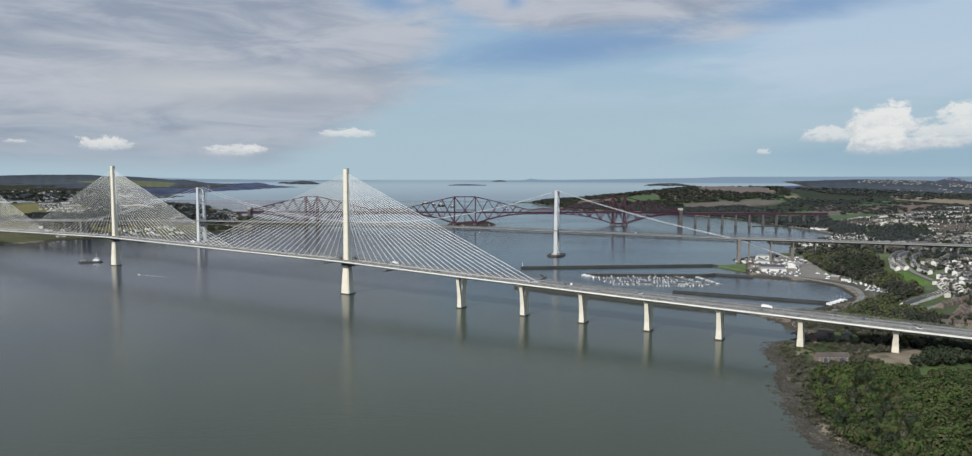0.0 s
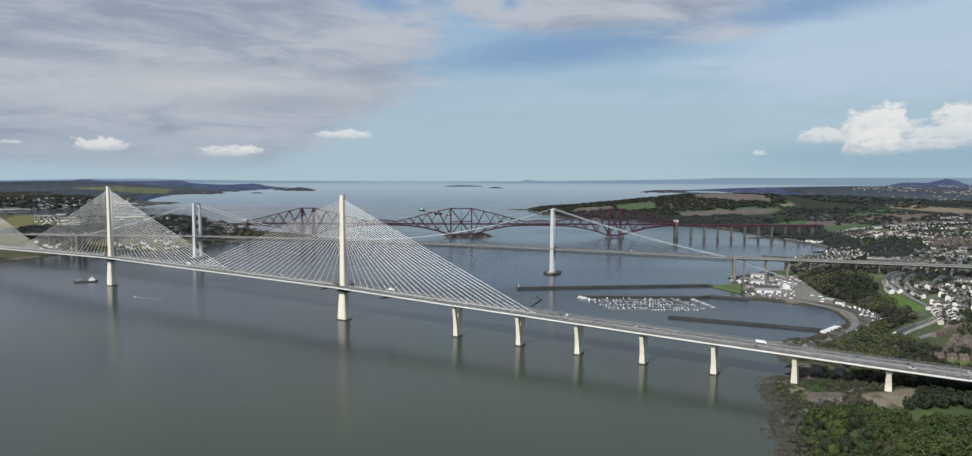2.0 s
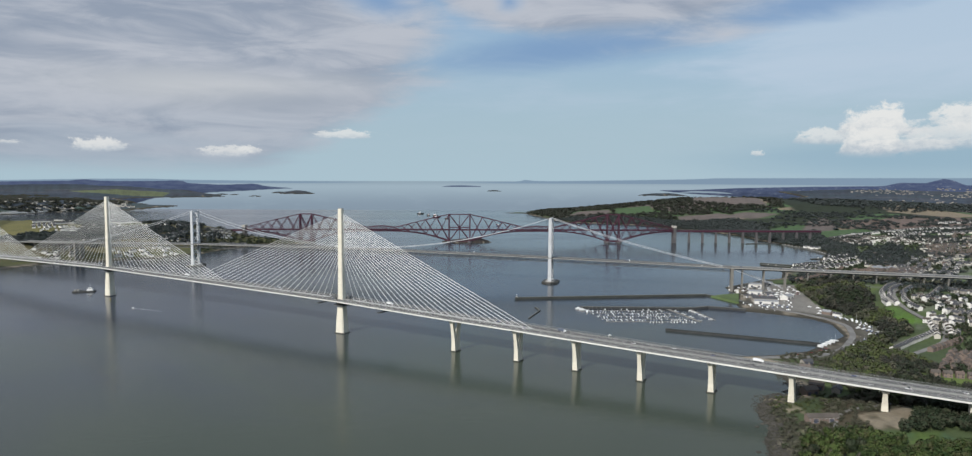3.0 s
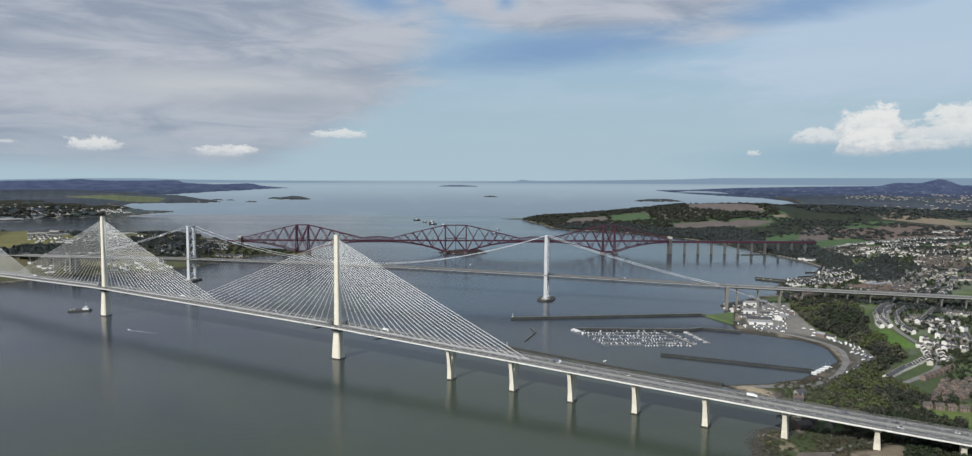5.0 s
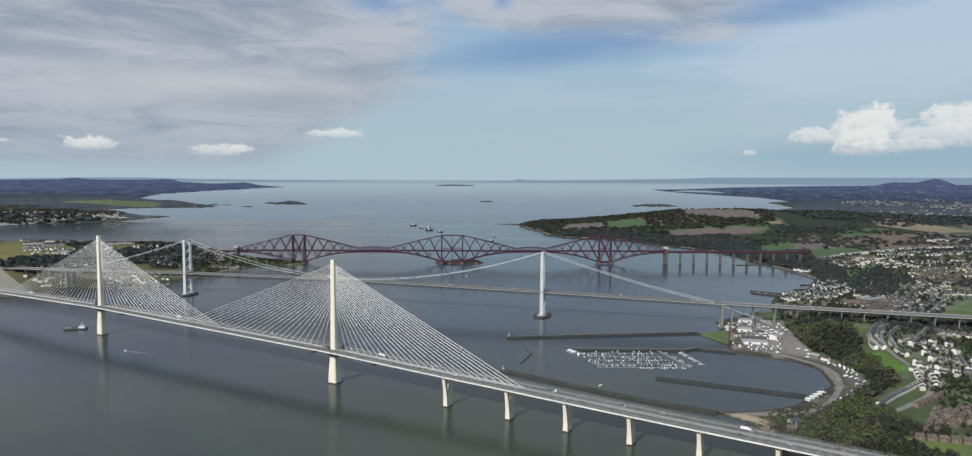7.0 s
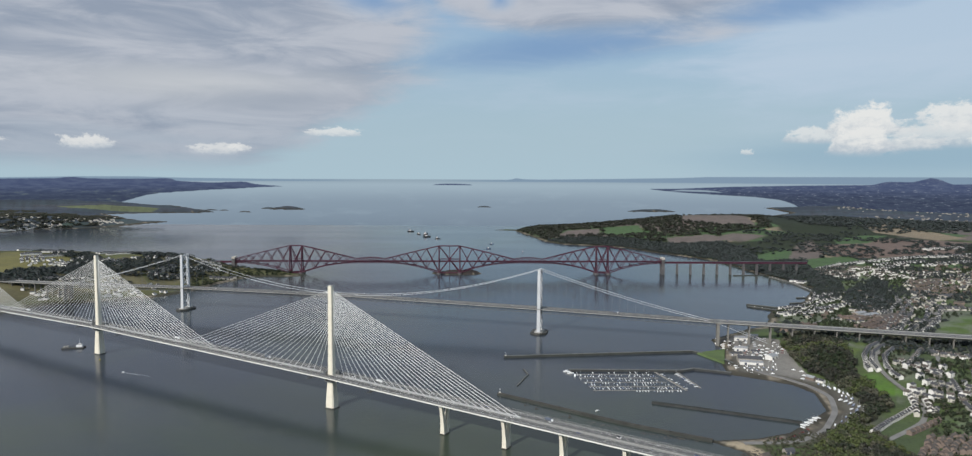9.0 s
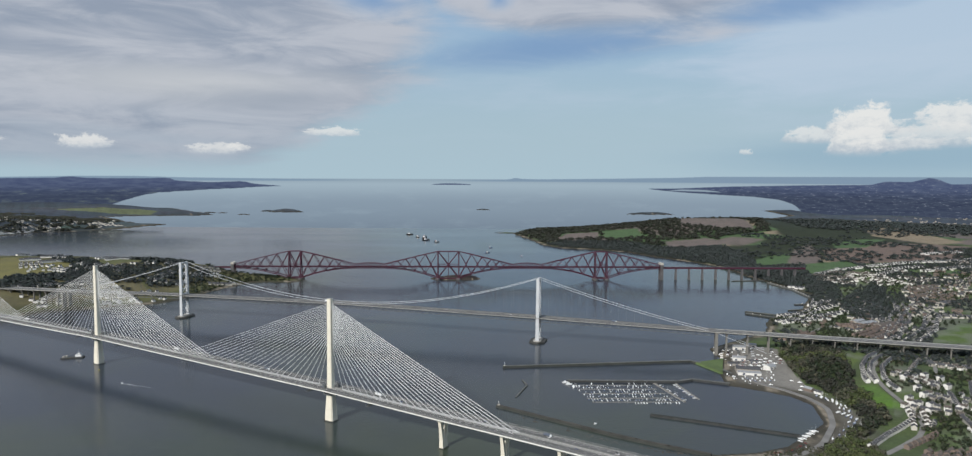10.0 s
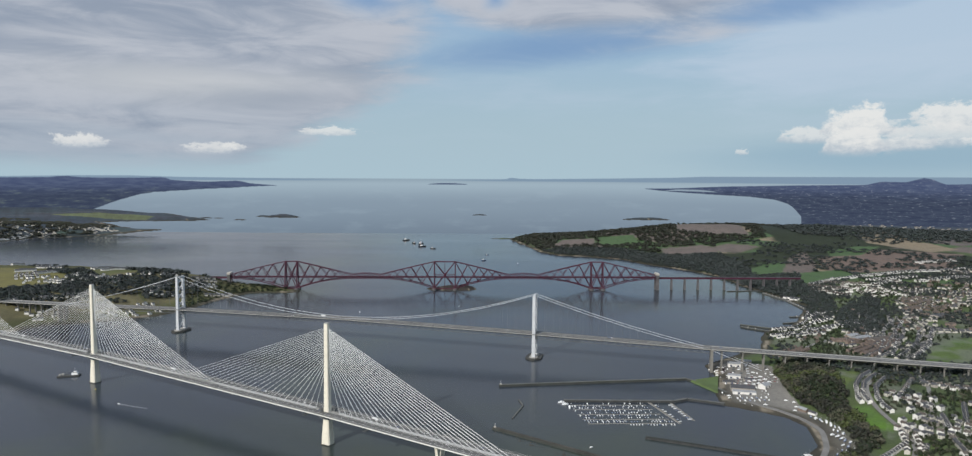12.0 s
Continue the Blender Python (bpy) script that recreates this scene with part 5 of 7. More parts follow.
FOOT_SCRUB = [(326, 690), (372, 690), (402, 760), (392, 806), (345, 775), (322, 735)]
wood("foot_scrub", *scatter(FOOT_SCRUB, 7.5, 52), 4.5, 3.6, M["olive"], "low bushes round the shore cottages", 80, 0.09, 22)
UNDER_VIADUCT = [(690, 1500), (800, 1570), (1000, 1500), (1080, 1440), (1000, 1400), (860, 1440)]
wood("viaduct_wood", *scatter(UNDER_VIADUCT, 11, 35), 9, 9, M["bare"], "scrubby brown trees beneath the viaduct", 70, 0.11, 4)
tx, ty = scatter([(720, 1560), (830, 1850), (1000, 1960), (1170, 2270), (1190, 2600), (2100, 2900), (2200, 2000), (1500, 1000), (900, 820), (620, 800), (700, 1000), (860, 1300)], 13.5, 36)
clump = rough(tx, ty, 150, 61, 3)
keep = (clump > 0.50) & (inside(tx, ty, NAMED_FIELDS[6][0]) < 0) & (inside(tx, ty, NAMED_FIELDS[7][0]) < 0)
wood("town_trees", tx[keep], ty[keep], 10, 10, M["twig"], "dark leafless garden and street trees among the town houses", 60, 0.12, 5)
keep = (clump < 0.41) & (inside(tx, ty, NAMED_FIELDS[6][0]) < 0)
wood("town_evergreens", tx[keep], ty[keep], 7, 9, M["dusk"], "dark evergreen trees among the town houses", 50, 0.12, 6)
COAST_WOOD = [(1125, 2640), (1115, 2920), (1050, 3100), (925, 3290), (825, 3500), (700, 3610), (520, 3690), (430, 3860), (560, 3930), (900, 3800), (1110, 3560), (1340, 3560),
              (1330, 3200), (1270, 2900), (1270, 2560), (1160, 2420)]
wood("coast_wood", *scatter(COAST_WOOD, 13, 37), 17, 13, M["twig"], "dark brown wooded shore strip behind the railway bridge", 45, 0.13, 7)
HEAD_WOOD = [(310, 4540), (400, 4150), (430, 3880), (560, 3930), (900, 3800), (1110, 3560), (1290, 3560), (1450, 3850), (1820, 4030), (2000, 4640), (2300, 4900), (2200, 5200), (1000, 5150), (450, 4900)]
wx, wy = scatter(HEAD_WOOD, 25, 38)
keep = np.ones(len(wx), bool)
for poly, _ in NAMED_FIELDS[:4]:
    keep &= inside(wx, wy, poly) < -10
wood("headland_wood", wx[keep], wy[keep], 30, 17, M["thicket"], "dark leafless woodland round the fields of the headland", 40, 0.13, 8)
SPIT = [(-905, 2200), (-860, 2400), (-800, 2505), (-665, 2520), (-670, 2600), (-900, 2700), (-1000, 2600), (-960, 2350)]
wood("spit_scrub", *scatter(SPIT, 15, 51), 13, 7, M["dusk"], "dark scrub and trees on the headland's tip", 45, 0.12, 21)
INLAND = [(2100, 4150), (2050, 4560), (2500, 4900), (3600, 4800), (3500, 3900), (2600, 4050)]
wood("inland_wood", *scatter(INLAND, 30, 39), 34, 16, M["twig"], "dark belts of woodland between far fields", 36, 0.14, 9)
hx, hy = scatter([(1300, 2600), (1300, 3900), (3900, 4300), (3600, 2500), (2200, 1900), (1950, 2500)], 34, 40)
keep = rough(hx, hy, 330, 71, 3) > 0.565
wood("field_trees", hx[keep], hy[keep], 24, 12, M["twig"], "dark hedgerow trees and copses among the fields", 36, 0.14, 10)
FERRY_WOOD = [(-1560, 2050), (-1240, 2080), (-1080, 2170), (-960, 2330), (-930, 2500), (-1010, 2640), (-1150, 2560), (-1330, 2420), (-1560, 2260)]
RIDGE_STREETS = [(-1610, 2410), (-1760, 2637), (-1664, 2670), (-1506, 2773), (-1346, 2811), (-1228, 2583), (-1386, 2551), (-1420, 2452)]
rx, ry = scatter(FERRY_WOOD, 15, 41)
keep = (inside(rx, ry, RIDGE_STREETS) < 4) & (rough(rx, ry, 110, 77, 3) > 0.40)
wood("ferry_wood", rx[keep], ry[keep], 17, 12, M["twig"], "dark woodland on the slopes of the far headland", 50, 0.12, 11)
fx, fy = scatter([(-2600, 2600), (-1600, 2780), (-1040, 2690), (-980, 2560), (-1450, 2700), (-2500, 2450)], 30, 42)
keep = (inside(fx, fy, RIDGE_STREETS) < 4) & (rough(fx, fy, 150, 78, 3) > 0.54)
fx, fy = fx[keep], fy[keep]
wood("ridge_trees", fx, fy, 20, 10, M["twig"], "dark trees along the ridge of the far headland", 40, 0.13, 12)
gx, gy = scatter([(-5200, 4700), (-2950, 4330), (-2600, 4700), (-2620, 5200), (-3200, 6000), (-5500, 6300)], 55, 43)
keep = rough(gx, gy, 420, 73, 3) > 0.44
wood("far_shore_woods", gx[keep], gy[keep], 52, 20, M["thicket"], "dark woods on the far shore beyond the bay", 30, 0.14, 13)

for n, (poly, gap, label) in enumerate((([(1223, 2435), (1351, 2604), (1327, 2435), (1236, 2197), (1139, 2047), (1076, 2019), (1106, 2155)], 11, "dark leafless wood behind the old town harbour"), ([(1126, 2023), (1250, 2193), (1461, 2408), (1431, 2284), (1290, 2070), (1227, 1893), (1120, 1778), (1056, 1815)], 12, "dark trees between the town's streets"),
                                        ([(1182, 3205), (1262, 2901), (1455, 2904), (1316, 2574), (1181, 2370), (1120, 2460), (979, 2645)], 14, "dark wood where the railway bridge meets the land"),
                                        ([(-1468, 2165), (-1703, 2516), (-1587, 2545), (-1447, 2619), (-1271, 2415), (-1344, 2317), (-1392, 2228)], 15, "dark wood on the slope under the far ridge"), ([(-1301, 2632), (-1373, 2831), (-1305, 2906), (-1143, 2764), (-1042, 2604), (-1063, 2487), (-1194, 2528)], 15, "dark wooded knoll at the end of the far ridge"))):
    wood("town_wood", *scatter(poly, gap, 120 + n), 1.15 * gap, 12, M["twig"], label, 55, 0.12, 130 + n)
wood("approach_clump", *scatter([(398, 618), (445, 687), (491, 721), (516, 711), (511, 676), (466, 615), (440, 626)], 7.5, 141), 10, 12, M["dusk"], "dark green clump of trees below the bridge approach", 140, 0.08, 142)
wood("shore_bushes", *scatter([(323, 630), (353, 697), (410, 756), (464, 765), (470, 723), (408, 630), (382, 647), (331, 607)], 8.5, 143), 5.0, 4.2, M["bare"], "brown scrub on the rough ground by the shore", 80, 0.09, 144)


# ---- houses ----
def wall_mat(name, col):
    return material(name, col, 0.9, var=0.12, scale=0.6, dirt=tuple(c * 0.8 for c in col))


WALLS = {"white": wall_mat("white_render", (0.66, 0.65, 0.62)), "cream": wall_mat("cream_render", (0.46, 0.44, 0.39)), "brick": wall_mat("brown_brick", (0.180, 0.142, 0.120)),
         "stone": wall_mat("grey_stone", (0.30, 0.28, 0.25))}
ROOFS = {"slate": material("grey_slate", (0.064, 0.066, 0.072), 0.85, var=0.25, scale=0.8), "brown": material("brown_tile", (0.090, 0.078, 0.068), 0.85, var=0.25, scale=0.8),
         "red": material("red_tile", (0.112, 0.086, 0.073), 0.85, var=0.25, scale=0.8), "pale": material("pale_sheet_roof", (0.25, 0.26, 0.27), 0.5, var=0.12, scale=0.3)}
M["glass"] = material("dark_window_glass", (0.03, 0.035, 0.04), 0.12, var=0.2, bump=0.0, spec=0.6)
M["hull_white"] = material("white_frame_paint", (0.7, 0.7, 0.68), 0.5, var=0.05)
M["door"] = material("painted_door", (0.06, 0.07, 0.10), 0.5, var=0.2)


def gable(w, d, h, r):
    s = Shape()
    s.add([(-w / 2, -d / 2, -2.5), (w / 2, -d / 2, -2.5), (w / 2, d / 2, -2.5), (-w / 2, d / 2, -2.5), (-w / 2, -d / 2, h), (w / 2, -d / 2, h), (w / 2, d / 2, h), (-w / 2, d / 2, h), (-w / 2, 0, h + r), (w / 2, 0, h + r)],
          [(0, 1, 5, 4), (2, 3, 7, 6), (1, 2, 6, 9, 5), (3, 0, 4, 8, 7), (4, 5, 9, 8), (6, 7, 8, 9)])
    return s


def pitched(w, d, h, r, over=0.4, thick=0.25):
    s = Shape()
    for side in (-1, 1):
        y0, z0 = side * (d / 2 + over), h - over * r / (d / 2)
        s.loft([[(x, 0, h + r + 0.02), (x, y0, z0 + 0.02), (x, y0, z0 + thick), (x, 0, h + r + thick)] for x in (-w / 2 - over, w / 2 + over)])
    return s


def house(wall, roof, w, d, h, r, label, group, storeys=2):
    t = thing("house", label, "house", group)
    part("wall", gable(w, d, h, r), WALLS[wall], t)
    rf = part("roof", pitched(w, d, h, r), ROOFS[roof], t)
    part("chimney", Shape().box(w * 0.32, 0, h + r * 0.6, 1.1, 0.8, r * 0.4 + 1.3), WALLS["brick" if wall == "brick" else "stone"], rf)
    for side in (-1,):
        for lev in range(storeys):
            for k in (-0.26, 0.26):
                if side == -1 and lev == 0 and k == -0.26:
                    part("door", Shape().box(k * w, side * (d / 2 + 0.03), 0.05, 1.0, 0.1, 2.05), M["door"], t)
                    continue
                part("window", Shape().box(k * w, side * (d / 2 + 0.03), 0.9 + lev * 2.7, 1.25, 0.1, 1.35), M["glass"], t)
    return t


def turn_to(x, y, a):
    return Matrix.Translation((x, y, ground_z(x, y) + 0.3)) @ Matrix.Rotation(a, 4, "Z")


WHITE_ROW = "white houses of the terrace"
ESTATE = "brown houses of the estate"
TOWN_G = "houses of the town"
hp = {
    "terrace": house("white", "slate", 7.0, 8, 5.4, 2.6, "white rendered terraced house with a grey slate roof", WHITE_ROW),
    "estate": house("brick", "brown", 9.5, 8, 5.2, 2.8, "brown brick house with a brown tiled roof on the estate", ESTATE),
    "estate_red": house("brick", "red", 8.5, 7.5, 5.2, 2.8, "brown brick house with a reddish tiled roof", ESTATE),
    "villa": house("white", "brown", 10, 8.5, 5.2, 2.6, "white rendered detached house with a brown tiled roof", TOWN_G),
    "stone": house("stone", "slate", 11, 8, 5.6, 3.0, "grey stone house with a slate roof in the town", TOWN_G),
    "cream": house("cream", "slate", 9, 8, 5.4, 2.6, "cream rendered house with a grey slate roof", TOWN_G),
    "flats": house("white", "slate", 12.5, 8.5, 7.6, 1.8, "white rendered block of flats with a shallow grey roof", "blocks of flats on the hill", 3),
}
used = set()


taken = []


def put_house(kind, x, y, a):
    if any(math.hypot(x - u, y - v) < 6.8 for u, v in taken):
        return None
    taken.append((x, y))
    if kind in used:
        return copy_thing(hp[kind], turn_to(x, y, a))
    used.add(kind)
    hp[kind].matrix_basis = turn_to(x, y, a)
    return hp[kind]


def row(kind, pts, gap, off=0.0, loose=0.0):
    """Houses along a line of plan points."""
    carry = gap / 2
    for (ax, ay), (bx_, by_) in zip(pts, pts[1:]):
        ln, a = math.hypot(bx_ - ax, by_ - ay), math.atan2(by_ - ay, bx_ - ax)
        while carry < ln:
            x, y = ax + (bx_ - ax) * carry / ln - math.sin(a) * off, ay + (by_ - ay) * carry / ln + math.cos(a) * off
            x, y = x + random.uniform(-8, 8) * loose, y + random.uniform(-8, 8) * loose
            put_house(kind if isinstance(kind, str) else random.choice(kind), x, y, a + random.choice((-1.2, 0, 0, 0.9)) * loose)
            carry += gap
        carry -= ln


row("terrace", [(592, 957), (645, 1001), (714, 1047)], 8.6)
row("terrace", [(846, 1369), (806, 1333), (769, 1285), (746, 1238), (741, 1213)], 7.3)
row("terrace", [(847, 1350), (791, 1295), (761, 1248), (753, 1211)], 7.3)
row("terrace", [(851, 1324), (800, 1271), (775, 1225), (766, 1193), (765, 1165)], 7.3)
row(("cream", "villa"), [(906, 1321), (828, 1234)], 12)
for x, y in ((803, 1207), (844, 1213), (862, 1196), (827, 1171), (848, 1157), (795, 1158), (786, 1127), (758, 1124), (752, 1099), (768, 1084), (754, 1064)):
    put_house("flats", x, y, 0.45)
row("terrace", [(832, 1129), (800, 1062)], 8)
row("cream", [(783, 1031), (772, 989)], 9)
row("terrace", [(906, 1178), (841, 1082)], 8)
row("cream", [(737, 1029), (716, 1005)], 10)
for q in range(8):
    row(("estate", "estate_red", "estate"), [(584 + 17 * q, 838 + 6 * q), (662 + 14 * q, 932 - 3 * q)], 13.5, 0, 0.35)
row(("estate", "estate_red"), [(640, 948), (716, 990)], 12)
row(("estate", "estate_red"), [(560, 828), (640, 800)], 13)
for line in ([(745, 1115), (765, 1075), (800, 1040)], [(790, 1135), (812, 1086), (845, 1040)], [(803, 1240), (825, 1200), (840, 1150)], [(700, 1010), (722, 1045), (744, 1100)],
             [(835, 1120), (870, 1060), (900, 1010)], [(905, 1300), (960, 1277), (1010, 1250)], [(760, 980), (800, 985), (840, 960)], [(930, 1190), (950, 1140), (940, 1080)]):
    row(("villa", "cream", "terrace", "villa"), line, 14.5, 6)
    row(("villa", "stone", "cream"), line, 15.5, -12)

def many_houses(name, xs, ys, angles, wall, roof, label, scale=1.0):
    """Rows of plain houses too far off to tell apart, joined."""
    z = land_height(xs, ys)
    walls, roofs = Shape(), Shape()
    g = np.random.default_rng(len(xs))
    for x, y, h, a in zip(xs, ys, z, angles):
        if h < 1.5:
            continue
        w, d, e, r = g.uniform(8, 13) * scale, g.uniform(7, 9) * scale, g.uniform(4.6, 6.2), g.uniform(2.2, 3.2)
        c, s = math.cos(a), math.sin(a)
        for src, dst in ((gable(w, d, e, r), walls), (pitched(w, d, e, r), roofs)):
            v = np.array(src.v)
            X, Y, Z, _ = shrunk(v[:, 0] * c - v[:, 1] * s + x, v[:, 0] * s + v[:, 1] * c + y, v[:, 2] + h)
            dst.add(zip(X.tolist(), Y.tolist(), Z.tolist()), src.f)
    t = thing(name, label, "houses", kind="stuff")
    part("walls", walls, WALLS[wall], t)
    part("roofs", roofs, ROOFS[roof], t)
    return t


def spread(poly, gap, seed, limit, size, street=3.0):
    x, y = scatter(poly, gap, seed, 0.7)
    keep = rough(x, y, size, seed + 50, 3) > limit
    x, y = x[keep], y[keep]
    g = np.random.default_rng(seed)
    return x, y, np.round(rough(x, y, 300, seed + 9, 2) * 6) * 0.6 + g.integers(0, 2, len(x)) * 1.57


OLD_TOWN = [(870, 1760), (1010, 1900), (1180, 2260), (1230, 2200), (1320, 1950), (1180, 1620), (990, 1600)]
def street_rows(lines, gap, off=0.0):
    """Plan points and bearings of houses along several street lines."""
    out = []
    for (ax, ay), (cx, cy) in lines:
        n, a = int(math.hypot(cx - ax, cy - ay) / gap), math.atan2(cy - ay, cx - ax)
        for side in (-1, 1):
            out += [(ax + (cx - ax) * (i + 0.5) / n - side * math.sin(a) * off, ay + (cy - ay) * (i + 0.5) / n + side * math.cos(a) * off, a) for i in range(n)]
    return tuple(np.array(c) for c in zip(*out))


many_houses("town_houses", *street_rows([((880, 1880), (960, 1905)), ((960, 1905), (1040, 1990)), ((1040, 1990), (1120, 2140)), ((840, 1800), (990, 1830)), ((1060, 1700), (1150, 1880))], 13, 12),
            "white", "slate", "white and grey houses lining the old town streets")
many_houses("town_houses", *street_rows([((1000, 1560), (1100, 1700)), ((1100, 1700), (1180, 1830)), ((1180, 1830), (1300, 1980)), ((1040, 1540), (1160, 1660)), ((1160, 1660), (1260, 1800))], 13, 14),
            "white", "slate", "white houses lining the roads into the town")
many_houses("town_houses", *street_rows([((985, 1690), (1075, 1745)), ((1010, 1668), (1100, 1722)), ((1035, 1645), (1120, 1700))], 11, 6), "brick", "red", "rows of brown houses with red roofs near the water")
many_houses("town_houses", *spread(OLD_TOWN, 25, 81, 0.55, 120), "cream", "slate", "cream and grey houses packed round the old town harbour")
many_houses("town_houses", *spread(OLD_TOWN, 44, 82, 0.50, 120), "brick", "red", "brown houses with red roofs behind the old town")
SUBURB = [(1300, 2380), (1330, 2580), (1700, 2640), (1760, 2440), (1500, 2280)]
many_houses("suburb_houses", *spread(SUBURB, 25, 83, 0.50, 150), "white", "brown", "white houses of a suburb on the hillside")
EAST = [(1330, 1980), (1480, 2280), (2100, 2900), (2600, 2800), (2300, 2000), (1700, 1500), (1350, 1750)]
many_houses("suburb_houses", *spread(EAST, 27, 84, 0.47, 220), "cream", "slate", "cream and grey houses spreading inland")
many_houses("suburb_houses", *spread(EAST, 40, 85, 0.50, 200), "brick", "brown", "brown houses spreading inland")
HILL = [(880, 1030), (1000, 1230), (1150, 1380), (1500, 1350), (1300, 1000), (950, 900)]
many_houses("suburb_houses", *spread(HILL, 22, 86, 0.50, 120), "white", "slate", "white houses with slate roofs on the hill")
FERRY = [(-1560, 2440), (-1240, 2520), (-1060, 2600), (-1020, 2520), (-1150, 2420), (-1540, 2360)]
many_houses("headland_houses", *spread(FERRY, 26, 87, 0.40, 120), "white", "slate", "pale houses along the ridge of the far headland")
FERRY_SHORE = [(-1370, 2070), (-1080, 2130), (-960, 2280), (-880, 2300), (-920, 2130), (-1040, 2060), (-1260, 1990)]
many_houses("headland_houses", *spread(FERRY_SHORE, 27, 88, 0.46, 100), "white", "slate", "pale houses along the shore of the far headland")
DOCKS = [(-3350, 4190), (-2940, 4320), (-2860, 4540), (-2920, 4590), (-3020, 4400), (-3400, 4270)]
many_houses("far_houses", *spread(DOCKS, 24, 89, 0.15, 120), "white", "pale", "white waterfront buildings across the bay", 1.6)
BAY = [(-3600, 4600), (-2700, 4550), (-2560, 5100), (-3000, 5600), (-3900, 5600)]
many_houses("far_houses", *spread(BAY, 38, 90, 0.54, 260), "cream", "slate", "scattered pale houses of a town across the bay", 1.3)
many_houses("suburb_houses", *street_rows([((1371, 2633), (1525, 2733)), ((1528, 2716), (1739, 2787)), ((1739, 2787), (2206, 2884)), ((1616, 2668), (1842, 2703)), ((1767, 2592), (2047, 2673)), ((2096, 3082), (2339, 3174)), ((1585, 2575), (1723, 2638))], 15, 11), "white", "slate", "long belt of white houses at the edge of the fields")
many_houses("suburb_houses", *street_rows([((1343, 2603), (1442, 2516)), ((1310, 2515), (1382, 2382)), ((1438, 2666), (1561, 2575))], 15, 11), "white", "brown", "white houses in rows above the harbour wood")
many_houses("suburb_houses", *street_rows([((1467, 2200), (1563, 2223)), ((1431, 2136), (1518, 2157)), ((1500, 2257), (1600, 2293)), ((1475, 2095), (1585, 2137))], 14, 9), "brick", "brown", "brown brick houses in rows near the sports field")
many_houses("town_houses", *street_rows([((1097, 2502), (1145, 2489)), ((1143, 2399), (1183, 2351)), ((1048, 2039), (1141, 2104)), ((1032, 1969), (1111, 2012)), ((1027, 1888), (1176, 1928)), ((965, 1873), (1036, 1873))], 13, 8), "white", "slate", "white and grey houses on the old town waterfront")
many_houses("town_houses", *street_rows([((757, 1595), (845, 1666)), ((757, 1572), (849, 1642)), ((928, 1583), (1020, 1666)), ((941, 1572), (1036, 1653)), ((954, 1555), (1049, 1641)), ((963, 1737), (1034, 1717))], 12, 8), "brick", "red", "brown terraces with reddish roofs by the viaduct")
many_houses("town_houses", *street_rows([((929, 1513), (1066, 1638)), ((1066, 1638), (1198, 1814)), ((1198, 1814), (1309, 2023)), ((1008, 1513), (1112, 1614)), ((1112, 1614), (1256, 1778)), ((1337, 1978), (1281, 1814)), ((1281, 1814), (1372, 1777)), ((1087, 1934), (1232, 1960))], 15, 11), "cream", "slate", "grey and cream houses along the winding town streets")
many_houses("headland_houses", *street_rows([((-1630, 2491), (-1580, 2534)), ((-1556, 2478), (-1488, 2550)), ((-1616, 2593), (-1531, 2625)), ((-1435, 2642), (-1382, 2724)), ((-1376, 2596), (-1291, 2659)), ((-1880, 2857), (-1853, 2894)), ((-1747, 2804), (-1730, 2859))], 13, 8), "white", "slate", "rows of pale houses along the far ridge", 1.2)
many_houses("headland_houses", *street_rows([((-1579, 2406), (-1513, 2448)), ((-1472, 2416), (-1378, 2389)), ((-1600, 2440), (-1530, 2470)), ((-1423, 2501), (-1234, 2434)), ((-1407, 2078), (-1339, 2146)), ((-1339, 2146), (-1212, 2193)), ((-1076, 2280), (-960, 2345)), ((-997, 2438), (-916, 2516))], 15, 9), "white", "slate", "white houses in rows on the grassy slope and along the shore", 0.8)
many_houses("headland_houses", *street_rows([((-1431, 2290), (-1361, 2347)), ((-1227, 2371), (-1197, 2395)), ((-1064, 2292), (-1046, 2420)), ((-1001, 2497), (-930, 2551)), ((-918, 2397), (-833, 2434))], 13, 8), "cream", "slate", "cream and grey waterfront houses below the far ridge")
CITY = [(2900, 5200), (3700, 6500), (4400, 8200), (6500, 9700), (8500, 9700), (7000, 5200), (4200, 4200)]
many_houses("far_houses", *spread(CITY, 120, 91, 0.55, 500), "stone", "slate", "scattered grey buildings of a far city", 1.5)

# ---- yard and waterside buildings ----
def shed(x, y, w, d, h, r, a, wall, roof, label):
    t = thing("shed", label, "shed", at=Matrix.Translation((x, y, ground_z(x, y))) @ Matrix.Rotation(a, 4, "Z"))
    part("wall", gable(w, d, h, r), WALLS[wall], t)
    part("roof", pitched(w, d, h, r, 0.5, 0.3), ROOFS[roof], t)
    for k in (-0.25, 0.25):
        part("shed_door", Shape().box(k * w, -d / 2 - 0.05, 0.05, 4.5, 0.12, min(4.2, h - 0.6)), M["door"], t)
    return t


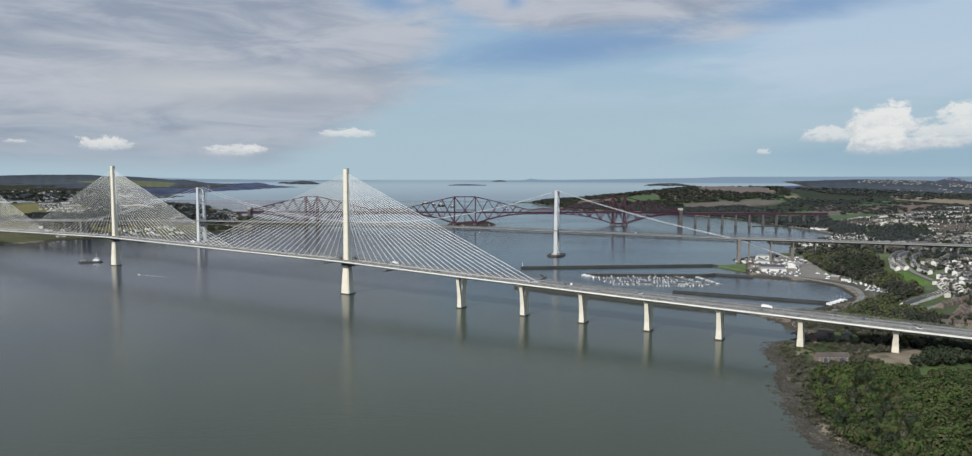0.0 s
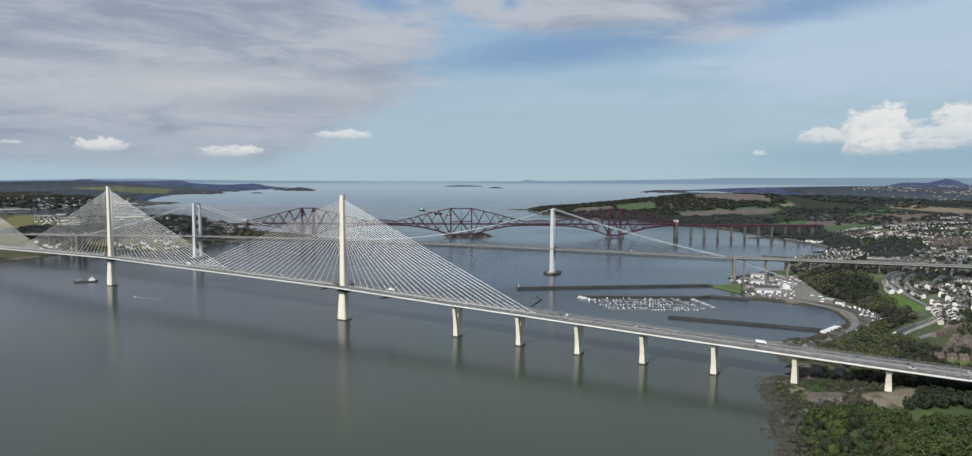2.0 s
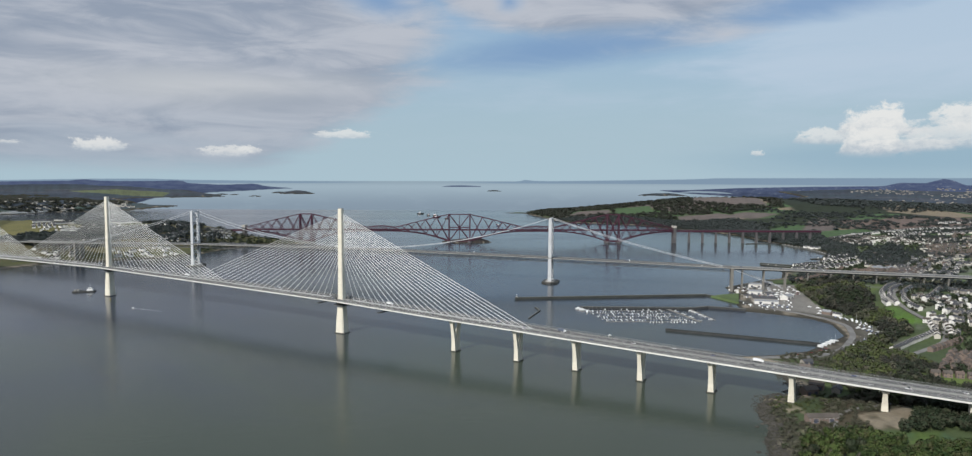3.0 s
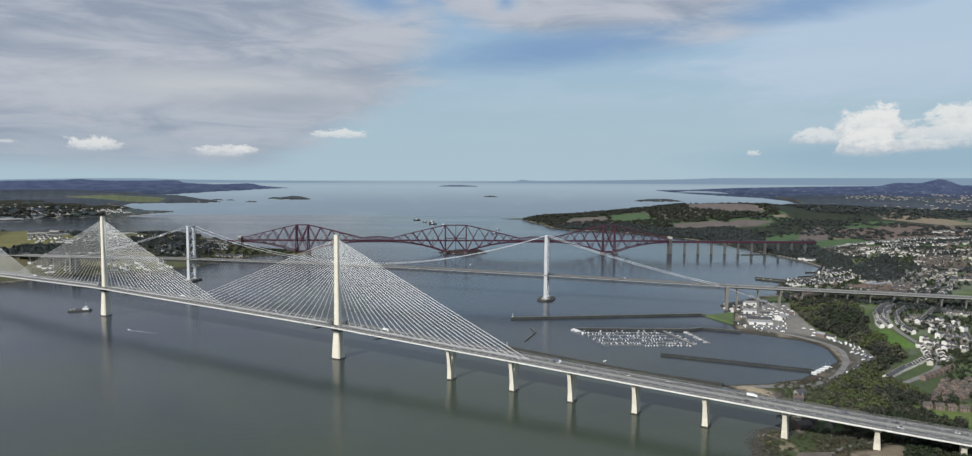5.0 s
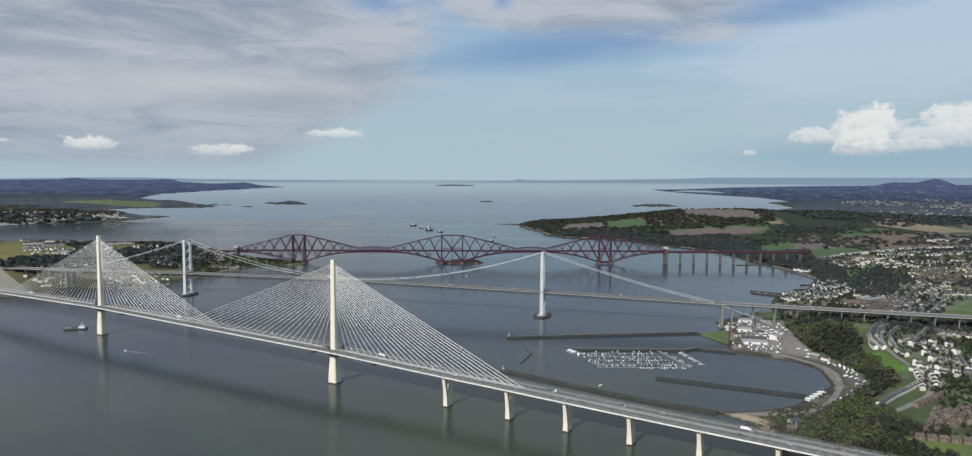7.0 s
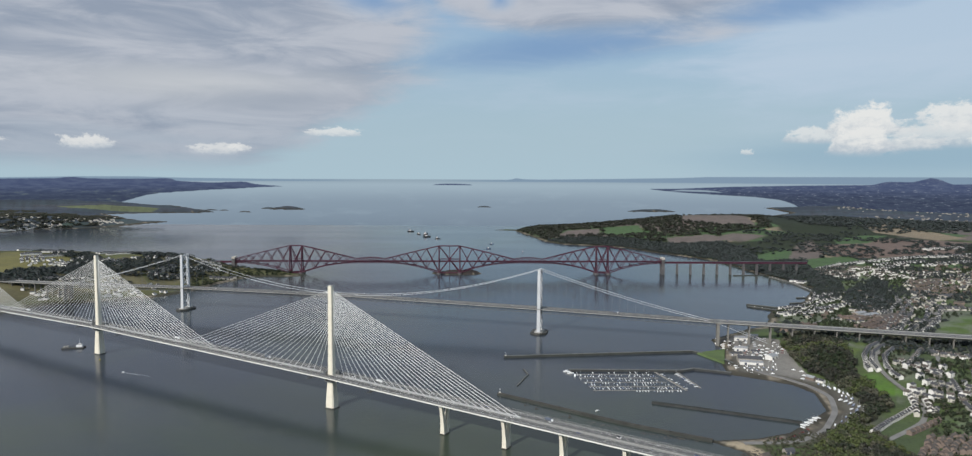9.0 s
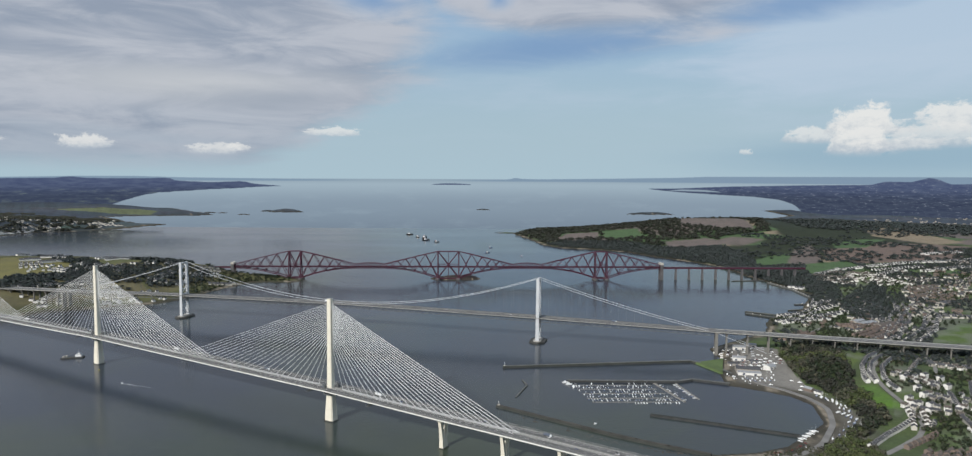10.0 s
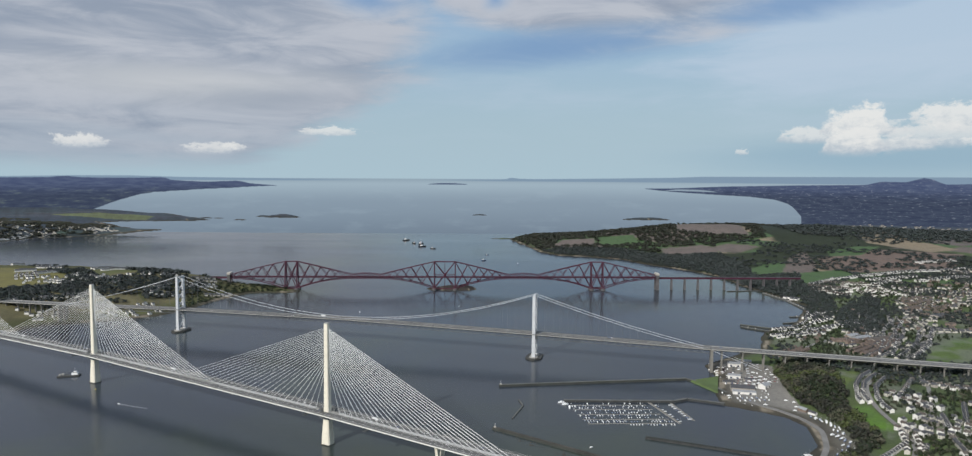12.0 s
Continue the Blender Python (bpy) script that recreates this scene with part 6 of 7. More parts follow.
shed(572, 1352, 46, 26, 7, 3, -0.25, "stone", "slate", "large grey boat shed with a shallow grey roof")
shed(566, 1328, 44, 14, 5.5, 2, -0.25, "white", "pale", "long white shed beside the grey boat shed")
shed(588, 1436, 26, 15, 7, 2.6, -0.3, "white", "pale", "white workshop near the viaduct")
shed(622, 1520, 30, 16, 7, 2.4, -0.3, "white", "pale", "white workshop with a pale sheet roof")
shed(655, 1540, 26, 14, 6, 2.4, -0.3, "cream", "pale", "pale sheet-metal workshop under the viaduct")
shed(618, 1352, 22, 16, 6.5, 3, 0.6, "white", "pale", "white marquee-like shed in the yard")
shed(607, 1405, 20, 10, 5, 2, -0.2, "stone", "slate", "low grey yard building")
shed(562, 1400, 24, 12, 5, 2, -0.2, "stone", "slate", "low grey store by the grass bank")
shed(636, 1226, 16, 9, 5, 3, 2.1, "brick", "pale", "small clubhouse with a pale roof by the quay")
shed(645, 1208, 14, 8, 4.5, 2.4, 2.1, "white", "slate", "small white office by the quay")
cottages = shed(350, 676, 32, 9, 6, 3, 0.02, "brick", "brown", "long two-storey brown brick cottage row on the shore")
for k in range(8):
    for lev in (0.9, 3.7):
        part("window", Shape().box(-14 + 4 * k, -4.55, lev, 1.3, 0.12, 1.5), M["hull_white"], cottages, "white-framed window")
        part("window", Shape().box(-14 + 4 * k, -4.62, lev + 0.15, 1.0, 0.12, 1.2), M["glass"], cottages)
shed(385, 775, 18, 11, 6.5, 3.4, 0.3, "brick", "brown", "brown brick house by the bridge pier")
shed(402, 792, 16, 10, 6, 3.2, -0.6, "brick", "brown", "brown brick house near the beach")
shed(400, 880, 13, 9, 5, 3, 0.5, "brick", "brown", "brown brick house above the beach")
shed(424, 868, 12, 8, 5, 2.8, -0.4, "brick", "red", "small brown house above the beach")
shed(438, 892, 14, 9, 5, 3, 0.2, "stone", "slate", "grey stone house above the beach")
shed(418, 776, 14, 9, 5, 3, 0.9, "stone", "slate", "grey stone house behind the pier")
shed(292, 566, 9, 6, 3.4, 2, 0.4, "white", "slate", "small white cottage on the shore path")
shed(524, 748, 12, 5, 3, 0.6, 0.1, "white", "pale", "white site cabin beside the bridge approach")


def container(x, y, a, mat, label):
    t = thing("container", label, "container", "containers in the yard", at=Matrix.Translation((x, y, ground_z(x, y))) @ Matrix.Rotation(a, 4, "Z"))
    part("box", Shape().box(0, 0, 0, 6.1, 2.44, 2.6), mat, t)
    for k in range(7):
        part("rib", Shape().box(-2.7 + 0.9 * k, -1.24, 0.15, 0.3, 0.06, 2.3), mat, t)
    part("door_bar", Shape().box(3.07, 0.3, 0.2, 0.06, 0.08, 2.2), M["steel"], t)


for i in range(16):
    cx, cy = 560 + (i % 4) * 22 + 5 * (i % 3), 1462 + (i // 4) * 15 - 9 * (i % 2)
    container(cx, cy, -0.3 + 0.2 * (i % 3), (WALLS["white"], M["red"], M["truss"], M["steel"])[i % 4], ("white", "dark red", "dark grey", "pale grey")[i % 4] + " steel shipping container in the yard")


# ---- roads ----
def lane(name, pts, width, mat, label, lift=0.7):
    """A road laid on the ground along plan points."""
    fine = []
    for (ax, ay), (cx, cy) in zip(pts, pts[1:]):
        n = max(2, int(math.hypot(cx - ax, cy - ay) / 6))
        fine += [(ax + (cx - ax) * i / n, ay + (cy - ay) * i / n) for i in range(n)]
    fine = np.array(fine + [pts[-1]], float)
    for _ in range(12):
        fine[1:-1] = (fine[:-2] + 2 * fine[1:-1] + fine[2:]) / 4
    d = np.gradient(fine, axis=0)
    d /= np.linalg.norm(d, axis=1)[:, None]
    s = Shape()
    rings = []
    edge = [fine + np.stack([-d[:, 1], d[:, 0]], 1) * o for o in (-width / 2, width / 2)]
    z = np.maximum(land_height(edge[0][:, 0], edge[0][:, 1]), land_height(edge[1][:, 0], edge[1][:, 1])) + lift
    for i in range(len(fine)):
        (x0, y0), (x1, y1) = edge[0][i], edge[1][i]
        rings.append([(x0, y0, z[i] - 1.5), (x1, y1, z[i] - 1.5), (x1, y1, z[i]), (x0, y0, z[i])])
    s.loft(rings)
    return solid(name, s, mat, label, "road", kind="structure")


lane("road", [(465, 837), (553, 903), (604, 935), (645, 962), (690, 990), (724, 1034), (742, 1098), (750, 1167), (757, 1210), (778, 1268), (818, 1316), (874, 1376), (931, 1424)], 8, M["paleroad"], "grey street winding up through the houses")
lane("road", [(392, 930), (469, 930), (530, 972), (592, 1057), (624, 1134), (616, 1192), (592, 1236), (556, 1275), (560, 1320), (590, 1380), (640, 1480)], 9, M["paleroad"], "pale quay road curving round the harbour")
lane("road", [(1000, 1560), (1100, 1700), (1180, 1830), (1300, 1980), (1500, 2150)], 9, M["paleroad"], "grey road through the town")
lane("road", [(1040, 1540), (1160, 1660), (1260, 1800), (1330, 1960)], 8, M["paleroad"], "grey side road through the town")
lane("lane", [(250, 430), (282, 492), (313, 558), (335, 610)], 3, M["asphalt"], "dark lane through the shore wood")
lane("lane", [(345, 640), (372, 690), (420, 715), (520, 735)], 4, M["paleroad"], "pale track under the bridge")
lane("lane", [(820, 960), (800, 1060), (830, 1160), (905, 1270), (960, 1380)], 7, M["paleroad"], "grey residential road on the hill")

for line in [[(929, 1513), (1066, 1638), (1198, 1814), (1309, 2023), (1409, 2284)], [(1008, 1513), (1112, 1614), (1256, 1778), (1383, 1792)], [(737, 1567), (969, 1750), (1205, 1858)]]:
    lane("road", line, 8, M["paleroad"], "grey street curving between houses and trees")
for (x, y), w, d, roof, label in zip([(1046, 1737), (1083, 1717), (1434, 1993), (1040, 1772)], (60, 70, 50, 40), (26, 24, 30, 20), ("pale", "brown", "slate", "pale"),
                                     ("long pale-roofed hall in the town", "long brown-roofed terrace block in the town", "grey-roofed works shed in the town", "pale flat-roofed hall in the town")):
    shed(x, y, w, d, 7, 2.6, 0.5, "stone", roof, label)


def jetty(pts, w, h, mat, label):
    """A narrow stone jetty that stands in the water, with a capping and bollards."""
    t = thing("jetty", label, "jetty")
    for (ax, ay), (cx, cy) in zip(pts, pts[1:]):
        ln, a = math.hypot(cx - ax, cy - ay), math.atan2(cy - ay, cx - ax)
        nx, ny = -math.sin(a) * w / 2, math.cos(a) * w / 2
        part("jetty_wall", Shape().loft([[(px - nx, py - ny, -4), (px + nx, py + ny, -4), (px + nx, py + ny, h), (px - nx, py - ny, h)] for px, py in ((ax, ay), (cx, cy))]), mat, t)
        part("capping", Shape().loft([[(px - nx * 0.8, py - ny * 0.8, h), (px + nx * 0.8, py + ny * 0.8, h), (px + nx * 0.8, py + ny * 0.8, h + 0.4), (px - nx * 0.8, py - ny * 0.8, h + 0.4)] for px, py in ((ax, ay), (cx, cy))]), M["cap"], t)
        for i in range(1, int(ln / 22)):
            k = i * 22 / ln
            part("bollard", Shape().box(ax + (cx - ax) * k - nx * 0.7, ay + (cy - ay) * k - ny * 0.7, h + 0.4, 2.0, 2.0, 2.6), M["palestone"], t)


jetty([(807, 1938), (869, 1876), (955, 1853)], 11, 3.2, M["weed"], "dark stone pier with pale bollards at the old town")
jetty([(1018, 2076), (1078, 2086), (1070, 1988)], 8, 2.6, M["weed"], "short dark stone jetty sheltering the old harbour")
jetty([(1121, 2504), (1140, 2354), (1124, 2168)], 9, 3.6, M["cap"], "grey stone sea wall along the old town shore")


# ---- boats ----
M["hull"] = material("white_gelcoat", (0.78, 0.79, 0.79), 0.3, var=0.06, bump=0.0)
M["hullblue"] = material("blue_gelcoat", (0.05, 0.09, 0.20), 0.3, var=0.1, bump=0.0)
M["hullred"] = material("red_hull_paint", (0.25, 0.04, 0.03), 0.5, var=0.2)
M["mast"] = material("aluminium_mast", (0.62, 0.63, 0.64), 0.4, 0.6, var=0.1, bump=0.0)
M["tarp"] = material("boat_cover_cloth", (0.12, 0.16, 0.22), 0.9, var=0.3)
M["black"] = material("black_rubber", (0.02, 0.02, 0.02), 0.8, var=0.2)


def hull(L, B, H):
    s = Shape()
    rings = []
    for k, w in ((-0.5, 0.62), (-0.25, 0.92), (0.05, 1.0), (0.3, 0.72), (0.45, 0.28), (0.5, 0.03)):
        x, b = k * L, B / 2 * w
        lift = 0.15 * H * max(0, k * 2) ** 2
        rings.append([(x, -b, H * 0.62 + lift), (x, -b * 0.75, -H * 0.15), (x, 0, -H * 0.38), (x, b * 0.75, -H * 0.15), (x, b, H * 0.62 + lift)])
    return s.loft(rings)


def sail_boat(mat, L, label, group):
    t = thing("sailing_boat", label, "boat", group)
    part("hull", hull(L, L * 0.32, L * 0.16), mat, t)
    part("cabin", Shape().loft([[(-L * 0.18, -L * 0.09, z), (L * 0.2, -L * 0.06, z), (L * 0.2, L * 0.06, z), (-L * 0.18, L * 0.09, z)] for z in (L * 0.09, L * 0.15)]), M["hull"], t)
    part("mast", Shape().beam((L * 0.06, 0, L * 0.1), (L * 0.06, 0, L * 1.25), 0.11, n=4), M["mast"], t)
    part("boom", Shape().beam((L * 0.06, 0, L * 0.22), (-L * 0.33, 0, L * 0.22), 0.22, n=5), M["tarp"], t, "boom with a furled sail cover")
    return t


def motor_boat(mat, L, label, group):
    t = thing("motor_boat", label, "boat", group)
    part("hull", hull(L, L * 0.36, L * 0.2), mat, t)
    part("cabin", Shape().loft([[(-L * 0.2, -L * 0.12, z), (L * k, -L * 0.10, z), (L * k, L * 0.10, z), (-L * 0.2, L * 0.12, z)] for z, k in ((L * 0.12, 0.22), (L * 0.27, 0.10))]), M["hull"], t)
    part("windscreen", Shape().loft([[(L * 0.17, -L * 0.09, L * 0.19), (L * 0.14, -L * 0.085, L * 0.25), (L * 0.14, L * 0.085, L * 0.25), (L * 0.17, L * 0.09, L * 0.19)], [(L * 0.20, -L * 0.09, L * 0.19), (L * 0.17, -L * 0.085, L * 0.25), (L * 0.17, L * 0.085, L * 0.25), (L * 0.20, L * 0.09, L * 0.19)]]), M["glass"], t)
    return t


AFLOAT, ASHORE = "boats moored in the marina", "boats laid up on the quay"
fleet = [sail_boat(M["hull"], 10.5, "white sailing boat moored at a pontoon", AFLOAT), sail_boat(M["hull"], 8.5, "small white sailing boat moored at a pontoon", AFLOAT),
         motor_boat(M["hull"], 9.5, "white motor boat moored at a pontoon", AFLOAT), sail_boat(M["hullblue"], 10, "blue-hulled sailing boat moored at a pontoon", AFLOAT)]
laid = [sail_boat(M["hull"], 10, "white sailing boat laid up on the quay", ASHORE), motor_boat(M["hull"], 9, "white motor boat laid up on the quay", ASHORE),
        sail_boat(M["hullblue"], 9.5, "blue-hulled sailing boat laid up on the quay", ASHORE)]
moored = set()


def put(ob, m):
    if ob.name in moored:
        return copy_thing(ob, m)
    moored.add(ob.name)
    ob.matrix_basis = m
    return ob


def spot(x, y, z, a, k=1.0):
    return Matrix.Translation((x, y, z)) @ Matrix.Rotation(a, 4, "Z") @ Matrix.Diagonal((k, k, k, 1))


M["plank"] = material("weathered_pontoon_boards", (0.20, 0.19, 0.17), 0.9, var=0.25)


def pontoon(a, c, width, label="grey boarded pontoon floating in the marina"):
    t = thing("pontoon", label, "pontoon", "pontoons of the marina")
    d = Vector((c[0] - a[0], c[1] - a[1], 0))
    mid, ang = ((a[0] + c[0]) / 2, (a[1] + c[1]) / 2), math.atan2(d.y, d.x)
    part("float", Shape().box(*mid, -0.4, d.length, width, 0.7, ang), M["concrete"], t)
    part("decking", Shape().box(*mid, 0.304, d.length, width * 0.94, 0.12, ang), M["plank"], t)
    for k in range(int(d.length // 28) + 1):
        p = Vector((*a, 0)) + d.normalized() * min(d.length, 28 * k + 2)
        part("pile", Shape().beam((p.x, p.y, -3), (p.x, p.y, 4.2), 0.45, n=6), M["timber"], t)
    return t


for y, x0, x1 in ((1274, 205, 352), (1250, 207, 358), (1224, 212, 366), (1198, 216, 374), (1177, 222, 380)):
    pontoon((x0, y), (x1, y), 2.0)
    n = int((x1 - x0) / 5.2)
    for i in range(n):
        for side in (-1, 1):
            if y == 1177 and side == -1 and i < n * 0.45:
                continue
            if random.random() < (0.54 if y > 1180 else 0.66) and not (y == 1274 and side == 1 and i % 2):
                put(random.choice(fleet), spot(x0 + 3 + i * 5.2, y + side * 7.4, 0.5, side * math.pi / 2 + (math.pi if random.random() < 0.3 else 0), random.uniform(0.58, 0.86)))
pontoon((362, 1288), (388, 1176), 5.5, "wide pale main pontoon of the marina")
pontoon((404, 1286), (418, 1190), 3.5)
for i in range(12):
    if i < 9:
        put(fleet[i % 4], spot(399 + i * 1.6, 1272 - i * 9.5, 0.5, math.pi - 0.1, 0.85))
    if i % 3:
        put(fleet[(i + 1) % 4], spot(369 + i * 2.0, 1280 - i * 8.6, 0.5, 0.25, 0.75))
for x, y, a in ((196, 1278, 0.1), (202, 1262, 1.4), (190, 1289, 0.0)):
    put(fleet[2], spot(x, y, 0.6, a, 1.9))
put(fleet[2], spot(209, 1071, 0.5, 0.5, 1.0))
# laid up round the harbour
ring_pts = [(628, 1108), (630, 1088), (622, 1064), (608, 1044), (592, 1026), (574, 1008), (556, 994), (640, 1128), (646, 1150), (642, 1172), (634, 1194)]
for i, (x, y) in enumerate(ring_pts):
    for j in range(5):
        xx, yy = x + 6.5 * (j % 2) + 3.5 * (j // 2) + random.uniform(-1, 1), y - 4.5 * j + random.uniform(-1, 1)
        put(random.choice(laid), spot(xx, yy, ground_z(xx, yy) + 1.7, 0.5 + 0.1 * i + random.uniform(-0.2, 0.2), random.uniform(0.8, 1.1)))
for i in range(9):
    xx, yy = 505 + i * 5.5, 990 + i * 5.0 + (i % 2) * 5
    put(laid[i % 2], spot(xx, yy, ground_z(xx, yy) + 1.7, 2.2, 0.95))
for i in range(14):
    xx, yy = 540 + (i % 7) * 9.5, 1283 + (i // 7) * 14
    put(laid[i % 3], spot(xx, yy, ground_z(xx, yy) + 1.7, 1.2 + 0.3 * (i % 3), 0.9))
for i in range(12):
    xx, yy = 605 + (i % 4) * 11, 1374 + (i // 4) * 22
    put(laid[i % 2], spot(xx, yy, ground_z(xx, yy) + 1.7, -0.3, 0.95))


# ---- vehicles ----
def car(col, label, L=4.5, H=1.5, kind="car"):
    t = thing(kind, label, kind, "vehicles on the roads")
    m = material("car_paint", col, 0.35, var=0.05, bump=0.0, spec=0.6)
    part("body", Shape().loft([[(x, y, z) for x, y in ((-L / 2 * k, -0.9 * k), (L / 2 * k, -0.9 * k), (L / 2 * k, 0.9 * k), (-L / 2 * k, 0.9 * k))] for z, k in ((0.3, 0.97), (0.65, 1.0), (0.95, 0.96))]), m, t)
    part("cabin", Shape().loft([[(-L * 0.36 * a, -0.8 * a, 0.95), (L * 0.2 * a, -0.8 * a, 0.95), (L * 0.2 * a, 0.8 * a, 0.95), (-L * 0.36 * a, 0.8 * a, 0.95)] if z == 0 else
                               [(-L * 0.28, -0.65, H), (L * 0.08, -0.65, H), (L * 0.08, 0.65, H), (-L * 0.28, 0.65, H)] for z, a in ((0, 1), (1, 1))]), M["glass"], t, "dark glazed cabin")
    for sx in (-0.3, 0.31):
        for sy in (-0.85, 0.85):
            part("wheel", Shape().beam((sx * L, sy - 0.1, 0.32), (sx * L, sy + 0.1, 0.32), 0.62, n=8), M["black"], t)
    return t


def lorry(col, label, L=12.0):
    t = thing("lorry", label, "lorry", "vehicles on the roads")
    m = material("lorry_paint", col, 0.5, var=0.08, bump=0.0)
    part("box_body", Shape().box(-1.2, 0, 1.1, L - 3.0, 2.5, 2.7), m, t)
    part("cab", Shape().loft([[(x, y, z) for x, y in ((L / 2 - 2.4, -1.2), (L / 2 - k, -1.2), (L / 2 - k, 1.2), (L / 2 - 2.4, 1.2))] for z, k in ((0.5, 0.0), (1.8, 0.1), (3.0, 0.5))]), M["hull"], t)
    for x in (-0.38, -0.3, 0.36):
        for sy in (-1.1, 1.1):
            part("wheel", Shape().beam((x * L, sy - 0.15, 0.5), (x * L, sy + 0.15, 0.5), 1.0, n=8), M["black"], t)
    return t


cars = [car((0.75, 0.75, 0.75), "white car driving on the bridge road"), car((0.03, 0.03, 0.035), "black car driving on the bridge road"), car((0.30, 0.31, 0.33), "silver-grey car driving on the bridge road"),
        car((0.05, 0.08, 0.2), "dark blue car driving on the bridge road"), car((0.78, 0.78, 0.78), "white van driving on the bridge road", 5.6, 2.3, "van")]
parked = [car((0.7, 0.7, 0.7), "white car parked by the harbour"), car((0.05, 0.05, 0.06), "black car parked by the harbour"), car((0.28, 0.03, 0.03), "red car parked by the harbour")]
lorries = [lorry((0.75, 0.76, 0.76), "white box lorry on the bridge road"), lorry((0.10, 0.12, 0.16), "dark lorry on the bridge road")]
for line, spots, half in ((NEWBR, [-1100 + 29.7 * i + 9 * ((i * 7) % 5) for i in range(66)], (5.6, 9.2, 12.8)), (OLDBR, [-900 + 83 * i for i in range(20)], (4.0, 8.0, 8.0))):
    for i, s in enumerate(spots):
        side = 1 if (i * 5) % 3 else -1
        n = side * half[(i * 11) % 3]
        ob = lorries[i % 2] if i % 9 == 4 else cars[(i * 3) % 5]
        slope = math.atan2(line.deck(s + 2) - line.deck(s - 2), 4)
        at = Matrix.Translation(line.at(s, n, line.deck(s) + 0.08)) @ Matrix.Rotation(line.turn + (0 if side > 0 else math.pi), 4, "Z") @ Matrix.Rotation(-slope * side, 4, "Y")
        put(ob, at)


for i in range(60):
    if i < 40:
        x, y = 572 + (i % 11) * 9.0 + 3 * ((i * 7) % 3), 1372 + (i // 11) * 17 + 2 * (i % 3)
    else:
        k = (i - 40) / 20
        x, y = 440 + 70 * k + 3 * (i % 2), 938 + 40 * k * k + 4 * (i % 3)
    put(parked[i % 3], spot(x, y, ground_z(x, y) + 0.25, -0.3 + 1.57 * (i % 2) + 0.2 * (i % 3)))


yx, yy = scatter(YARD, 9.0, 151, 0.45)
yz, busy = land_height(yx, yy), rough(yx, yy, 30, 152, 2)
for i, (x, y, z) in enumerate(zip(yx, yy, yz)):
    if busy[i] > 0.47 and i % 3 == 0:
        a = -0.3 + 1.57 * (int(x / 22) % 2) + random.uniform(-0.15, 0.15)
        put(laid[i % 2] if i % 2 else parked[i % 3], spot(x, y, z + (1.5 if i % 2 else 0.25), a, 0.8 if i % 2 else 1.0))


# ---- vessels ----
def vessel(L, x, y, a, label, mat, crane=False, name="tug"):
    t = thing(name, label, "ship", at=Matrix.Translation((x, y, 0.6)) @ Matrix.Rotation(a, 4, "Z"))
    B = L * 0.3
    part("hull", hull(L, B, L * 0.16), mat, t)
    house_ = part("deckhouse", Shape().box(-L * 0.12, 0, L * 0.09, L * 0.26, B * 0.62, L * 0.09).box(-L * 0.08, 0, L * 0.18, L * 0.15, B * 0.5, L * 0.07), M["hull"], t, "white deckhouse")
    part("bridge_windows", Shape().box(-L * 0.08, 0, L * 0.2, L * 0.156, B * 0.52, L * 0.025), M["glass"], house_)
    part("mast", Shape().beam((-L * 0.08, 0, L * 0.25), (-L * 0.08, 0, L * 0.45), 0.5, n=5), M["mast"], t)
    part("funnel", Shape().beam((-L * 0.22, 0, L * 0.1), (-L * 0.23, 0, L * 0.27), L * 0.05, n=8), M["hullred"], t)
    part("rubbing_strake", Shape().box(-L * 0.05, 0, L * 0.075, L * 0.82, B * 1.0, 0.5), M["black"], t)
    if crane:
        part("crane_post", Shape().beam((L * 0.2, 0, L * 0.08), (L * 0.2, 0, L * 0.28), 0.9, n=6), M["truss"], t)
        part("crane_jib", Shape().beam((L * 0.2, 0, L * 0.27), (L * 0.42, L * 0.05, L * 0.4), 0.6), M["truss"], t)
    return t


for L, x, y, a, crane in ((46, -393, 4480, 0.3, False), (38, -328, 4290, 2.2, True), (60, -279, 4250, 1.2, True), (48, -262, 4100, 0.5, False), (34, -192, 3989, -0.4, False)):
    vessel(L, x, y, a, "dark work vessel with a white deckhouse at anchor", M["black"], crane)
for L, x, y, a in ((26, 93, 3453, 0.4), (22, 116, 3692, -0.3), (14, 257, 3314, 1.2)):
    vessel(L, x, y, a, "small white-topped harbour tug on open water", M["hullblue"])


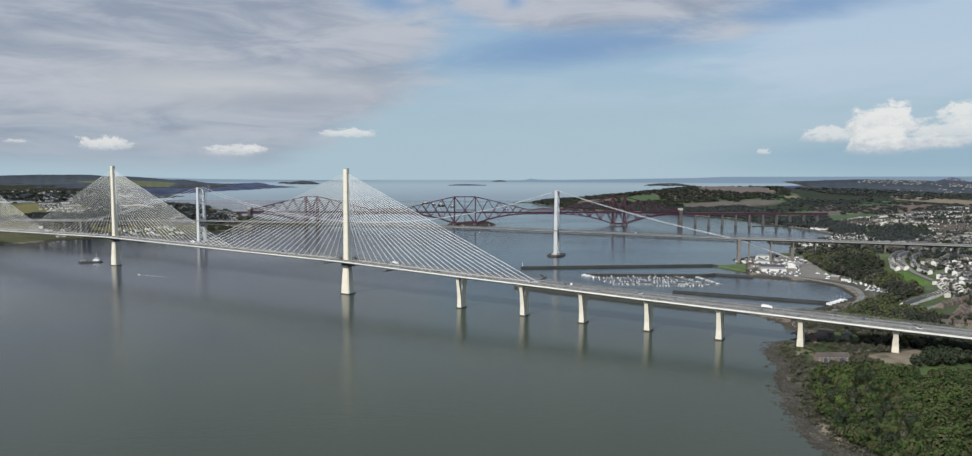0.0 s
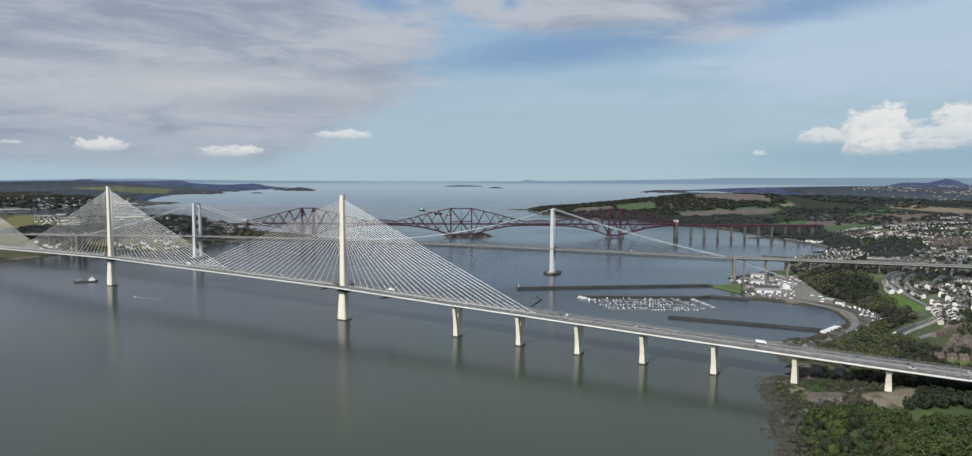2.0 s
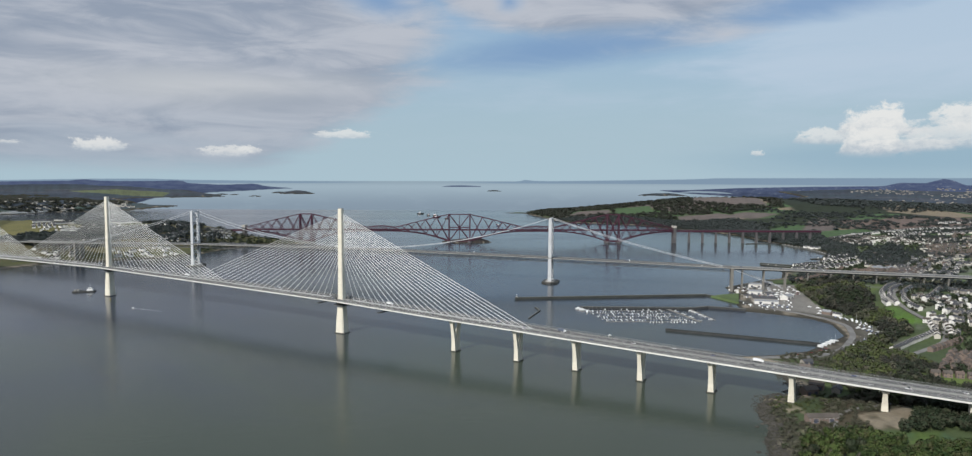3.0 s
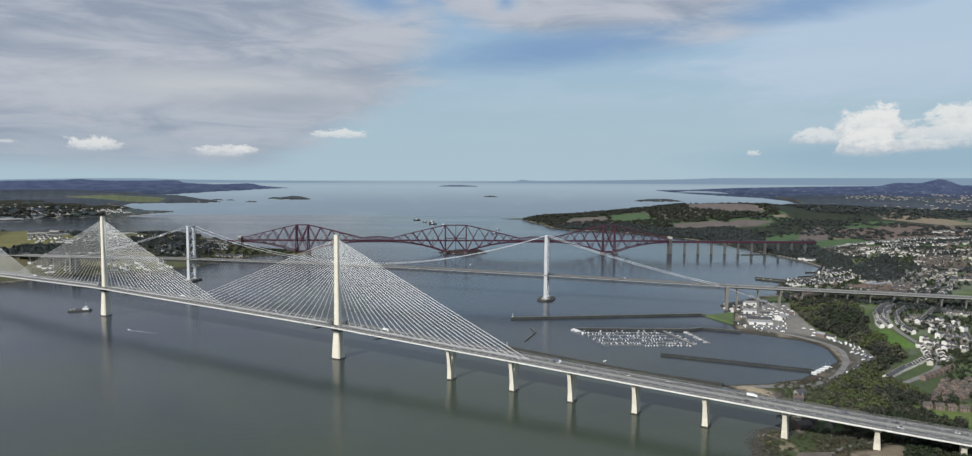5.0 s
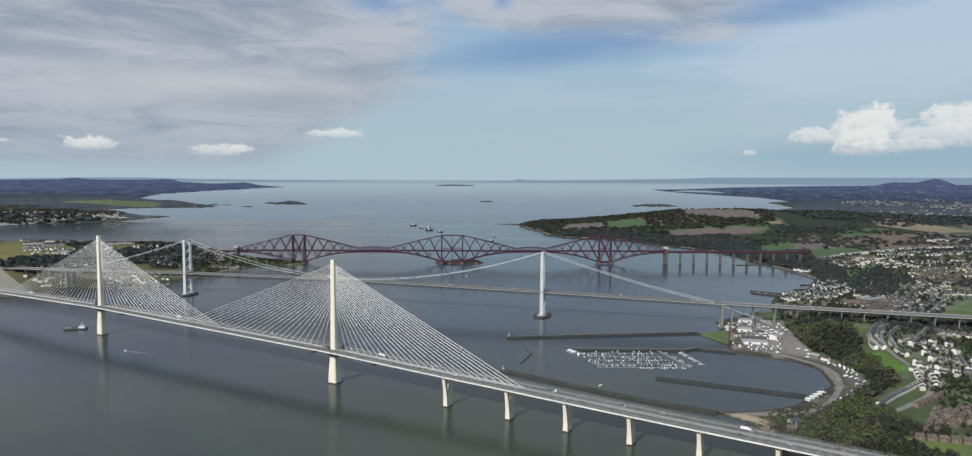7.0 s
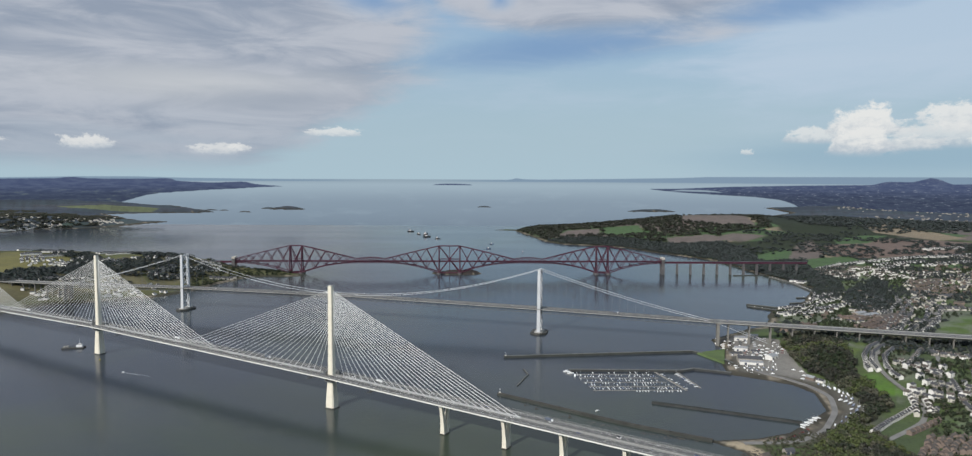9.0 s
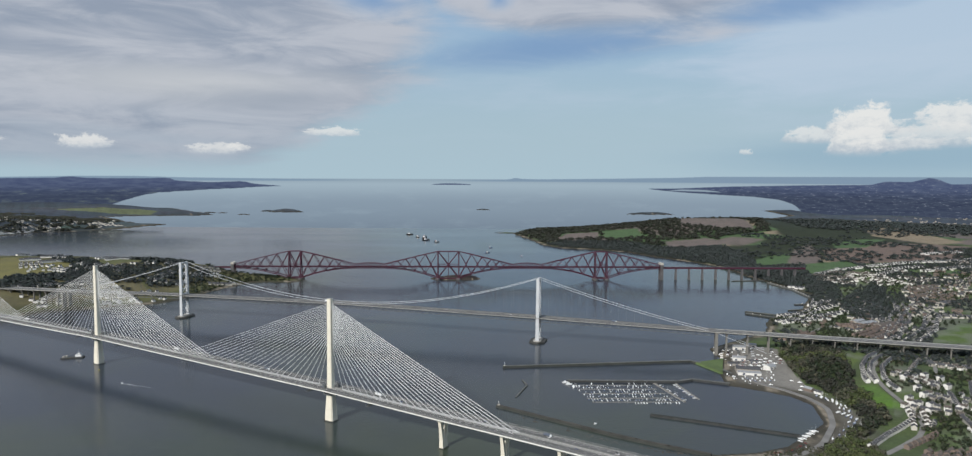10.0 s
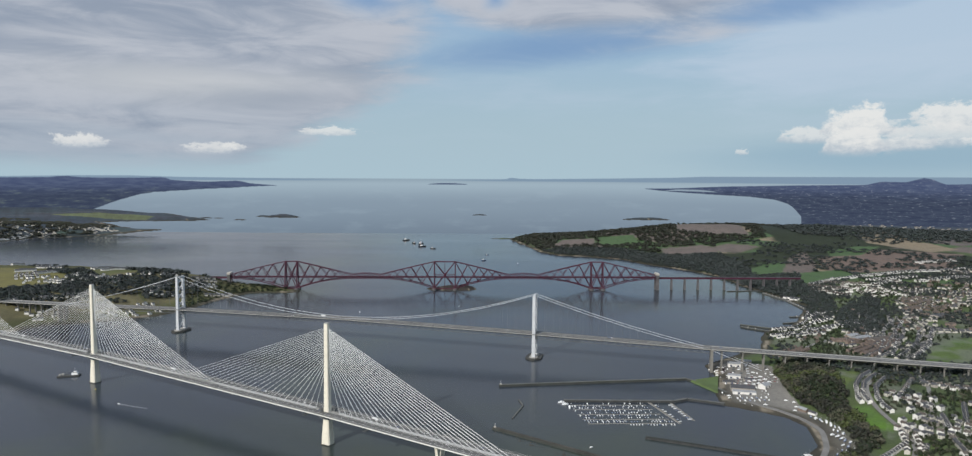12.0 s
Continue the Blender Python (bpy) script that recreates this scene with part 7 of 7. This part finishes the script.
def barge():
    t = thing("work_barge", "grey flat work barge with a white cabin near the bridge tower", "barge", at=Matrix.Translation((-858, 1473, 0)) @ Matrix.Rotation(0.25, 4, "Z") @ Matrix.Diagonal((1.3, 1.3, 1.3, 1)))
    part("hull", Shape().loft([[(x * k, y, z) for x, y in ((-17, -6), (17, -6), (17, 6), (-17, 6))] for z, k in ((-1.2, 0.92), (1.9, 1.0))]), M["dark"], t)
    part("deck_plates", Shape().box(0, 0, 1.904, 32.5, 11, 0.15), M["truss"], t)
    cab = part("cabin", Shape().box(9, 0, 2.05, 9, 6, 3).box(9.5, 0, 5.05, 5, 4.5, 2.4), M["hull"], t, "white cabin")
    part("cabin_windows", Shape().box(9.5, 0, 5.9, 5.1, 4.6, 0.9), M["glass"], cab)
    part("mast", Shape().beam((9, 0, 7.4), (9, 0, 14), 0.4, n=5), M["mast"], t)
    part("deck_crane", Shape().beam((-4, 0, 2), (-4, 0, 6), 1.0, n=6).beam((-4, 0, 6), (3, 1, 8), 0.6), M["truss"], t)
    for x in (-13, -9):
        part("cargo_box", Shape().box(x, 0.5 * (x + 11), 2.05, 3, 5, 2.2), M["concrete"], t)
    return t


barge()
put(fleet[2], spot(-660, 1290, 0.4, math.pi - 0.35, 0.9))
foam = material("wake_foam", (0.55, 0.57, 0.57), 0.8, var=0.3, scale=0.6)
wk = Shape()
for i in range(26):
    k = i / 26
    x, y = -655 + 62 * k, 1288.5 - 25 * k
    wk.box(x, y, 0.02, 2.2 * (1 - k * 0.6) + random.random(), 1.4 * (1 - 0.7 * k) * random.uniform(0.5, 1), 0.06, -0.38 + random.uniform(-0.2, 0.2))
solid("boat_wake", wk, foam, "thin white foam wake behind the motor boat", "wake", kind="stuff")


def buoy(x, y, col, r=1.3):
    t = thing("buoy", "small channel buoy floating on the water", "buoy", "channel buoys", at=Matrix.Translation((x, y, 0)))
    m = material("buoy_paint", col, 0.5, var=0.1)
    part("float", Shape().beam((0, 0, -0.6), (0, 0, 0.7), r * 2, n=10), m, t)
    part("cage", Shape().beam((0, 0, 0.7), (0, 0, 3.4), 0.7, n=4), m, t)
    part("lamp", Shape().beam((0, 0, 3.4), (0, 0, 4.0), 0.4, n=6), M["hull"], t)


for x, y, col in ((-751, 1379, (0.5, 0.4, 0.05)), (-335, 2150, (0.6, 0.6, 0.58)), (420, 3050, (0.4, 0.05, 0.03)), (-20, 2250, (0.6, 0.6, 0.58))):
    buoy(x, y, col)

# ---- shore rocks ----
rocks = Shape()
g = random.Random(5)
places = []
for i in range(2300):
    k = g.random()
    if i < 2000:
        pts = SOUTH[2:12]
        j = int(k * 9)
        f = k * 9 - j
        places.append((pts[j][0] + (pts[j + 1][0] - pts[j][0]) * f + g.gauss(5, 7), pts[j][1] + (pts[j + 1][1] - pts[j][1]) * f + g.gauss(0, 5)))
    else:
        places.append((53 + 300 * k + g.gauss(0, 5), 1155 - 210 * k - 40 * math.sin(k * 3.1) + g.gauss(0, 4)))
beds = land_height(*np.array(places).T)
for i, ((x, y), bed) in enumerate(zip(places, beds)):
    if bed < -0.8 and i < 2000:
        continue
    r = g.uniform(0.5, 2.0) * (1.9 if i % 9 == 0 else 1.0)
    z = max(-0.3, bed) - r * 0.25
    a = g.uniform(0, 6.28)
    ring = lambda s, h: [(x + r * s * g.uniform(0.7, 1.2) * math.cos(a + q * 1.2566), y + r * s * g.uniform(0.7, 1.2) * math.sin(a + q * 1.2566), z + h * r) for q in range(5)]
    rocks.loft([ring(1.1, -0.4), ring(1.0, 0.25), ring(0.5, 0.6)])
solid("shore_rocks", rocks, M["rock"], "dark weedy boulders strewn along the waterline", "rocks", kind="stuff")
